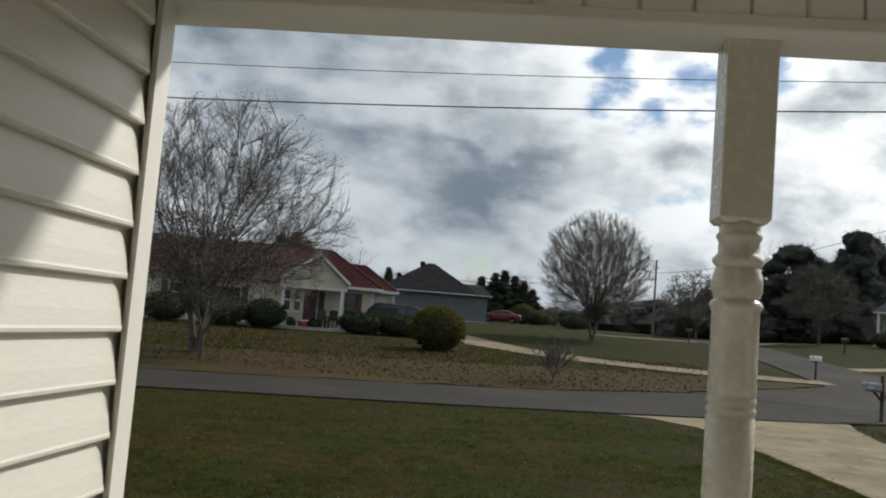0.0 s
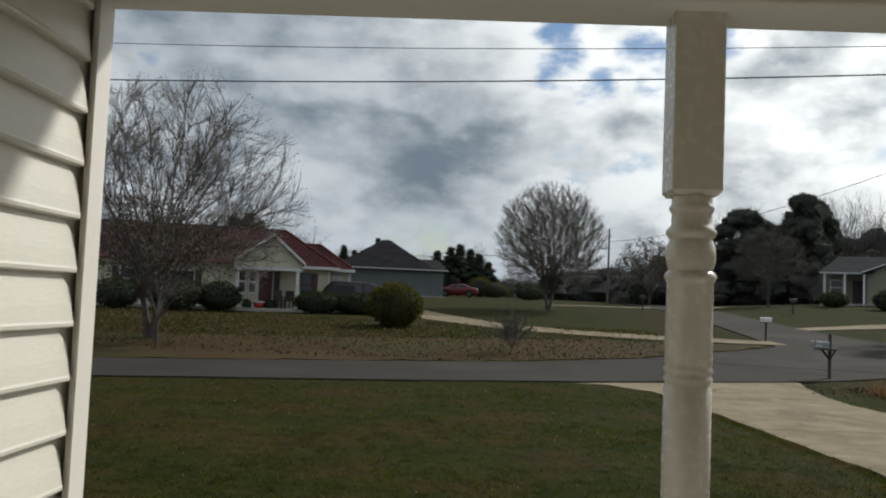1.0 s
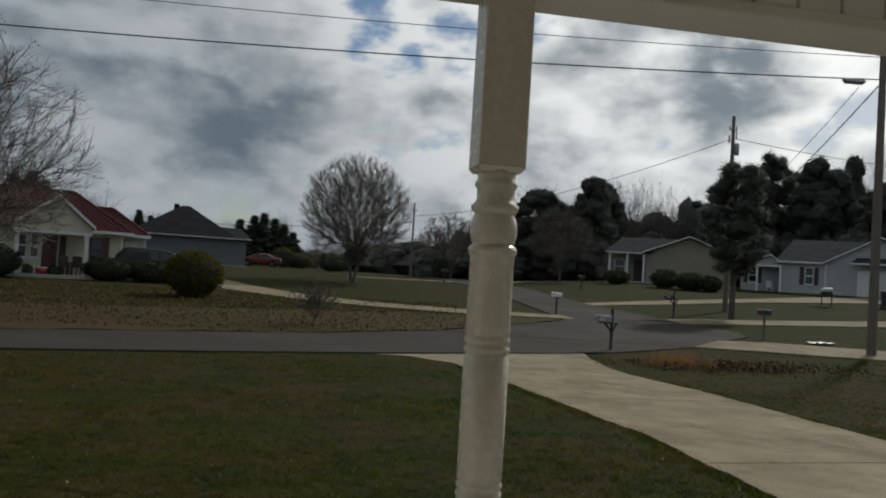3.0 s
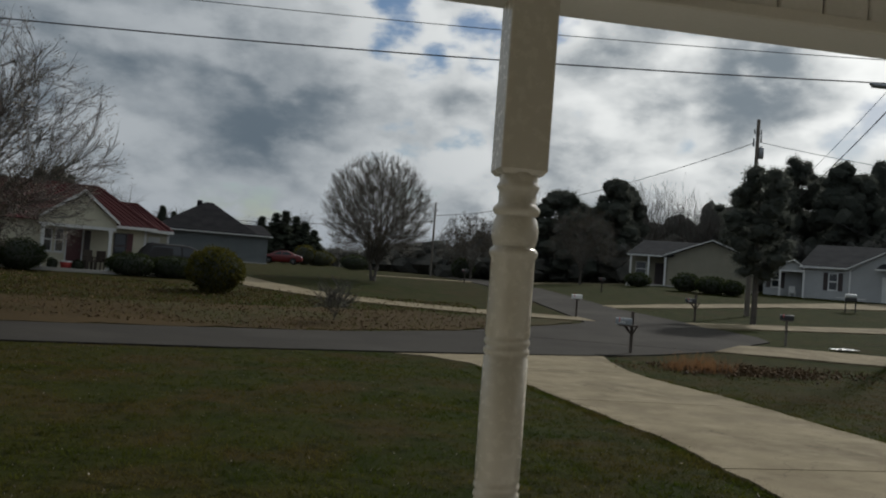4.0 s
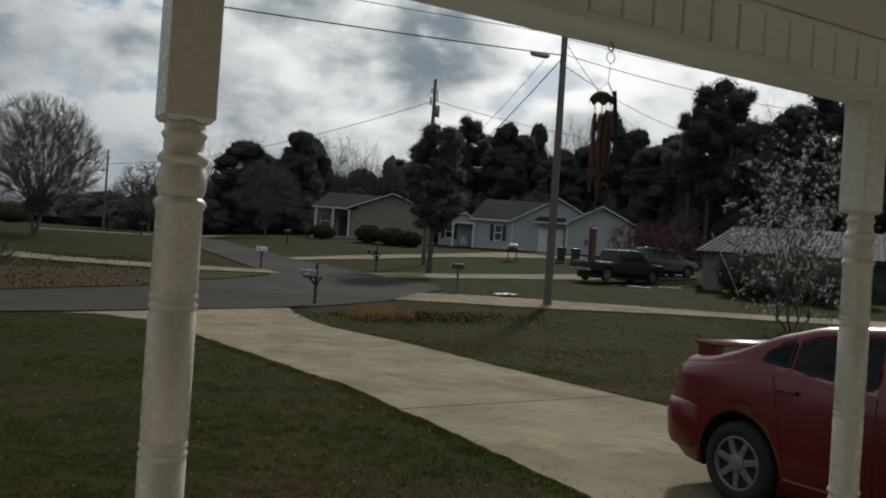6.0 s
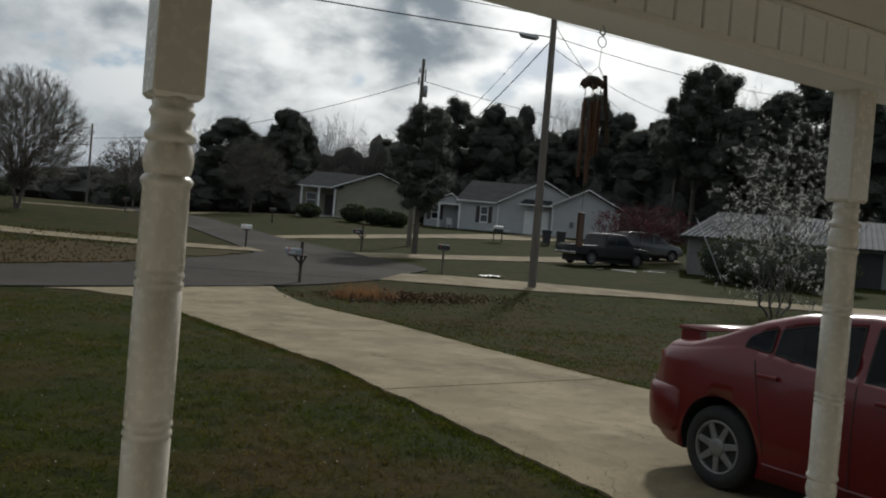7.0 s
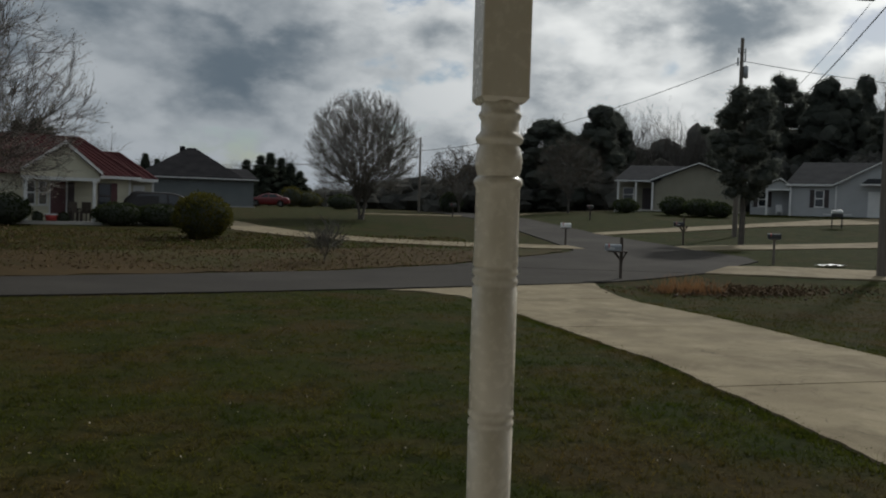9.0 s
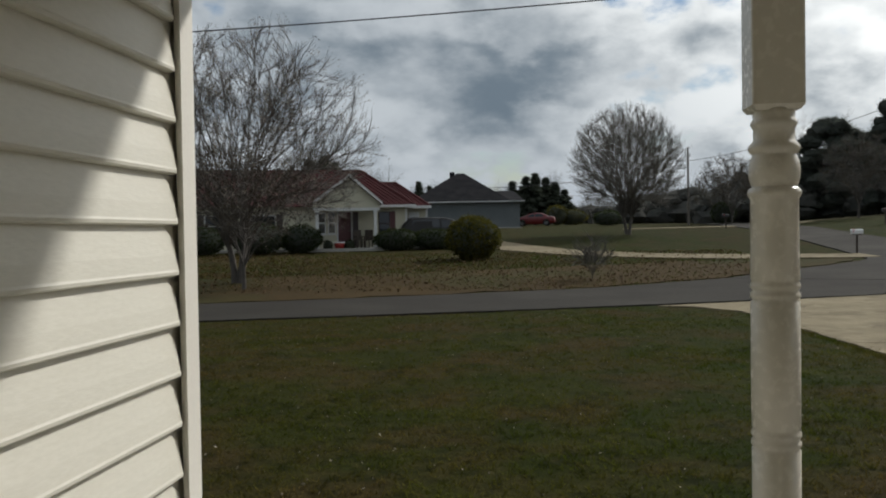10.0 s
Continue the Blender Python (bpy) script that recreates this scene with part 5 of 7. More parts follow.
thicket("woods", "dark mixed woods behind the houses", "woods", 4, 80, ((3, 8, 12, 16, 24, 30, 40, 48, 56, 80), (1.8, 2.8, 3.7, 5.4, 6.4, 7.0, 7.6, 9.2, 9.8, 9.8)), 108, 122, 170, 2.4, 0.085, 77, M_WOODS, 1.2)
thicket("far_trees", "far leafless thicket along the horizon", "woods", -40, 12, ((-40, -16, -9, 0, 4, 12), (3.2, 2.8, 2.4, 1.8, 1.5, 2.6)), 150, 185, 120, 3.0, 0.12, 78, M_WOODS, 1.2)
thicket("undergrowth", "tangled undergrowth along the edge of the woods", "undergrowth", 10, 78, ((9, 16, 24, 30, 40, 48, 56, 78), (2.0, 3.4, 4.0, 4.6, 5.2, 6.4, 7.0, 7.4)), 93, 101, 190, 1.6, 0.075, 79, M_WOODS, 1.4)


def shrub(name, x, y, w, d, h, mat, label, seed, turn=0, leaf=0.05, n=2600):
    s = thing(name, at(x, y, turn), label, "shrub")
    bm = bmesh.new()
    bmesh.ops.create_icosphere(bm, subdivisions=3, radius=1)
    for v in bm.verts:
        k = 1 + 0.10 * noise.noise(v.co * 2.3 + Vector((seed, 0, 0)))
        v.co = Vector((v.co.x * w / 2 * 0.90 * k, v.co.y * d / 2 * 0.90 * k, h * 0.47 + v.co.z * h * 0.47 * 0.93 * k))
    part("inner_growth", bm, M_PINE, s, smooth=True)
    g = np.random.default_rng(seed)
    p = g.normal(0, 1, (n, 3))
    p /= np.linalg.norm(p, axis=1)[:, None]
    k = np.array([1 + 0.10 * noise.noise(Vector(q) * 2.3 + Vector((seed, 0, 0))) for q in p]) * g.uniform(0.9, 1.03, n)
    c = np.stack([p[:, 0] * w / 2 * k, p[:, 1] * d / 2 * k, h * 0.49 + p[:, 2] * h * 0.49 * k], 1)
    V, F = leaf_quads(g, c, 2, leaf * 0.6, leaf)
    tagged(raw("foliage", V, F, mat, s), kind="stuff")
    return s


shrub("round_golden_shrub", -3.35, 39.4, 2.5, 2.4, 2.0, M_GOLD, "large round clipped shrub turning golden at its top", 41, leaf=0.06)
for i, (x, y, w, d, h, t) in enumerate(((-15.0, 43.6, 3.0, 1.8, 1.7, 17), (-13.0, 44.6, 2.4, 1.6, 1.55, 17), (-8.2, 46.8, 2.6, 1.3, 1.2, 17), (-6.2, 47.6, 2.6, 1.3, 1.15, 17), (-4.5, 48.2, 2.2, 1.3, 1.1, 17), (-17.6, 42.6, 2.4, 1.8, 1.5, 17))):
    shrub("dark_shrub", x, y, w, d, h, M_SHRUB, "dark evergreen foundation shrub before the house", 50 + i, t, 0.05, 1500)
for i, (az, r, w, h) in enumerate(((25.6, 72.5, 2.4, 1.5), (27.2, 71.5, 2.8, 1.4), (28.4, 70.8, 2.0, 1.2), (22.6, 76, 2.2, 1.2), (11.2, 88, 2.4, 2.2), (1.7, 103, 3.6, 1.9), (4.0, 90, 3.0, 1.6), (0.7, 102, 2.6, 2.4))):
    x, y, z = spot(az, r)
    shrub("far_shrub", x, y, w, w * 0.8, h, M_SHRUB if i != 5 and i != 7 else M_GOLD, "clipped shrub on a far lawn" if i > 3 else "dark clipped shrub beside the tan house", 70 + i, 0, 0.08, 700)
for i, (az, r, w, h) in enumerate(((50.0, 46.0, 3.4, 2.4), (53.0, 47.0, 3.4, 2.6), (51.6, 44.0, 3.0, 1.7), (55.4, 44.5, 3.8, 2.2))):
    x, y, z = spot(az, r)
    shrub("tangled_shrub", x, y, w, w * 0.8, h, M_SHRUB, "dark tangled shrub by the neighbour's drive", 90 + i, 0, 0.06, 900)

# ---- poles, wires and mailboxes ----
M_WIRE = surf("cable", (0.02, 0.02, 0.021), (0.035, 0.035, 0.036), 1, 0.6, 0.0, 9)
M_STEEL = surf("galvanised_steel", (0.25, 0.26, 0.27), (0.36, 0.37, 0.38), 3, 0.45, 0.1, 30, metal=0.7)
M_DKWOOD = surf("dark_stained_wood", (0.045, 0.034, 0.026), (0.085, 0.065, 0.05), 3, 0.8, 0.3, 30, stretch=(3, 3, 0.6))
M_BLACK = surf("black_enamel", (0.014, 0.014, 0.015), (0.026, 0.026, 0.027), 4, 0.4, 0.0, 30)
M_GREYBOX = surf("grey_enamel", (0.20, 0.22, 0.23), (0.27, 0.29, 0.30), 4, 0.4, 0.05, 30)
M_RED = surf("red_flag_paint", (0.35, 0.03, 0.03), (0.42, 0.05, 0.04), 4, 0.5, 0.0, 30)


def utility_pole(x, y, h, label, r=0.15, kit=True, turn=0):
    p = thing("utility_pole", at(x, y, turn), label, "utility pole")
    part("shaft", lathe(bmesh.new(), [(r, -0.3), (r, 0.0), (r * 0.86, h * 0.5), (r * 0.66, h), (r * 0.5, h + 0.03)], 14), M_POLE, p, smooth=True)
    if kit:
        for s in (-1, 1):
            part("insulator", lathe(bmesh.new(), [(0.03, h - 0.8), (0.05, h - 0.74), (0.03, h - 0.68), (0.05, h - 0.62), (0.02, h - 0.56)], 10, cx=s * (r + 0.06)), M_STEEL, p)
            part("bracket", boxed(min(s * 0.05, s * (r + 0.1)), max(s * 0.05, s * (r + 0.1)), -0.03, 0.03, h - 0.84, h - 0.79), M_STEEL, p)
    return p


P1 = Vector((19.83, 25.63, 0))
P1.z = gz(P1.x, P1.y)
pole = utility_pole(P1.x, P1.y, 11.0, "weathered wooden utility pole with a side-hung transformer arm", 0.165)
bm = bmesh.new()
tube(bm, ((-1.45, 0.1, 9.25), (-1.35, 0.1, 9.2), (-0.75, 0.05, 9.2), (-0.62, 0.05, 9.24)), (0.04, 0.095, 0.095, 0.04), 10)
part("cable_splice_case", bm, M_STEEL, pole)
P2 = Vector((26.13, 46.45, 0))
P2.z = gz(P2.x, P2.y)
pole2 = utility_pole(P2.x, P2.y, 11.5, "tall utility pole with a grey transformer can", 0.15)
part("transformer", lathe(bmesh.new(), [(0.11, 9.2), (0.14, 9.23), (0.14, 9.85), (0.11, 9.9), (0.05, 9.94)], 16, cx=0.22, cy=-0.1), M_STEEL, pole2, smooth=True)
part("cutout_fuse", lathe(bmesh.new(), [(0.03, 9.9), (0.06, 9.95), (0.05, 10.35), (0.02, 10.4)], 10, cx=-0.24), M_STEEL, pole2)
part("lightning_arrester", lathe(bmesh.new(), [(0.03, 10.2), (0.05, 10.25), (0.04, 10.6), (0.01, 10.64)], 10, cx=0.22), M_STEEL, pole2)
x, y, z = spot(9.05, 84)
P3 = Vector((x, y, z))
utility_pole(x, y, EYE + 84 * math.tan(radians(5.15)) - z, "distant utility pole beside the side street", 0.115)
P0 = Vector((-31, 31.5, gz(-31, 31.5)))
utility_pole(P0.x, P0.y, 10.6, "weathered utility pole beside the road", 0.16)


def wire(a, b, sag, r=0.012, n=24, label="thin dark overhead cable"):
    a, b = Vector(a), Vector(b)
    V, F = [], []
    pts = [a.lerp(b, k / n) - Vector((0, 0, 4 * sag * (k / n) * (1 - k / n))) for k in range(n + 1)]
    add_tube(V, F, pts, [r] * (n + 1), 5)
    return tagged(raw("overhead_cable", [tuple(v) for v in V], F, M_WIRE), label, "cable", "overhead cables")


def on(p, h, dx=0.0, dy=0.0):
    return (p.x + dx, p.y + dy, p.z + h)


far_r = polar(62, 11.0, 46)
wire(on(P1, 10.12), on(P0, 10.4), 0.55, 0.014)
wire(on(P1, 9.35, -0.1), on(P0, 8.8), 0.55, 0.024, label="thick dark overhead cable beside the road")
wire(on(P1, 10.0), far_r, 0.6, 0.012)
wire(on(P1, 9.4), far_r - Vector((0, 0, 1.3)), 0.7, 0.014)
wire(on(P1, 9.3), on(P2, 4.6), 0.3, 0.022, label="slanting service cable from the utility pole")
wire(on(P1, 9.0, -0.9), on(P2, 5.2, -0.3), 0.3, 0.012)
wire(on(P2, 10.2), on(P3, 6.0), 1.0, 0.02)
wire(on(P2, 10.2), polar(52, 7.5, 95), 1.2, 0.02)
wire(on(P3, 5.4), polar(-9, 3.0, 120), 0.8, 0.03)
wire(on(P1, 9.9), polar(42.5, 9.2, 60), 0.4, 0.014)
wire(on(P1, 9.0), polar(46.5, 8.8, 60), 0.4, 0.014)
wire(polar(33.0, 6.0, 62), polar(40.5, 3.6, 60), 0.5, 0.02)
wire(polar(42.0, 5.2, 62), polar(48.5, 2.8, 55), 0.5, 0.02)


def mailbox(x, y, turn, label, box_mat, post_mat, h=1.05, big=False):
    m = thing("mailbox", at(x, y, turn), label, "mailbox", "mailboxes along the street")
    if big:
        part("post", boxed(-0.05, 0.05, 0.095, 0.195, -0.2, 1.36, bevel=0.012), post_mat, m)
        part("arm", boxed(-0.04, 0.04, 0.0, 0.10, 0.80, 0.88), post_mat, m)
        part("shelf", boxed(-0.42, 0.20, -0.14, 0.10, 0.88, 0.93, bevel=0.008), post_mat, m)
        bm = bmesh.new()
        prism(bm, [(-0.26, 0.88), (-0.05, 0.62), (-0.05, 0.72), (-0.16, 0.88)], "y", 0.05, 0.11)
        prism(bm, [(0.18, 0.88), (0.05, 0.62), (0.05, 0.72), (0.12, 0.88)], "y", 0.05, 0.11)
        part("brace", bm, post_mat, m)
        x0, x1, z0 = -0.50, 0.0, 0.93
    else:
        part("post", boxed(-0.045, 0.045, -0.045, 0.045, -0.2, h - 0.2, bevel=0.01), post_mat, m)
        part("shelf", boxed(-0.2, 0.2, -0.09, 0.09, h - 0.22, h - 0.18, bevel=0.006), post_mat, m)
        x0, x1, z0 = -0.24, 0.24, h - 0.18
    bm = bmesh.new()
    arch = [(-0.085, z0)] + [(-0.085 * math.cos(math.pi * k / 10), z0 + 0.12 + 0.085 * math.sin(math.pi * k / 10)) for k in range(11)] + [(0.085, z0)]
    prism(bm, arch, "x", x0, x1)
    b = part("box", bm, box_mat, m)
    part("door", prism(bmesh.new(), [(p[0] * 1.06, z0 + (p[1] - z0) * 1.03) for p in arch], "x", x0 - 0.012, x0 + 0.006), box_mat, b)
    part("flag", boxed(x0 + 0.1, x0 + 0.13, -0.097, -0.088, z0 + 0.08, z0 + 0.22), M_RED, b)
    if big:
        for k in range(3):
            part("number_bar", boxed(x0 + 0.13 + k * 0.06, x0 + 0.165 + k * 0.06, -0.0885, -0.0855, z0 + 0.04, z0 + 0.10), M_WHITE, b)
    return m


mailbox(10.68, 25.9, -24, "grey mailbox on a dark wooden post with bracket shelf", M_GREYBOX, M_DKWOOD, big=True)
mailbox(13.22, 38.85, -18, "white mailbox on a dark post by the drive", M_WHITE, M_DKWOOD)
mailbox(20.0, 40.5, -20, "dark mailbox on a wooden post with newspaper shelf", M_BLACK, M_DKWOOD, big=True)
mailbox(18.6, 30.1, -30, "black mailbox on a pale wooden post", M_BLACK, M_POLE, 1.15)
mailbox(22.6, 61.0, 0, "small dark mailbox far up the street", M_BLACK, M_DKWOOD)
mailbox(13.2, 66.0, 0, "small dark mailbox beside the side street", M_BLACK, M_DKWOOD)

# ---- vehicles ----
M_CARRED = surf("red_car_paint", (0.115, 0.005, 0.007), (0.140, 0.007, 0.010), 1, 0.34, 0.0, 30, coat=0.25)
M_CARDARK = surf("dark_car_paint", (0.012, 0.011, 0.011), (0.020, 0.018, 0.018), 1, 0.55, 0.0, 30, spec=0.3)
M_CARGREY = surf("silver_car_paint", (0.07, 0.073, 0.076), (0.10, 0.103, 0.106), 1, 0.35, 0.0, 30, metal=0.5, coat=0.5)
M_TYRE = surf("tyre_rubber", (0.012, 0.012, 0.012), (0.022, 0.021, 0.021), 8, 0.85, 0.3, 60)
# silver covers, darkened: the shadow on the wheels is put into the colour
M_HUB = surf("shaded_silver_wheel_cover", (0.17, 0.17, 0.17), (0.23, 0.23, 0.225), 6, 0.4, 0.05, 60, metal=0.4)
M_LAMP = surf("red_lamp_glass", (0.22, 0.008, 0.010), (0.27, 0.014, 0.014), 4, 0.15, 0.0, 30)
M_CHROME = surf("chrome", (0.55, 0.55, 0.55), (0.62, 0.62, 0.62), 5, 0.15, 0.0, 30, metal=1.0)
M_SEAT = surf("dark_seat_cloth", (0.016, 0.016, 0.018), (0.030, 0.030, 0.032), 5, 0.9, 0.1, 60)
M_CARGLASS = glass_clear("car_glass", (0.60, 0.63, 0.63))


def wheel(parent, x, y, side, r=0.318, w=0.2):
    """A wheel at the car's local x, y; side is -1 or 1, the way its cover faces."""
    hub = new("wheel")
    hub.parent = parent
    hub.matrix_basis = pose(x, y, r, -90 * side, 0, 0)
    prof = [(r * 0.63, -w / 2), (r * 0.80, -w / 2 - 0.008), (r * 0.95, -w / 2 + 0.01), (r, -w / 2 + 0.035), (r, w / 2 - 0.035), (r * 0.95, w / 2 - 0.01), (r * 0.80, w / 2 + 0.008), (r * 0.66, w / 2 - 0.002), (r * 0.64, w / 2 - 0.03)]
    part("tyre", lathe(bmesh.new(), prof, 40), M_TYRE, hub, smooth=True)
    part("rim_dish", lathe(bmesh.new(), [(r * 0.645, w / 2 - 0.06), (r * 0.645, w / 2 - 0.045)], 36), M_DARK, hub)
    bm = bmesh.new()
    n = 40
    for a, b, z0, z1 in ((r * 0.59, r * 0.655, w / 2 - 0.05, w / 2 + 0.0),):
        rings = []
        for rr, z in ((a, z0), (a, z1 - 0.004), ((a + b) / 2, z1), (b, z1 - 0.006), (b, z0)):
            rings.append([bm.verts.new((rr * math.cos(2 * math.pi * k / n), rr * math.sin(2 * math.pi * k / n), z)) for k in range(n)])
        for p, q in zip(rings, rings[1:]):
            for k in range(n):
                bm.faces.new((p[k], p[(k + 1) % n], q[(k + 1) % n], q[k]))
    rim = part("rim", bm, M_HUB, hub, smooth=True)
    for k in range(7):
        bm = bmesh.new()
        prism(bm, [(r * 0.14, -0.030), (r * 0.61, -0.022), (r * 0.61, 0.022), (r * 0.14, 0.030)], "z", w / 2 - 0.04, w / 2 - 0.006)
        bmesh.ops.bevel(bm, geom=bm.edges[:], offset=0.006, segments=1, affect="EDGES")
        sp = part("spoke", bm, M_HUB, hub)
        sp.matrix_basis = pose(0, 0, 0, 0, 0, 360 / 7 * k + 12)
    part("hub_cap", lathe(bmesh.new(), [(r * 0.22, w / 2 - 0.04), (r * 0.22, w / 2 - 0.006), (r * 0.19, w / 2 + 0.002), (r * 0.10, w / 2 + 0.005)], 24), M_HUB, hub, smooth=True)


def car(name, m, label, paint, L, W, top, belt, low, wheels, glass, lean=0.40, wheel_r=0.318, round_end=0.16, fine=64, glassmat=None, through_windows=()):
    """A car with x ahead. top, belt and low: pairs (x, height) of the skyline, the window line and the underside; glass: side windows as lists of (x, height)."""
    c = thing(name, m, label, "car" if "pickup" not in name else "truck")
    tx, tz = zip(*top)
    bx, bz = zip(*belt)
    lx, lz = zip(*low)

    def half(x):
        e = max(0.0, abs(x) / (L / 2) - 0.62) / 0.38
        return W / 2 * (1 - round_end * e ** 2.6)

    def side(x, z):
        b = float(np.interp(x, bx, bz))
        h = half(x)
        if z <= b:
            k = (z - 0.62) / 0.5
            return h * (1 - 0.045 * k * k) - (0.02 if z < 0.32 else 0.0)
        k = (b - 0.62) / 0.5
        return h * (1 - 0.045 * k * k) - 0.02 - (z - b) * lean

    bm = bmesh.new()
    rows = []
    for i in range(fine + 1):
        f = i / fine
        x = -L / 2 + L * f
        zt, zl = float(np.interp(x, tx, tz)), float(np.interp(x, lx, lz))
        b = min(float(np.interp(x, bx, bz)), zt - 0.05)
        zs = [zl + (b - zl) * k / 7 for k in range(8)] + [b + (zt - 0.045 - b) * k / 4 for k in range(1, 5)]
        pts = [(side(x, z), z) for z in zs]
        ye = pts[-1][0]
        pts += [(ye - 0.025, zt - 0.018), (ye - 0.085, zt - 0.003), (ye * 0.5, zt + 0.008), (0.0, zt + 0.012)]
        pts = [(0.0, zl)] + pts
        rows.append([bm.verts.new((x, -y, z)) for y, z in pts] + [bm.verts.new((x, y, z)) for y, z in pts[::-1]][1:-1])
    n = len(rows[0])
    for a, b in zip(rows, rows[1:]):
        for k in range(n):
            bm.faces.new((a[k], a[(k + 1) % n], b[(k + 1) % n], b[k]))
    bm.faces.new(rows[0])
    bm.faces.new(rows[-1][::-1])
    bmesh.ops.recalc_face_normals(bm, faces=bm.faces)
    body = part("body", bm, paint, c, smooth=True)
    cut = bmesh.new()
    for wx in wheels:
        g = bmesh.ops.create_cone(cut, cap_ends=True, segments=32, radius1=wheel_r + 0.055, radius2=wheel_r + 0.055, depth=W + 0.4, matrix=Matrix.Translation((wx, 0, wheel_r + 0.02)) @ Matrix.Rotation(radians(90), 4, "X"))
    for poly in through_windows:
        prism(cut, poly, "y", -W, W)
    cm = bpy.data.meshes.new("arch_cut")
    cut.to_mesh(cm)
    cut.free()
    cm.materials.append(M_DARK)
    co = new("arch_cut", cm)
    co.parent = c
    bo = body.modifiers.new("arches", "BOOLEAN")
    bo.operation, bo.object, bo.solver = "DIFFERENCE", co, "EXACT"
    bo.material_mode = "TRANSFER"
    bpy.context.view_layer.update()
    dg = bpy.context.evaluated_depsgraph_get()
    me = bpy.data.meshes.new_from_object(body.evaluated_get(dg))
    body.modifiers.clear()
    body.data = me
    bpy.data.objects.remove(co)
    for wx in wheels:
        for s in (-1, 1):
            wheel(c, wx, s * (W / 2 - 0.115), s, wheel_r)
    part("chassis", boxed(-L / 2 + 0.25, L / 2 - 0.25, -W / 2 + 0.32, W / 2 - 0.32, 0.16, 0.55), M_DARK, c)
    for s in (-1, 1):
        for poly in glass:
            bm = bmesh.new()
            outer = [bm.verts.new((x, s * (side(x, z) + 0.004), z)) for x, z in poly]
            f = bm.faces.new(outer)
            part("side_window", bm, glassmat or M_GLASS, c)
    return c, side


def pieces(c, side, paint, seams, handles, s):
    """Door seams and handles on one side of a car."""
    for x0, z0, x1, z1 in seams:
        bm = bmesh.new()
        pts = [Vector((x0 + (x1 - x0) * k / 8, s * (side(x0 + (x1 - x0) * k / 8, z0 + (z1 - z0) * k / 8) + 0.001), z0 + (z1 - z0) * k / 8)) for k in range(9)]
        tube(bm, pts, 0.004, 4)
        part("door_seam", bm, M_DARK, c)
    for x, z in handles:
        y = s * (side(x, z) + 0.018)
        part("door_handle", boxed(x - 0.09, x + 0.09, y - 0.014, y + 0.014, z - 0.016, z + 0.016, bevel=0.008), paint, c)


DARKWIN = [[(-1.17, 1.125), (-1.15, 1.19), (-1.06, 1.245), (-0.955, 1.278), (-0.94, 1.108)], [(-0.90, 1.10), (-0.905, 1.28), (-0.70, 1.335), (-0.30, 1.375), (-0.26, 1.03), (-0.62, 1.06)], [(-0.18, 1.025), (-0.20, 1.38), (0.20, 1.37), (0.45, 1.315), (0.98, 1.05), (0.98, 0.985)]]
# red sedan on the driveway, its nose towards the house
L = 4.48
zc = gz(6.22, 3.145) + 0.018
sedan, sd = car("red_sedan", pose(6.22, 3.145, zc, 0, 0, -90), "shiny dark red sedan with a rear spoiler on the driveway", M_CARRED, L, 1.74,
    [(-2.24, 0.66), (-2.20, 0.74), (-2.13, 0.77), (-2.06, 0.96), (-1.98, 1.065), (-1.68, 1.095), (-1.44, 1.175), (-1.15, 1.315), (-0.80, 1.42), (-0.3, 1.465), (0.2, 1.455), (0.55, 1.40), (1.25, 1.07), (1.6, 0.99), (2.05, 0.86), (2.2, 0.70), (2.24, 0.60)],
    [(-2.3, 0.97), (-1.3, 1.07), (-0.6, 1.02), (1.2, 0.95), (2.3, 0.74)],
    [(-2.24, 0.42), (-2.15, 0.34), (-1.9, 0.24), (-1.0, 0.18), (1.0, 0.18), (1.9, 0.22), (2.24, 0.36)],
    (-1.315, 1.325), [], lean=0.46, round_end=0.27, through_windows=DARKWIN)
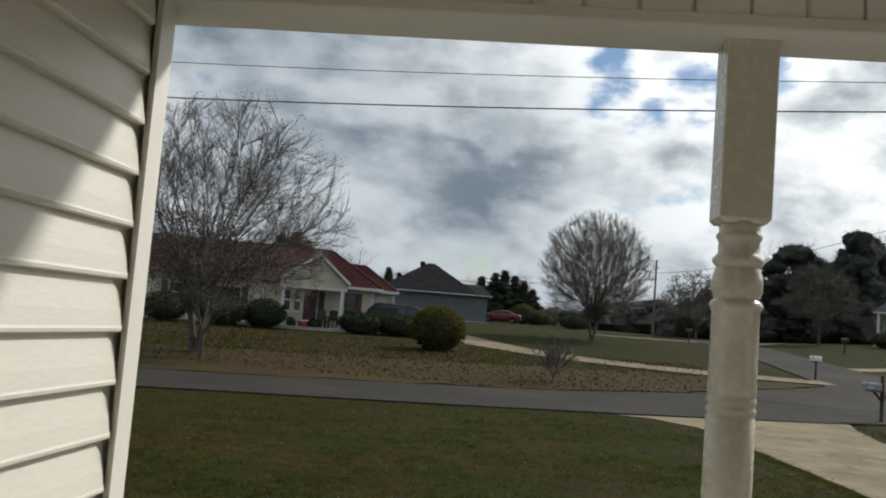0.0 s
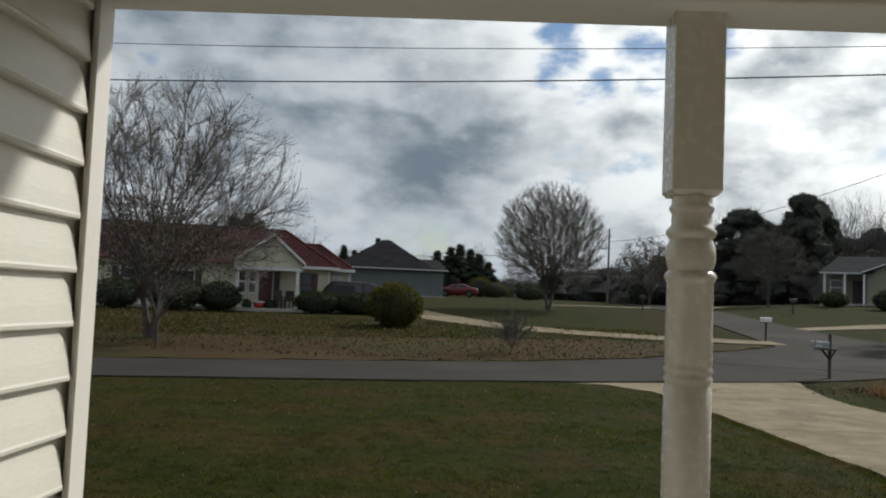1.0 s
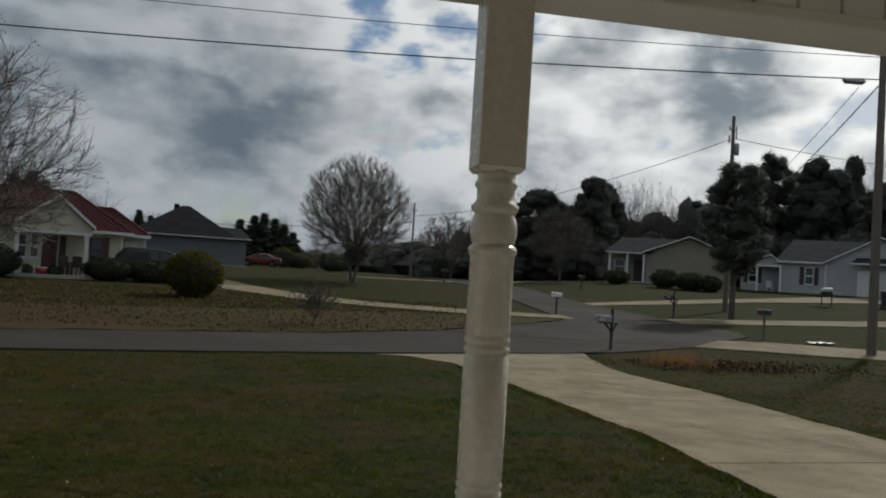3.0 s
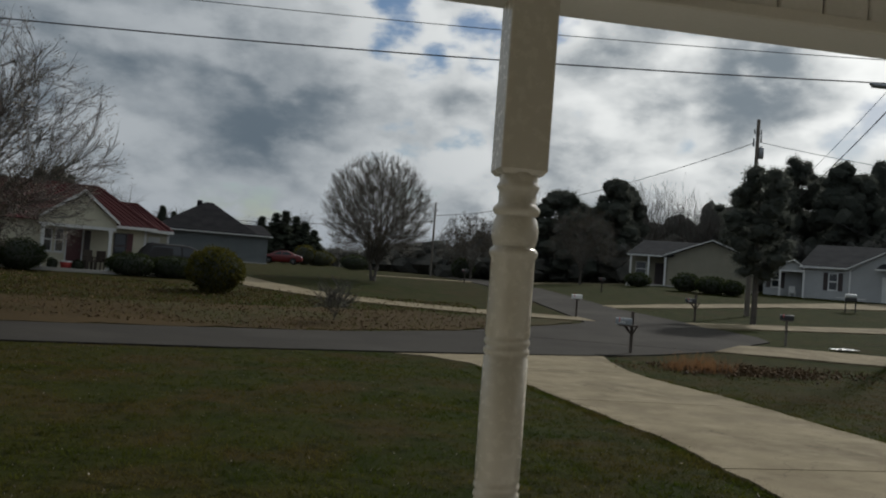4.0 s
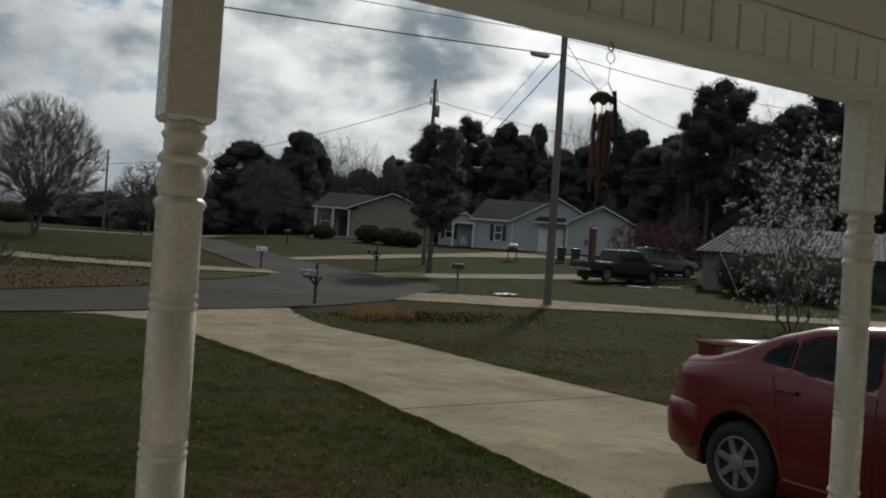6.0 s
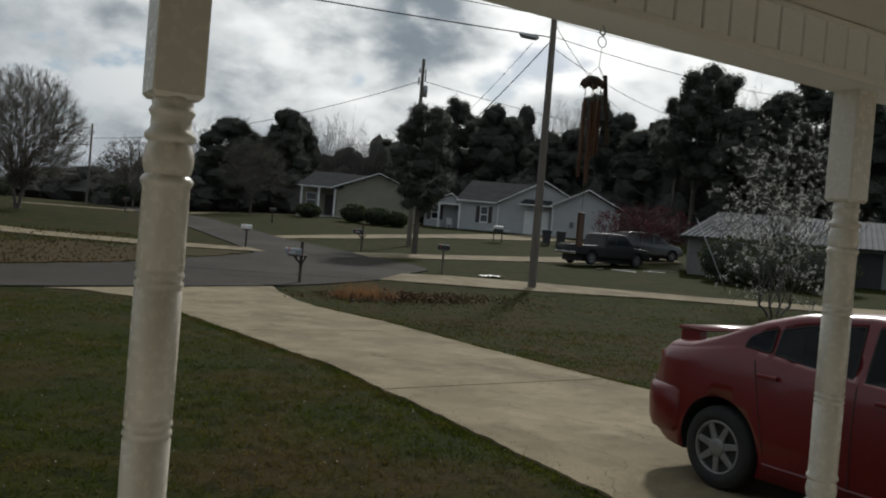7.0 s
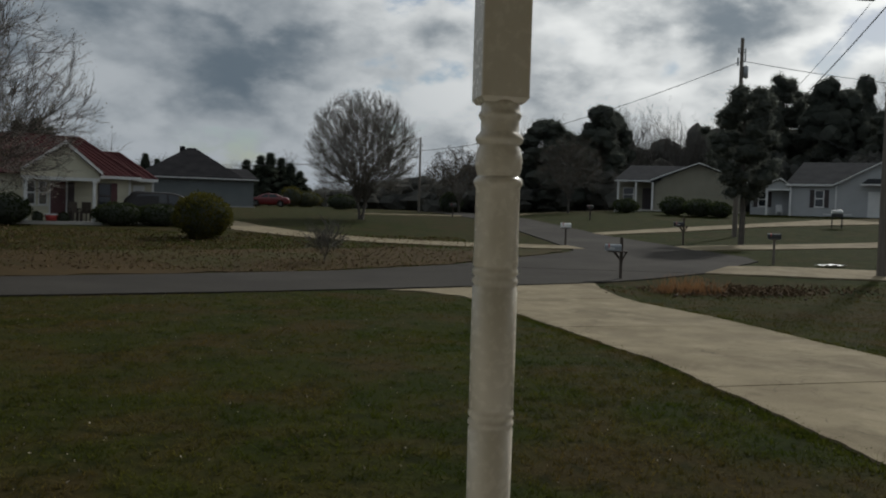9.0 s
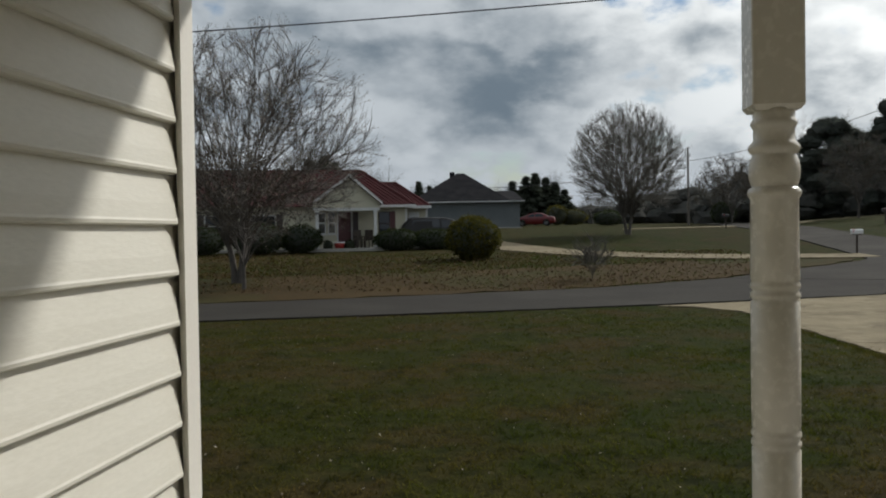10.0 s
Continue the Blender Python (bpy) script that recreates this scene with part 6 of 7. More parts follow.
for s in (-1, 1):
    for poly in DARKWIN:
        # rubber surround, then the pane a little proud of it
        cx = sum(p[0] for p in poly) / len(poly)
        cz = sum(p[1] for p in poly) / len(poly)
        for nm, k, d, mat in (("side_window", 1.02, 0.003, M_CARGLASS),):
            bm = bmesh.new()
            bm.faces.new([bm.verts.new((cx + (x - cx) * k, s * (sd(cx + (x - cx) * k, cz + (z - cz) * k) + d), cz + (z - cz) * k)) for x, z in poly])
            part(nm, bm, mat, sedan)
    for poly in DARKWIN:
        bm = bmesh.new()
        ring = [Vector((x, s * (sd(x, z) + 0.002), z)) for x, z in poly]
        for a, b in zip(ring, ring[1:] + ring[:1]):
            tube(bm, (a, b), 0.009, 6)
        part("window_seal", bm, M_TYRE, sedan)
    pieces(sedan, sd, M_CARRED, ((-0.22, 0.25, -0.22, 1.0), (-1.05, 1.09, -0.95, 0.66), (-0.95, 0.66, -0.90, 0.40), (1.0, 0.30, 1.0, 0.93), (-2.2, 0.72, -1.72, 0.66)), ((-0.90, 0.935), (0.02, 0.915)), s)
    bm = bmesh.new()
    tube(bm, [Vector((x, s * (sd(x, 0.30) + 0.006), 0.30)) for x in (-0.9, -0.3, 0.3, 0.9)], 0.012, 5)
    part("sill_strip", bm, M_CARRED, sedan)
    part("tail_lamp", boxed(-2.16, -2.0, min(s * 0.40, s * 0.645), max(s * 0.40, s * 0.645), 0.78, 0.96, bevel=0.03), M_LAMP, sedan)
    mir = part("door_mirror", boxed(0.85, 1.0, min(s * 0.86, s * 1.02), max(s * 0.86, s * 1.02), 0.98, 1.10, bevel=0.035), M_CARRED, sedan)
    leg = part("spoiler_leg", prism(bmesh.new(), [(-1.96, 1.03), (-1.75, 1.06), (-1.77, 1.17), (-1.96, 1.17)], "y", s * 0.59 - 0.04, s * 0.59 + 0.04), M_CARRED, sedan)
bm = bmesh.new()
prism(bm, [(-1.98, 1.150), (-2.00, 1.178), (-1.96, 1.192), (-1.83, 1.189), (-1.72, 1.172), (-1.72, 1.160)], "y", -0.64, 0.64)
bmesh.ops.bevel(bm, geom=[e for e in bm.edges], offset=0.008, segments=2, affect="EDGES")
part("spoiler_wing", bm, M_CARRED, sedan, smooth=True)
bm = bmesh.new()
rings = []
for k in range(33):
    # a rounded bar that wraps the tail and ends before the wheel arches
    a = math.pi * (k / 32 - 0.5)
    cx_, sy_ = max(0.0, math.cos(a)) ** 0.55, math.copysign(abs(math.sin(a)) ** 0.6, a)
    rings.append([bm.verts.new((-1.72 - (0.535 + d) * cx_, sy_ * (0.826 + d), z)) for d, z in ((-0.06, 0.34), (0.0, 0.33), (0.022, 0.40), (0.034, 0.55), (0.030, 0.655), (0.012, 0.695), (-0.06, 0.705))])
for p_, q_ in zip(rings, rings[1:]):
    for k in range(6):
        bm.faces.new((p_[k], p_[k + 1], q_[k + 1], q_[k]))
bm.faces.new(rings[0])
bm.faces.new(rings[-1][::-1])
bmesh.ops.recalc_face_normals(bm, faces=bm.faces)
part("rear_bumper", bm, M_CARRED, sedan, smooth=True)
part("number_plate", boxed(-2.215, -2.18, -0.26, 0.26, 0.78, 0.92), M_WHITE, sedan)
bm = bmesh.new()
bm.faces.new([bm.verts.new(p) for p in ((-1.58, -0.48, 1.150), (-1.58, 0.48, 1.150), (-0.98, 0.42, 1.394), (-0.98, -0.42, 1.394))])
part("rear_window", bm, M_GLASS, sedan)
bm = bmesh.new()
bm.faces.new([bm.verts.new(p) for p in ((0.62, -0.5, 1.395), (0.62, 0.5, 1.395), (1.22, 0.62, 1.108), (1.22, -0.62, 1.108))])
part("windscreen", bm, M_GLASS, sedan)


for sx, sy in ((-0.95, -0.36), (-0.95, 0.36), (0.05, -0.36), (0.05, 0.36)):
    part("headrest", boxed(sx - 0.06, sx + 0.06, sy - 0.14, sy + 0.14, 1.06, 1.28, bevel=0.05), M_SEAT, sedan)


def pickup(x, y, turn, label, paint):
    c, sd = car("pickup_truck", pose(x, y, gz(x, y) + 0.05, 0, 0, turn), label, paint, 5.6, 1.9,
        [(-2.8, 1.02), (-2.7, 1.08), (-0.75, 1.08), (-0.74, 1.10), (-0.70, 1.70), (-0.58, 1.80), (0.80, 1.80), (1.00, 1.70), (1.50, 1.16), (1.62, 1.12), (2.6, 1.04), (2.75, 0.85), (2.8, 0.7)],
        [(-2.8, 1.0), (1.4, 1.04), (2.8, 0.8)], [(-2.8, 0.55), (-1, 0.42), (1, 0.42), (2.8, 0.42)], (-1.75, 1.75),
        [[(-0.58, 1.16), (-0.55, 1.68), (0.0, 1.70), (0.0, 1.16)], [(0.10, 1.16), (0.10, 1.70), (0.80, 1.67), (1.22, 1.18)]], lean=0.12, wheel_r=0.37, round_end=0.06, fine=56)
    part("rear_bumper", boxed(-2.95, -2.78, -0.8, 0.8, 0.5, 0.68, bevel=0.03), M_CHROME, c)
    part("front_bumper", boxed(2.76, 2.92, -0.85, 0.85, 0.45, 0.65, bevel=0.04), M_CHROME, c)
    part("bed_liner", boxed(-2.6, -0.85, -0.75, 0.75, 1.06, 1.105), M_DARK, c)
    bm = bmesh.new()
    tube(bm, [Vector((xx, s, 1.82)) for s in (-0.55,) for xx in (-0.35, 0.7)], 0.02, 5)
    part("roof_rail", bm, M_CHROME, c)
    return c


pickup(33.63, 37.1, 2, "dark weathered pickup truck parked across the drive", M_CARDARK)
suv = car("parked_suv", pose(40.2, 40.4, gz(40.2, 40.4) + 0.05, 0, 0, -8), "grey parked vehicle behind the dark pickup", M_CARGREY, 4.7, 1.8,
    [(-2.35, 0.9), (-2.3, 1.15), (-2.0, 1.68), (-1.6, 1.75), (0.3, 1.74), (0.7, 1.62), (1.2, 1.1), (2.1, 0.98), (2.3, 0.8), (2.35, 0.7)], [(-2.35, 1.0), (2.35, 0.85)],
    [(-2.35, 0.5), (-1.5, 0.35), (1.5, 0.35), (2.35, 0.45)], (-1.4, 1.4), [[(-1.95, 1.1), (-1.8, 1.58), (-1.0, 1.63), (-1.0, 1.1)], [(-0.9, 1.1), (-0.9, 1.63), (-0.05, 1.63), (-0.05, 1.08)], [(0.05, 1.08), (0.05, 1.62), (0.5, 1.55), (0.9, 1.08)]], lean=0.3, wheel_r=0.35, fine=48)
d1 = car("dark_suv", pose(-6.3, 50.0, gz(-6.3, 50.0) + 0.03, 0, 0, 22), "dark vehicle parked behind the hedge of the red-roofed house", M_CARDARK, 4.6, 1.8,
    [(-2.3, 0.9), (-2.25, 1.15), (-1.8, 1.62), (-1.4, 1.68), (0.3, 1.66), (0.8, 1.5), (1.2, 1.1), (2.1, 0.98), (2.25, 0.8), (2.3, 0.7)], [(-2.3, 1.0), (2.3, 0.85)],
    [(-2.3, 0.5), (-1.5, 0.35), (1.5, 0.35), (2.3, 0.45)], (-1.4, 1.4), [[(-1.8, 1.1), (-1.6, 1.52), (-0.1, 1.57), (-0.1, 1.08)], [(0.0, 1.08), (0.0, 1.56), (0.5, 1.48), (0.95, 1.06)]], lean=0.3, wheel_r=0.34, fine=40)
rx, ry, rz = spot(-0.75, 95)
d2 = car("far_red_car", pose(rx, ry, rz + 0.02, 0, 0, 175), "dark red car parked beside the grey house", M_CARRED, 4.4, 1.72,
    [(-2.2, 0.7), (-2.1, 0.98), (-1.5, 1.08), (-0.8, 1.38), (0.1, 1.42), (0.6, 1.3), (1.2, 1.0), (2.0, 0.86), (2.2, 0.65)], [(-2.2, 0.95), (2.2, 0.78)],
    [(-2.2, 0.4), (-1.5, 0.22), (1.5, 0.22), (2.2, 0.35)], (-1.3, 1.3), [[(-1.1, 1.02), (-0.75, 1.3), (-0.1, 1.34), (-0.1, 0.98)], [(0.0, 0.98), (0.0, 1.34), (0.35, 1.28), (0.85, 0.98)]], lean=0.4, fine=40)

# ---- wind chime below the beam ----
M_BAMBOO = surf("orange_brown_bamboo", (0.050, 0.022, 0.013), (0.095, 0.040, 0.022), 6, 0.6, 0.1, 60, stretch=(3, 3, 0.5))
M_COIR = surf("dark_coconut_shell", (0.030, 0.020, 0.013), (0.06, 0.042, 0.028), 8, 0.8, 0.5, 60)
M_CORD = surf("pale_cord", (0.16, 0.14, 0.11), (0.24, 0.21, 0.17), 8, 0.9, 0.0, 60)
CX = 2.045 * math.tan(radians(41.2))
CY = 2.045
chime = thing("wind_chime", pose(CX, CY, BEAM_Z), "bamboo wind chime hanging from a hook below the beam", "wind chime")


bm = bmesh.new()
tube(bm, [(0, 0, 0.02), (0, 0, -0.004), (0.010, 0, -0.018), (0.004, 0, -0.030), (-0.010, 0, -0.026), (-0.012, 0, -0.014)], 0.0028, 6)
part("screw_hook", bm, M_STEEL, chime)
bm = bmesh.new()
tube(bm, [(0.0165 * math.cos(a * math.pi / 10), 0, -0.034 - 0.0165 + 0.0165 * math.sin(a * math.pi / 10)) for a in range(21)], 0.0014, 5)
part("ring", bm, M_STEEL, chime)
TOPZ = -0.156
for dx, dz in ((-0.045, TOPZ), (0.015, TOPZ), (0.022, TOPZ + 0.005)):
    bm = bmesh.new()
    tube(bm, [(0, 0, -0.066), (-0.004, 0, -0.128), (dx, 0, dz - 0.005)], 0.0009, 4)
    part("cord", bm, M_CORD, chime)
bm = bmesh.new()
prof = [(0.002, TOPZ - 0.002), (0.018, TOPZ - 0.006), (0.032, TOPZ - 0.017), (0.038, TOPZ - 0.032), (0.0365, TOPZ - 0.036), (0.030, TOPZ - 0.022), (0.012, TOPZ - 0.012)]
lathe(bm, prof, 28, cx=-0.026)
for v in bm.verts:
    if v.co.z < TOPZ - 0.028:
        v.co.z += 0.006 * math.sin(7 * math.atan2(v.co.y, v.co.x + 0.026))
part("shell_cap", bm, M_COIR, chime, "dark scalloped half coconut shell")
part("cap_arm", boxed(0.006, 0.030, -0.005, 0.005, TOPZ - 0.024, TOPZ - 0.014, bevel=0.002), M_COIR, chime)


def bamboo(name, x, y, z0, z1, r, tilt=0.0, mat=None):
    bm = bmesh.new()
    h = z0 - z1
    prof = [(r * 0.9, -h), (r, -h + 0.002), (r * 0.97, -h * 0.66), (r * 1.10, -h * 0.65), (r * 0.97, -h * 0.64), (r * 0.97, -h * 0.32), (r * 1.10, -h * 0.31), (r * 0.97, -h * 0.30), (r, -0.002), (r * 0.85, 0.0)]
    lathe(bm, prof, 14)
    o = part(name, bm, mat or M_BAMBOO, chime, smooth=True)
    o.matrix_basis = pose(x, y, z0, 0, tilt, 0)
    return o


bamboo("long_tube", 0.024, 0.0, TOPZ + 0.006, TOPZ - 0.21, 0.007, -8, M_COIR)
for i, (dx, dy, ln) in enumerate(((-0.048, 0.0, 0.19), (-0.037, 0.018, 0.23), (-0.022, -0.02, 0.18), (-0.010, 0.016, 0.22), (0.0, -0.012, 0.17), (-0.030, -0.012, 0.25))):
    zt = TOPZ - 0.075 - 0.01 * (i % 2)
    bamboo("chime_tube", dx, dy, zt, zt - ln, 0.0058)
    bm = bmesh.new()
    tube(bm, [(dx, dy, TOPZ - 0.025), (dx, dy, zt + 0.001)], 0.0008, 4)
    part("cord", bm, M_CORD, chime)
bm = bmesh.new()
tube(bm, [(-0.024, 0, TOPZ - 0.02), (-0.024, 0, TOPZ - 0.425)], 0.0008, 4)
part("cord", bm, M_CORD, chime)
sail = part("wind_sail", boxed(-0.023, 0.023, -0.004, 0.004, -0.105, 0.0, bevel=0.003), M_BAMBOO, chime, "orange-brown bamboo wind sail")
sail.matrix_basis = pose(-0.024, 0, TOPZ - 0.425, 0, 0, 28)

# ---- things before the houses ----
gx, gy, gzz = spot(35.2, 62.5)
grill = thing("barbecue_grill", pose(gx, gy, gzz, 0, 0, -30), "black barbecue grill with a pale lid and side shelves", "grill")
part("firebox", boxed(-0.35, 0.35, -0.25, 0.25, 0.7, 0.95, bevel=0.04), M_BLACK, grill)
part("lid", boxed(-0.35, 0.35, -0.25, 0.25, 0.95, 1.2, bevel=0.09), M_WHITE, grill)
for sx in (-0.6, 0.6):
    part("side_shelf", boxed(sx - 0.25, sx + 0.25, -0.2, 0.2, 0.88, 0.93), M_WHITE, grill)
for sx in (-0.3, 0.3):
    for sy in (-0.2, 0.2):
        part("leg", boxed(sx - 0.02, sx + 0.02, sy - 0.02, sy + 0.02, 0.0, 0.7), M_BLACK, grill)
bx, by, bz = spot(38.4, 64.0)
for dx in (0.0, 0.9):
    bin_ = thing("wheeled_bin", pose(bx + dx, by - dx * 0.6, bz, 0, 0, -30), "dark wheeled rubbish bin against the blue-white house", "bin", "rubbish bins")
    bm = bmesh.new()
    prism(bm, [(-0.24, 0.05), (0.24, 0.05), (0.32, 1.0), (-0.32, 1.0)], "y", -0.28, 0.28)
    part("body", bm, M_BLACK, bin_)
    part("lid", boxed(-0.35, 0.35, -0.33, 0.31, 1.0, 1.07, bevel=0.02), M_BLACK, bin_)
    for s in (-0.25, 0.25):
        w = part("wheel", lathe(bmesh.new(), [(0.1, -0.03), (0.1, 0.03)], 14), M_TYRE, bin_)
        w.matrix_basis = pose(s, 0.28, 0.1, 0, 90, 0)


def local(host, x, y, z=0.14, turn=0):
    return host.matrix_world @ pose(x, y, z, 0, 0, turn)


def porch_chair(host, x, y, turn, mat, label):
    c = thing("porch_chair", local(host, x, y, 0.14, turn), label, "chair")
    part("seat", boxed(-0.25, 0.25, -0.25, 0.25, 0.40, 0.45, bevel=0.01), mat, c)
    part("backrest", boxed(-0.25, 0.25, 0.22, 0.27, 0.45, 1.0, bevel=0.01), mat, c)
    for sx in (-0.22, 0.22):
        part("armrest", boxed(sx - 0.03, sx + 0.03, -0.25, 0.25, 0.62, 0.66), mat, c)
        for sy in (-0.22, 0.22):
            part("leg", boxed(sx - 0.025, sx + 0.025, sy - 0.025, sy + 0.025, 0.0, 0.62 if sy < 0 else 0.40), mat, c)
    return c


bpy.context.view_layer.update()
porch_chair(red, 0.75, 0.5, 20, M_DKWOOD, "dark wooden porch chair beside the maroon door")
porch_chair(red, 1.25, 0.9, -30, M_DKWOOD, "dark wooden porch chair near the column")
porch_chair(bh, -5.6, 0.5, 10, M_WHITE, "white plastic porch chair before the blue-white house")
pot = thing("flower_tub", local(red, -0.35, 0.1), "red tub with a white rim on the porch edge", "tub")
part("tub", lathe(bmesh.new(), [(0.24, 0.0), (0.31, 0.30), (0.29, 0.31), (0.24, 0.28)], 20), M_RED, pot, smooth=True)
part("rim", lathe(bmesh.new(), [(0.315, 0.29), (0.325, 0.31), (0.325, 0.35), (0.315, 0.36)], 20), M_WHITE, pot)
for i, (px, pw) in enumerate(((-1.0, 0.5), (0.2, 0.55))):
    p = local(red, px, 0.0).translation
    shrub("potted_plant", p.x, p.y, pw, pw, 0.6, M_SHRUB, "dark green plant on the porch edge", 120 + i, 0, 0.04, 260)

# low shed with a pale ribbed roof behind the blossoming tree
M_SHEDWALL = surf("faded_shed_paint", (0.17, 0.168, 0.155), (0.24, 0.236, 0.22), 1.0, 0.85, 0.2, 14, stretch=(1, 1, 0.3))
M_TIN = surf("pale_tin_roof", (0.105, 0.108, 0.112), (0.175, 0.178, 0.182), 0.8, 0.75, 0.1, 12, spec=0.2)
sx, sy, sz = spot(53.5, 50)
shed = thing("tin_roof_shed", pose(sx, sy, sz - 0.1, 0, 0, -46), "low weathered shed with a pale ribbed tin roof", "shed")
part("wall", boxed(-5.2, 6.0, 0.0, 5.0, -0.4, 2.3), M_SHEDWALL, shed)
# solid dark panels on the uncut wall; shade below the roof painted as bays
dr = part("door", boxed(-3.0, 0.4, -0.06, 0.0, 0.0, 2.0), M_DARK, shed, "flat dark panel painted as a shaded open bay")
part("door", boxed(2.0, 4.6, -0.06, 0.0, 0.0, 2.0), M_DARK, shed, "flat dark panel painted as a shaded open bay")
roof_plane(shed, (-5.7, -0.7, 2.15), (6.5, -0.7, 2.15), (6.5, 2.5, 3.7), (-3.6, 2.5, 3.7), M_TIN, 0.05, 40)
roof_plane(shed, (-5.7, 5.6, 2.15), (6.5, 5.6, 2.15), (6.5, 2.5, 3.7), (-3.6, 2.5, 3.7), M_TIN, 0.05, 0)
roof_plane(shed, (-5.7, -0.7, 2.15), (-5.7, 5.6, 2.15), (-3.6, 2.6, 3.7), (-3.6, 2.5, 3.7), M_TIN, 0.05, 12)

# loose things on the neighbour's grass
x, y = 29.6, 24.8
stake = thing("leaning_pole", at(x, y, 0), "thin pale pole leaning beside the blossoming tree", "pole")
part("shaft", tube(bmesh.new(), ((0.0, 0.0, -0.1), (-0.48, 0.55, 1.5), (-0.97, 1.12, 3.0)), (0.022, 0.021, 0.020), 8), M_STEEL, stake, smooth=True)
part("cap", tube(bmesh.new(), ((-0.965, 1.115, 2.97), (-0.985, 1.135, 3.06)), (0.028, 0.022), 8), M_STEEL, stake)
for k, (x, y, turn, ln, w) in enumerate(((32.2, 33.9, 80, 2.2, 0.15), (31.2, 34.6, 35, 1.6, 0.12), (34.2, 33.6, 10, 1.9, 0.14), (35.6, 34.4, 160, 1.5, 0.2))):
    b_ = thing("loose_board", at(x, y, turn, 0.02), "weathered pale board lying on the grass", "board", "boards on the grass")
    part("plank", boxed(-ln / 2, ln / 2, -w / 2, w / 2, 0.0, 0.045, bevel=0.006), M_POLE if k % 2 else M_TRIM, b_)
paper = thing("crumpled_sheet", at(20.3, 29.0, 12), "crumpled white sheet lying at the drive's edge", "litter")
bm = bmesh.new()
bmesh.ops.create_grid(bm, x_segments=16, y_segments=8, size=0.5)
for v in bm.verts:
    v.co = Vector((v.co.x * 1.1, v.co.y * 0.5, 0.06 + 0.05 * noise.noise(v.co * 5.0) + 0.02 * noise.noise(v.co * 14.0)))
g_ = bmesh.ops.extrude_face_region(bm, geom=bm.faces[:])
for v in g_["geom"]:
    if isinstance(v, bmesh.types.BMVert):
        v.co.z += 0.006
bmesh.ops.recalc_face_normals(bm, faces=bm.faces)
part("sheet", bm, M_WHITE, paper)

# far pale houses up the side street
for i, (az, r, w, lab) in enumerate(((12.6, 118, 9, "far pale house at the end of the side street"), (15.0, 122, 9, "far pale house among the trees"), (19.6, 112, 10, "far bluish house behind the tan one"))):
    x, y, z = spot(az, r)
    fh = thing("far_house", pose(x, y, z, 0, 0, -az), lab, "house", "far houses")
    lap_wall(fh, -w / 2, w / 2, 0, -0.6, 2.5, M_BSIDE, 0.4)
    part("wall", boxed(-w / 2, w / 2, 0.16, 7, -0.6, 2.48), M_BSIDE, fh)
    roof_plane(fh, (-w / 2 - 0.4, -0.5, 2.45), (w / 2 + 0.4, -0.5, 2.45), (w / 2 - 1, 3.5, 4.0), (-w / 2 + 1, 3.5, 4.0), M_GSHINGLE)
    for wx in (-2.5, 0.2, 2.8):
        window(fh, wx, 0, 0.8, 1.1, 1.3)

# ---- litter, stones and grass ----
g = np.random.default_rng(5)


def tufts(name, n, box_, hmin, hmax, mat, label, cat, keep, width=0.010, lean=0.5, bunch=3):
    """Three-cornered blades in small bunches, wherever keep(x, y) allows."""
    xy = []
    while len(xy) < n:
        a, b = g.uniform(box_[0], box_[1]), g.uniform(box_[2], box_[3])
        if keep(a, b):
            xy.append((a, b, gz(a, b) - 0.012))
    c = np.repeat(np.array(xy), bunch, axis=0)
    m = len(c)
    c[:, :2] += g.normal(0, 0.035, (m, 2))
    th, h, w = g.uniform(0, 6.283, m), g.uniform(hmin, hmax, m), width * g.uniform(0.7, 1.4, m)
    side = np.stack([np.cos(th) * w, np.sin(th) * w, 0 * w], 1)
    tip = np.concatenate([g.normal(0, lean, (m, 2)) * h[:, None], h[:, None]], 1)
    V = np.stack([c - side, c + side, c + tip], 1).reshape(-1, 3)
    return tagged(raw(name, V.tolist(), np.arange(3 * m).reshape(m, 3).tolist(), mat), label, cat, kind="stuff")


def on_lawn(x, y):
    r = math.hypot(x, y)
    if y < 2.6 or r < 5:
        return False
    if left_x(y) - 0.03 < x < right_x(y) + 0.03 and y < 22.5:
        return False
    edge = float(np.interp(x, (-30, -6.76, 1.1, 9.35, 14.2), (11.2, 19.66, 22.3, 24.85, 27.1)))
    if y > edge - 0.1:
        return False
    if 2.4 < x < 9.2 and y > 21 - (x - 5) * 0.0 + (0.8 if x < 4.4 else 0):
        return False
    return g.random() < min(1.0, (9.0 / r) ** 1.3) * (0.55 + 0.9 * max(0.0, 0.5 + noise.noise((x * 0.35, y * 0.35, 3))))


tufts("lawn_grass", 42000, (-14, 26, 2.6, 24), 0.02, 0.055, M_BLADE, "short patchy lawn grass, half green and half straw", "grass", on_lawn, 0.007, 0.8, 4)


def by_drive(x, y):
    return 4.0 < y < 20.5 and (abs(x - left_x(y) + 0.03 + 0.12 * noise.noise((y * 2.2, 0, 4))) < 0.17 or abs(x - right_x(y) - 0.03 - 0.14 * noise.noise((y * 1.7, 3, 4))) < 0.18)


tufts("verge_grass", 5200, (4.0, 9.6, 4, 20.5), 0.015, 0.05, M_BLADE, "ragged grass fringe along the driveway edge", "grass", by_drive)
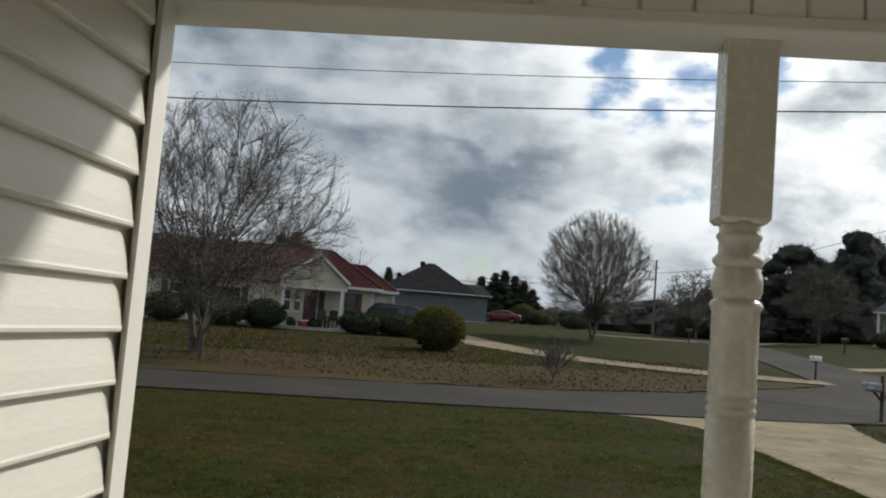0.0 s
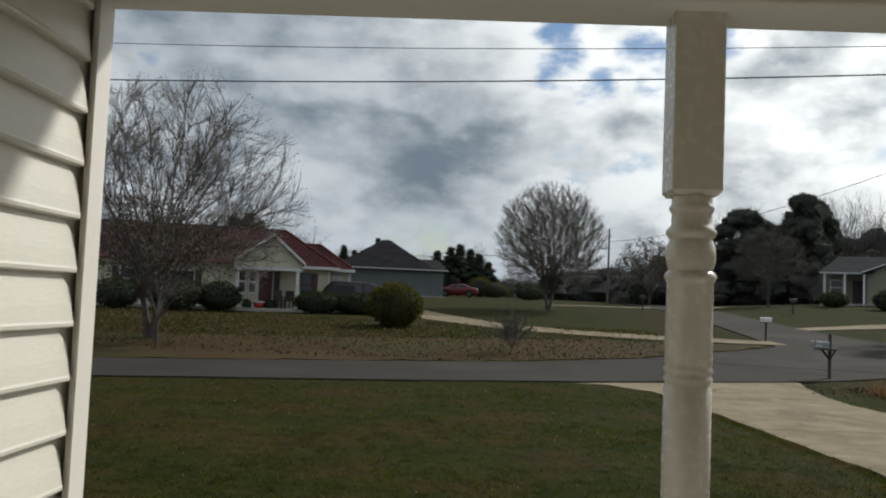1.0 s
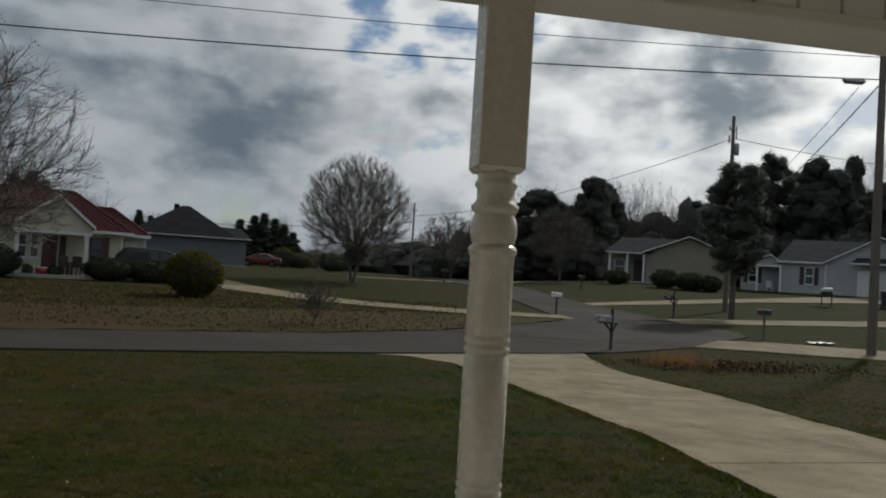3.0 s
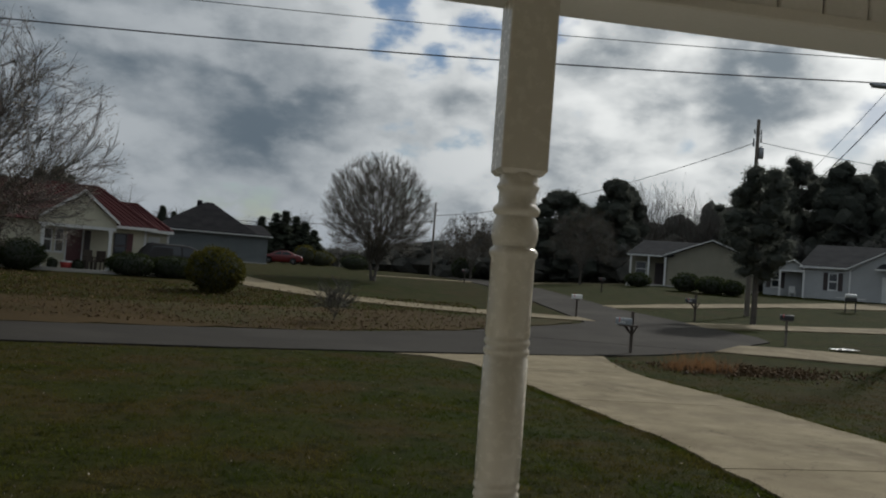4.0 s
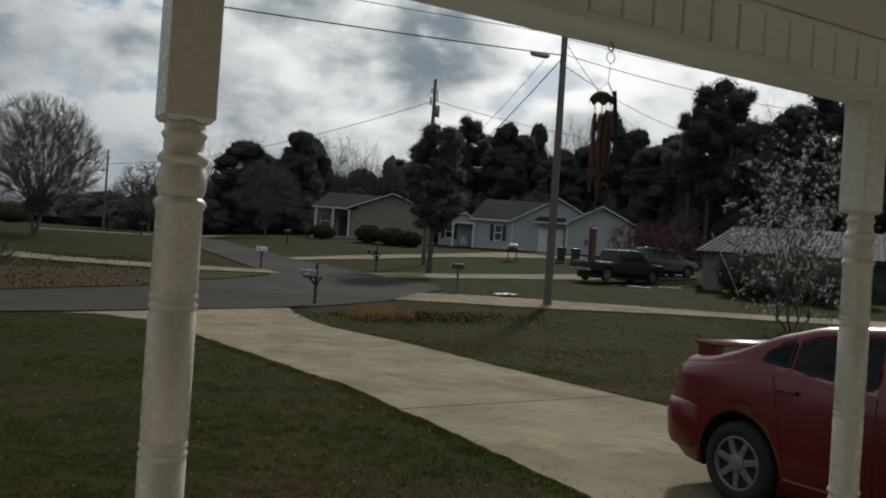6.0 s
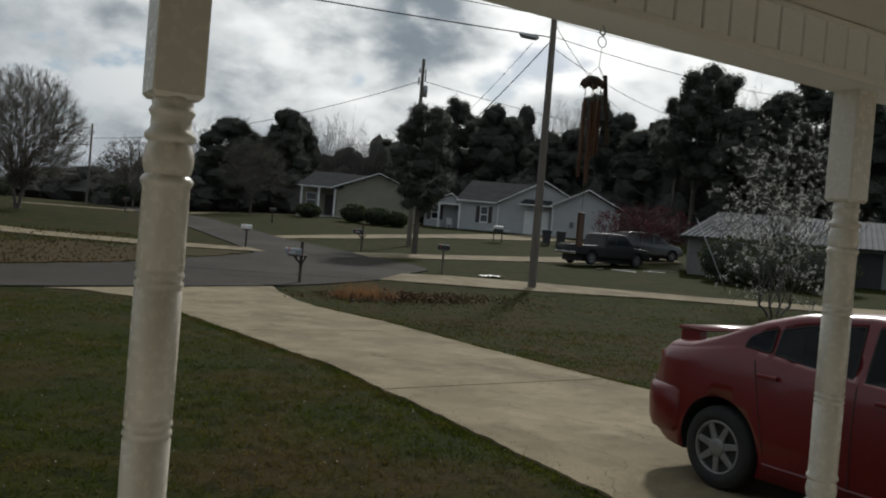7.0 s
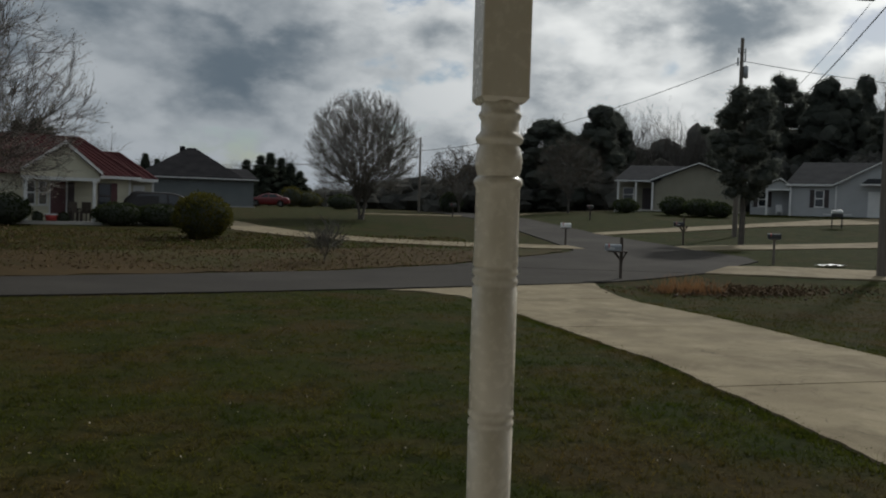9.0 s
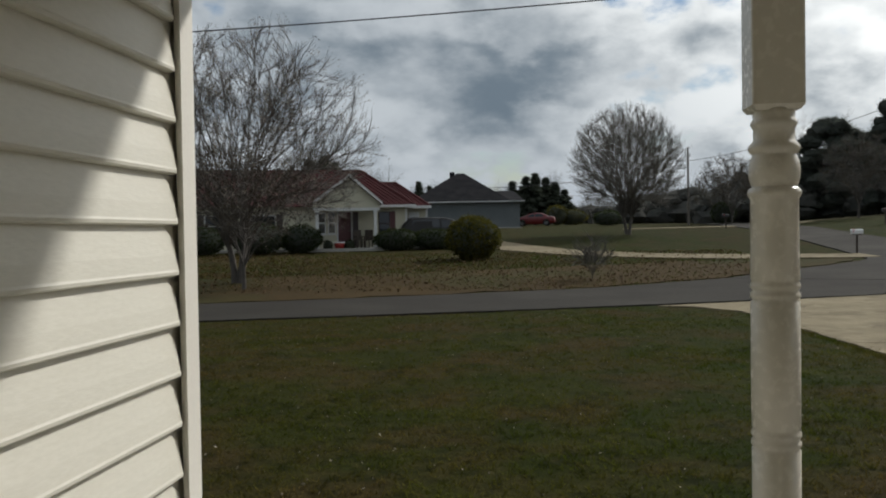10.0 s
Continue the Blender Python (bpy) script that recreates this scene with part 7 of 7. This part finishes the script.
tufts("dry_grass_clump", 150, (9.8, 12.6, 21.2, 23.2), 0.2, 0.6, M_STRAW, "clump of orange dry grass by the ditch", "grass", lambda x, y: ((x - 11.2) / 1.1) ** 2 + ((y - 22.3) / 0.7) ** 2 < g.uniform(0.3, 1), 0.008, 0.25)


def far_lawn(x, y):
    r = math.hypot(x, y)
    if y < float(np.interp(x, (-20, -8.2, 1.35, 6.2, 12.4), (18.5, 23.7, 27.6, 29.9, 35.2))) + 0.25:
        return False
    return 27 < r < 60 and g.random() < (30 / r) ** 1.5 * (0.4 + max(0.0, 0.6 + noise.noise((x * 0.2, y * 0.2, 9))))


tufts("bank_grass", 9000, (-18, 9, 27, 44), 0.04, 0.10, M_BLADE, "dry brown grass on the bank across the road", "grass", far_lawn, 0.02, 0.5, 2)

M_LITTER = surf("pale_fallen_leaves", (0.13, 0.105, 0.07), (0.27, 0.235, 0.175), 3, 0.8, 0.0, 30)
n = 2200
c = []
while len(c) < n:
    x, y = g.uniform(-12, 20), g.uniform(4, 23)
    if on_lawn(x, y):
        c.append((x, y, gz(x, y) + 0.02))
V, F = leaf_quads(g, c, 1, 0.01, 0.013)
tagged(raw("fallen_leaves", V, F, M_LITTER), "small pale fallen leaves scattered on the lawn", "leaves", kind="stuff")
M_STONE = surf("ditch_stones", (0.036, 0.024, 0.015), (0.085, 0.058, 0.038), 3, 0.9, 0.2, 20, rnd=0.5)
V, F = [], []
for _ in range(110):
    x, y = g.normal(13.0, 1.2), g.normal(22.5, 0.55)
    r = g.uniform(0.02, 0.075)
    k = len(V)
    z = gz(x, y) + r * 0.3
    for d in ((1, 0, 0), (0, 1, 0), (-1, 0, 0), (0, -1, 0), (0.1, 0.1, 0.8), (0, 0, -0.8)):
        V.append((x + d[0] * r * g.uniform(0.7, 1.3), y + d[1] * r * g.uniform(0.7, 1.3), z + d[2] * r * g.uniform(0.6, 1.2)))
    F += [(k, k + 1, k + 4), (k + 1, k + 2, k + 4), (k + 2, k + 3, k + 4), (k + 3, k, k + 4), (k + 1, k, k + 5), (k + 2, k + 1, k + 5), (k + 3, k + 2, k + 5), (k, k + 3, k + 5)]
tagged(raw("ditch_stones", V, F, M_STONE), "dark stones and leaf litter in the roadside ditch", "stones", kind="stuff")


M_LEAFMOULD = surf("brown_leaf_mould", (0.070, 0.045, 0.024), (0.150, 0.102, 0.060), 1.5, 0.9, 0.0, 20, spec=0.1)
c = []
while len(c) < 5000:
    x, y = g.uniform(-18, 9), g.uniform(26, 44)
    if far_lawn(x, y):
        c.append((x, y, gz(x, y) + 0.03))
V, F = leaf_quads(g, [(x, y, gz(x, y) + 0.03) for x, y in zip(g.normal(13.2, 1.5, 900), g.normal(22.5, 0.6, 900))], 3, 0.05, 0.05)
tagged(raw("ditch_leaf_litter", V, F, M_LEAFMOULD), "brown leaves and dead stalks in the roadside ditch", "leaves", kind="stuff")
V, F = leaf_quads(g, c, 2, 0.03, 0.045)
tagged(raw("bank_leaf_litter", V, F, M_LEAFMOULD), "brown leaf litter strewn over the roadside bank", "leaves", kind="stuff")
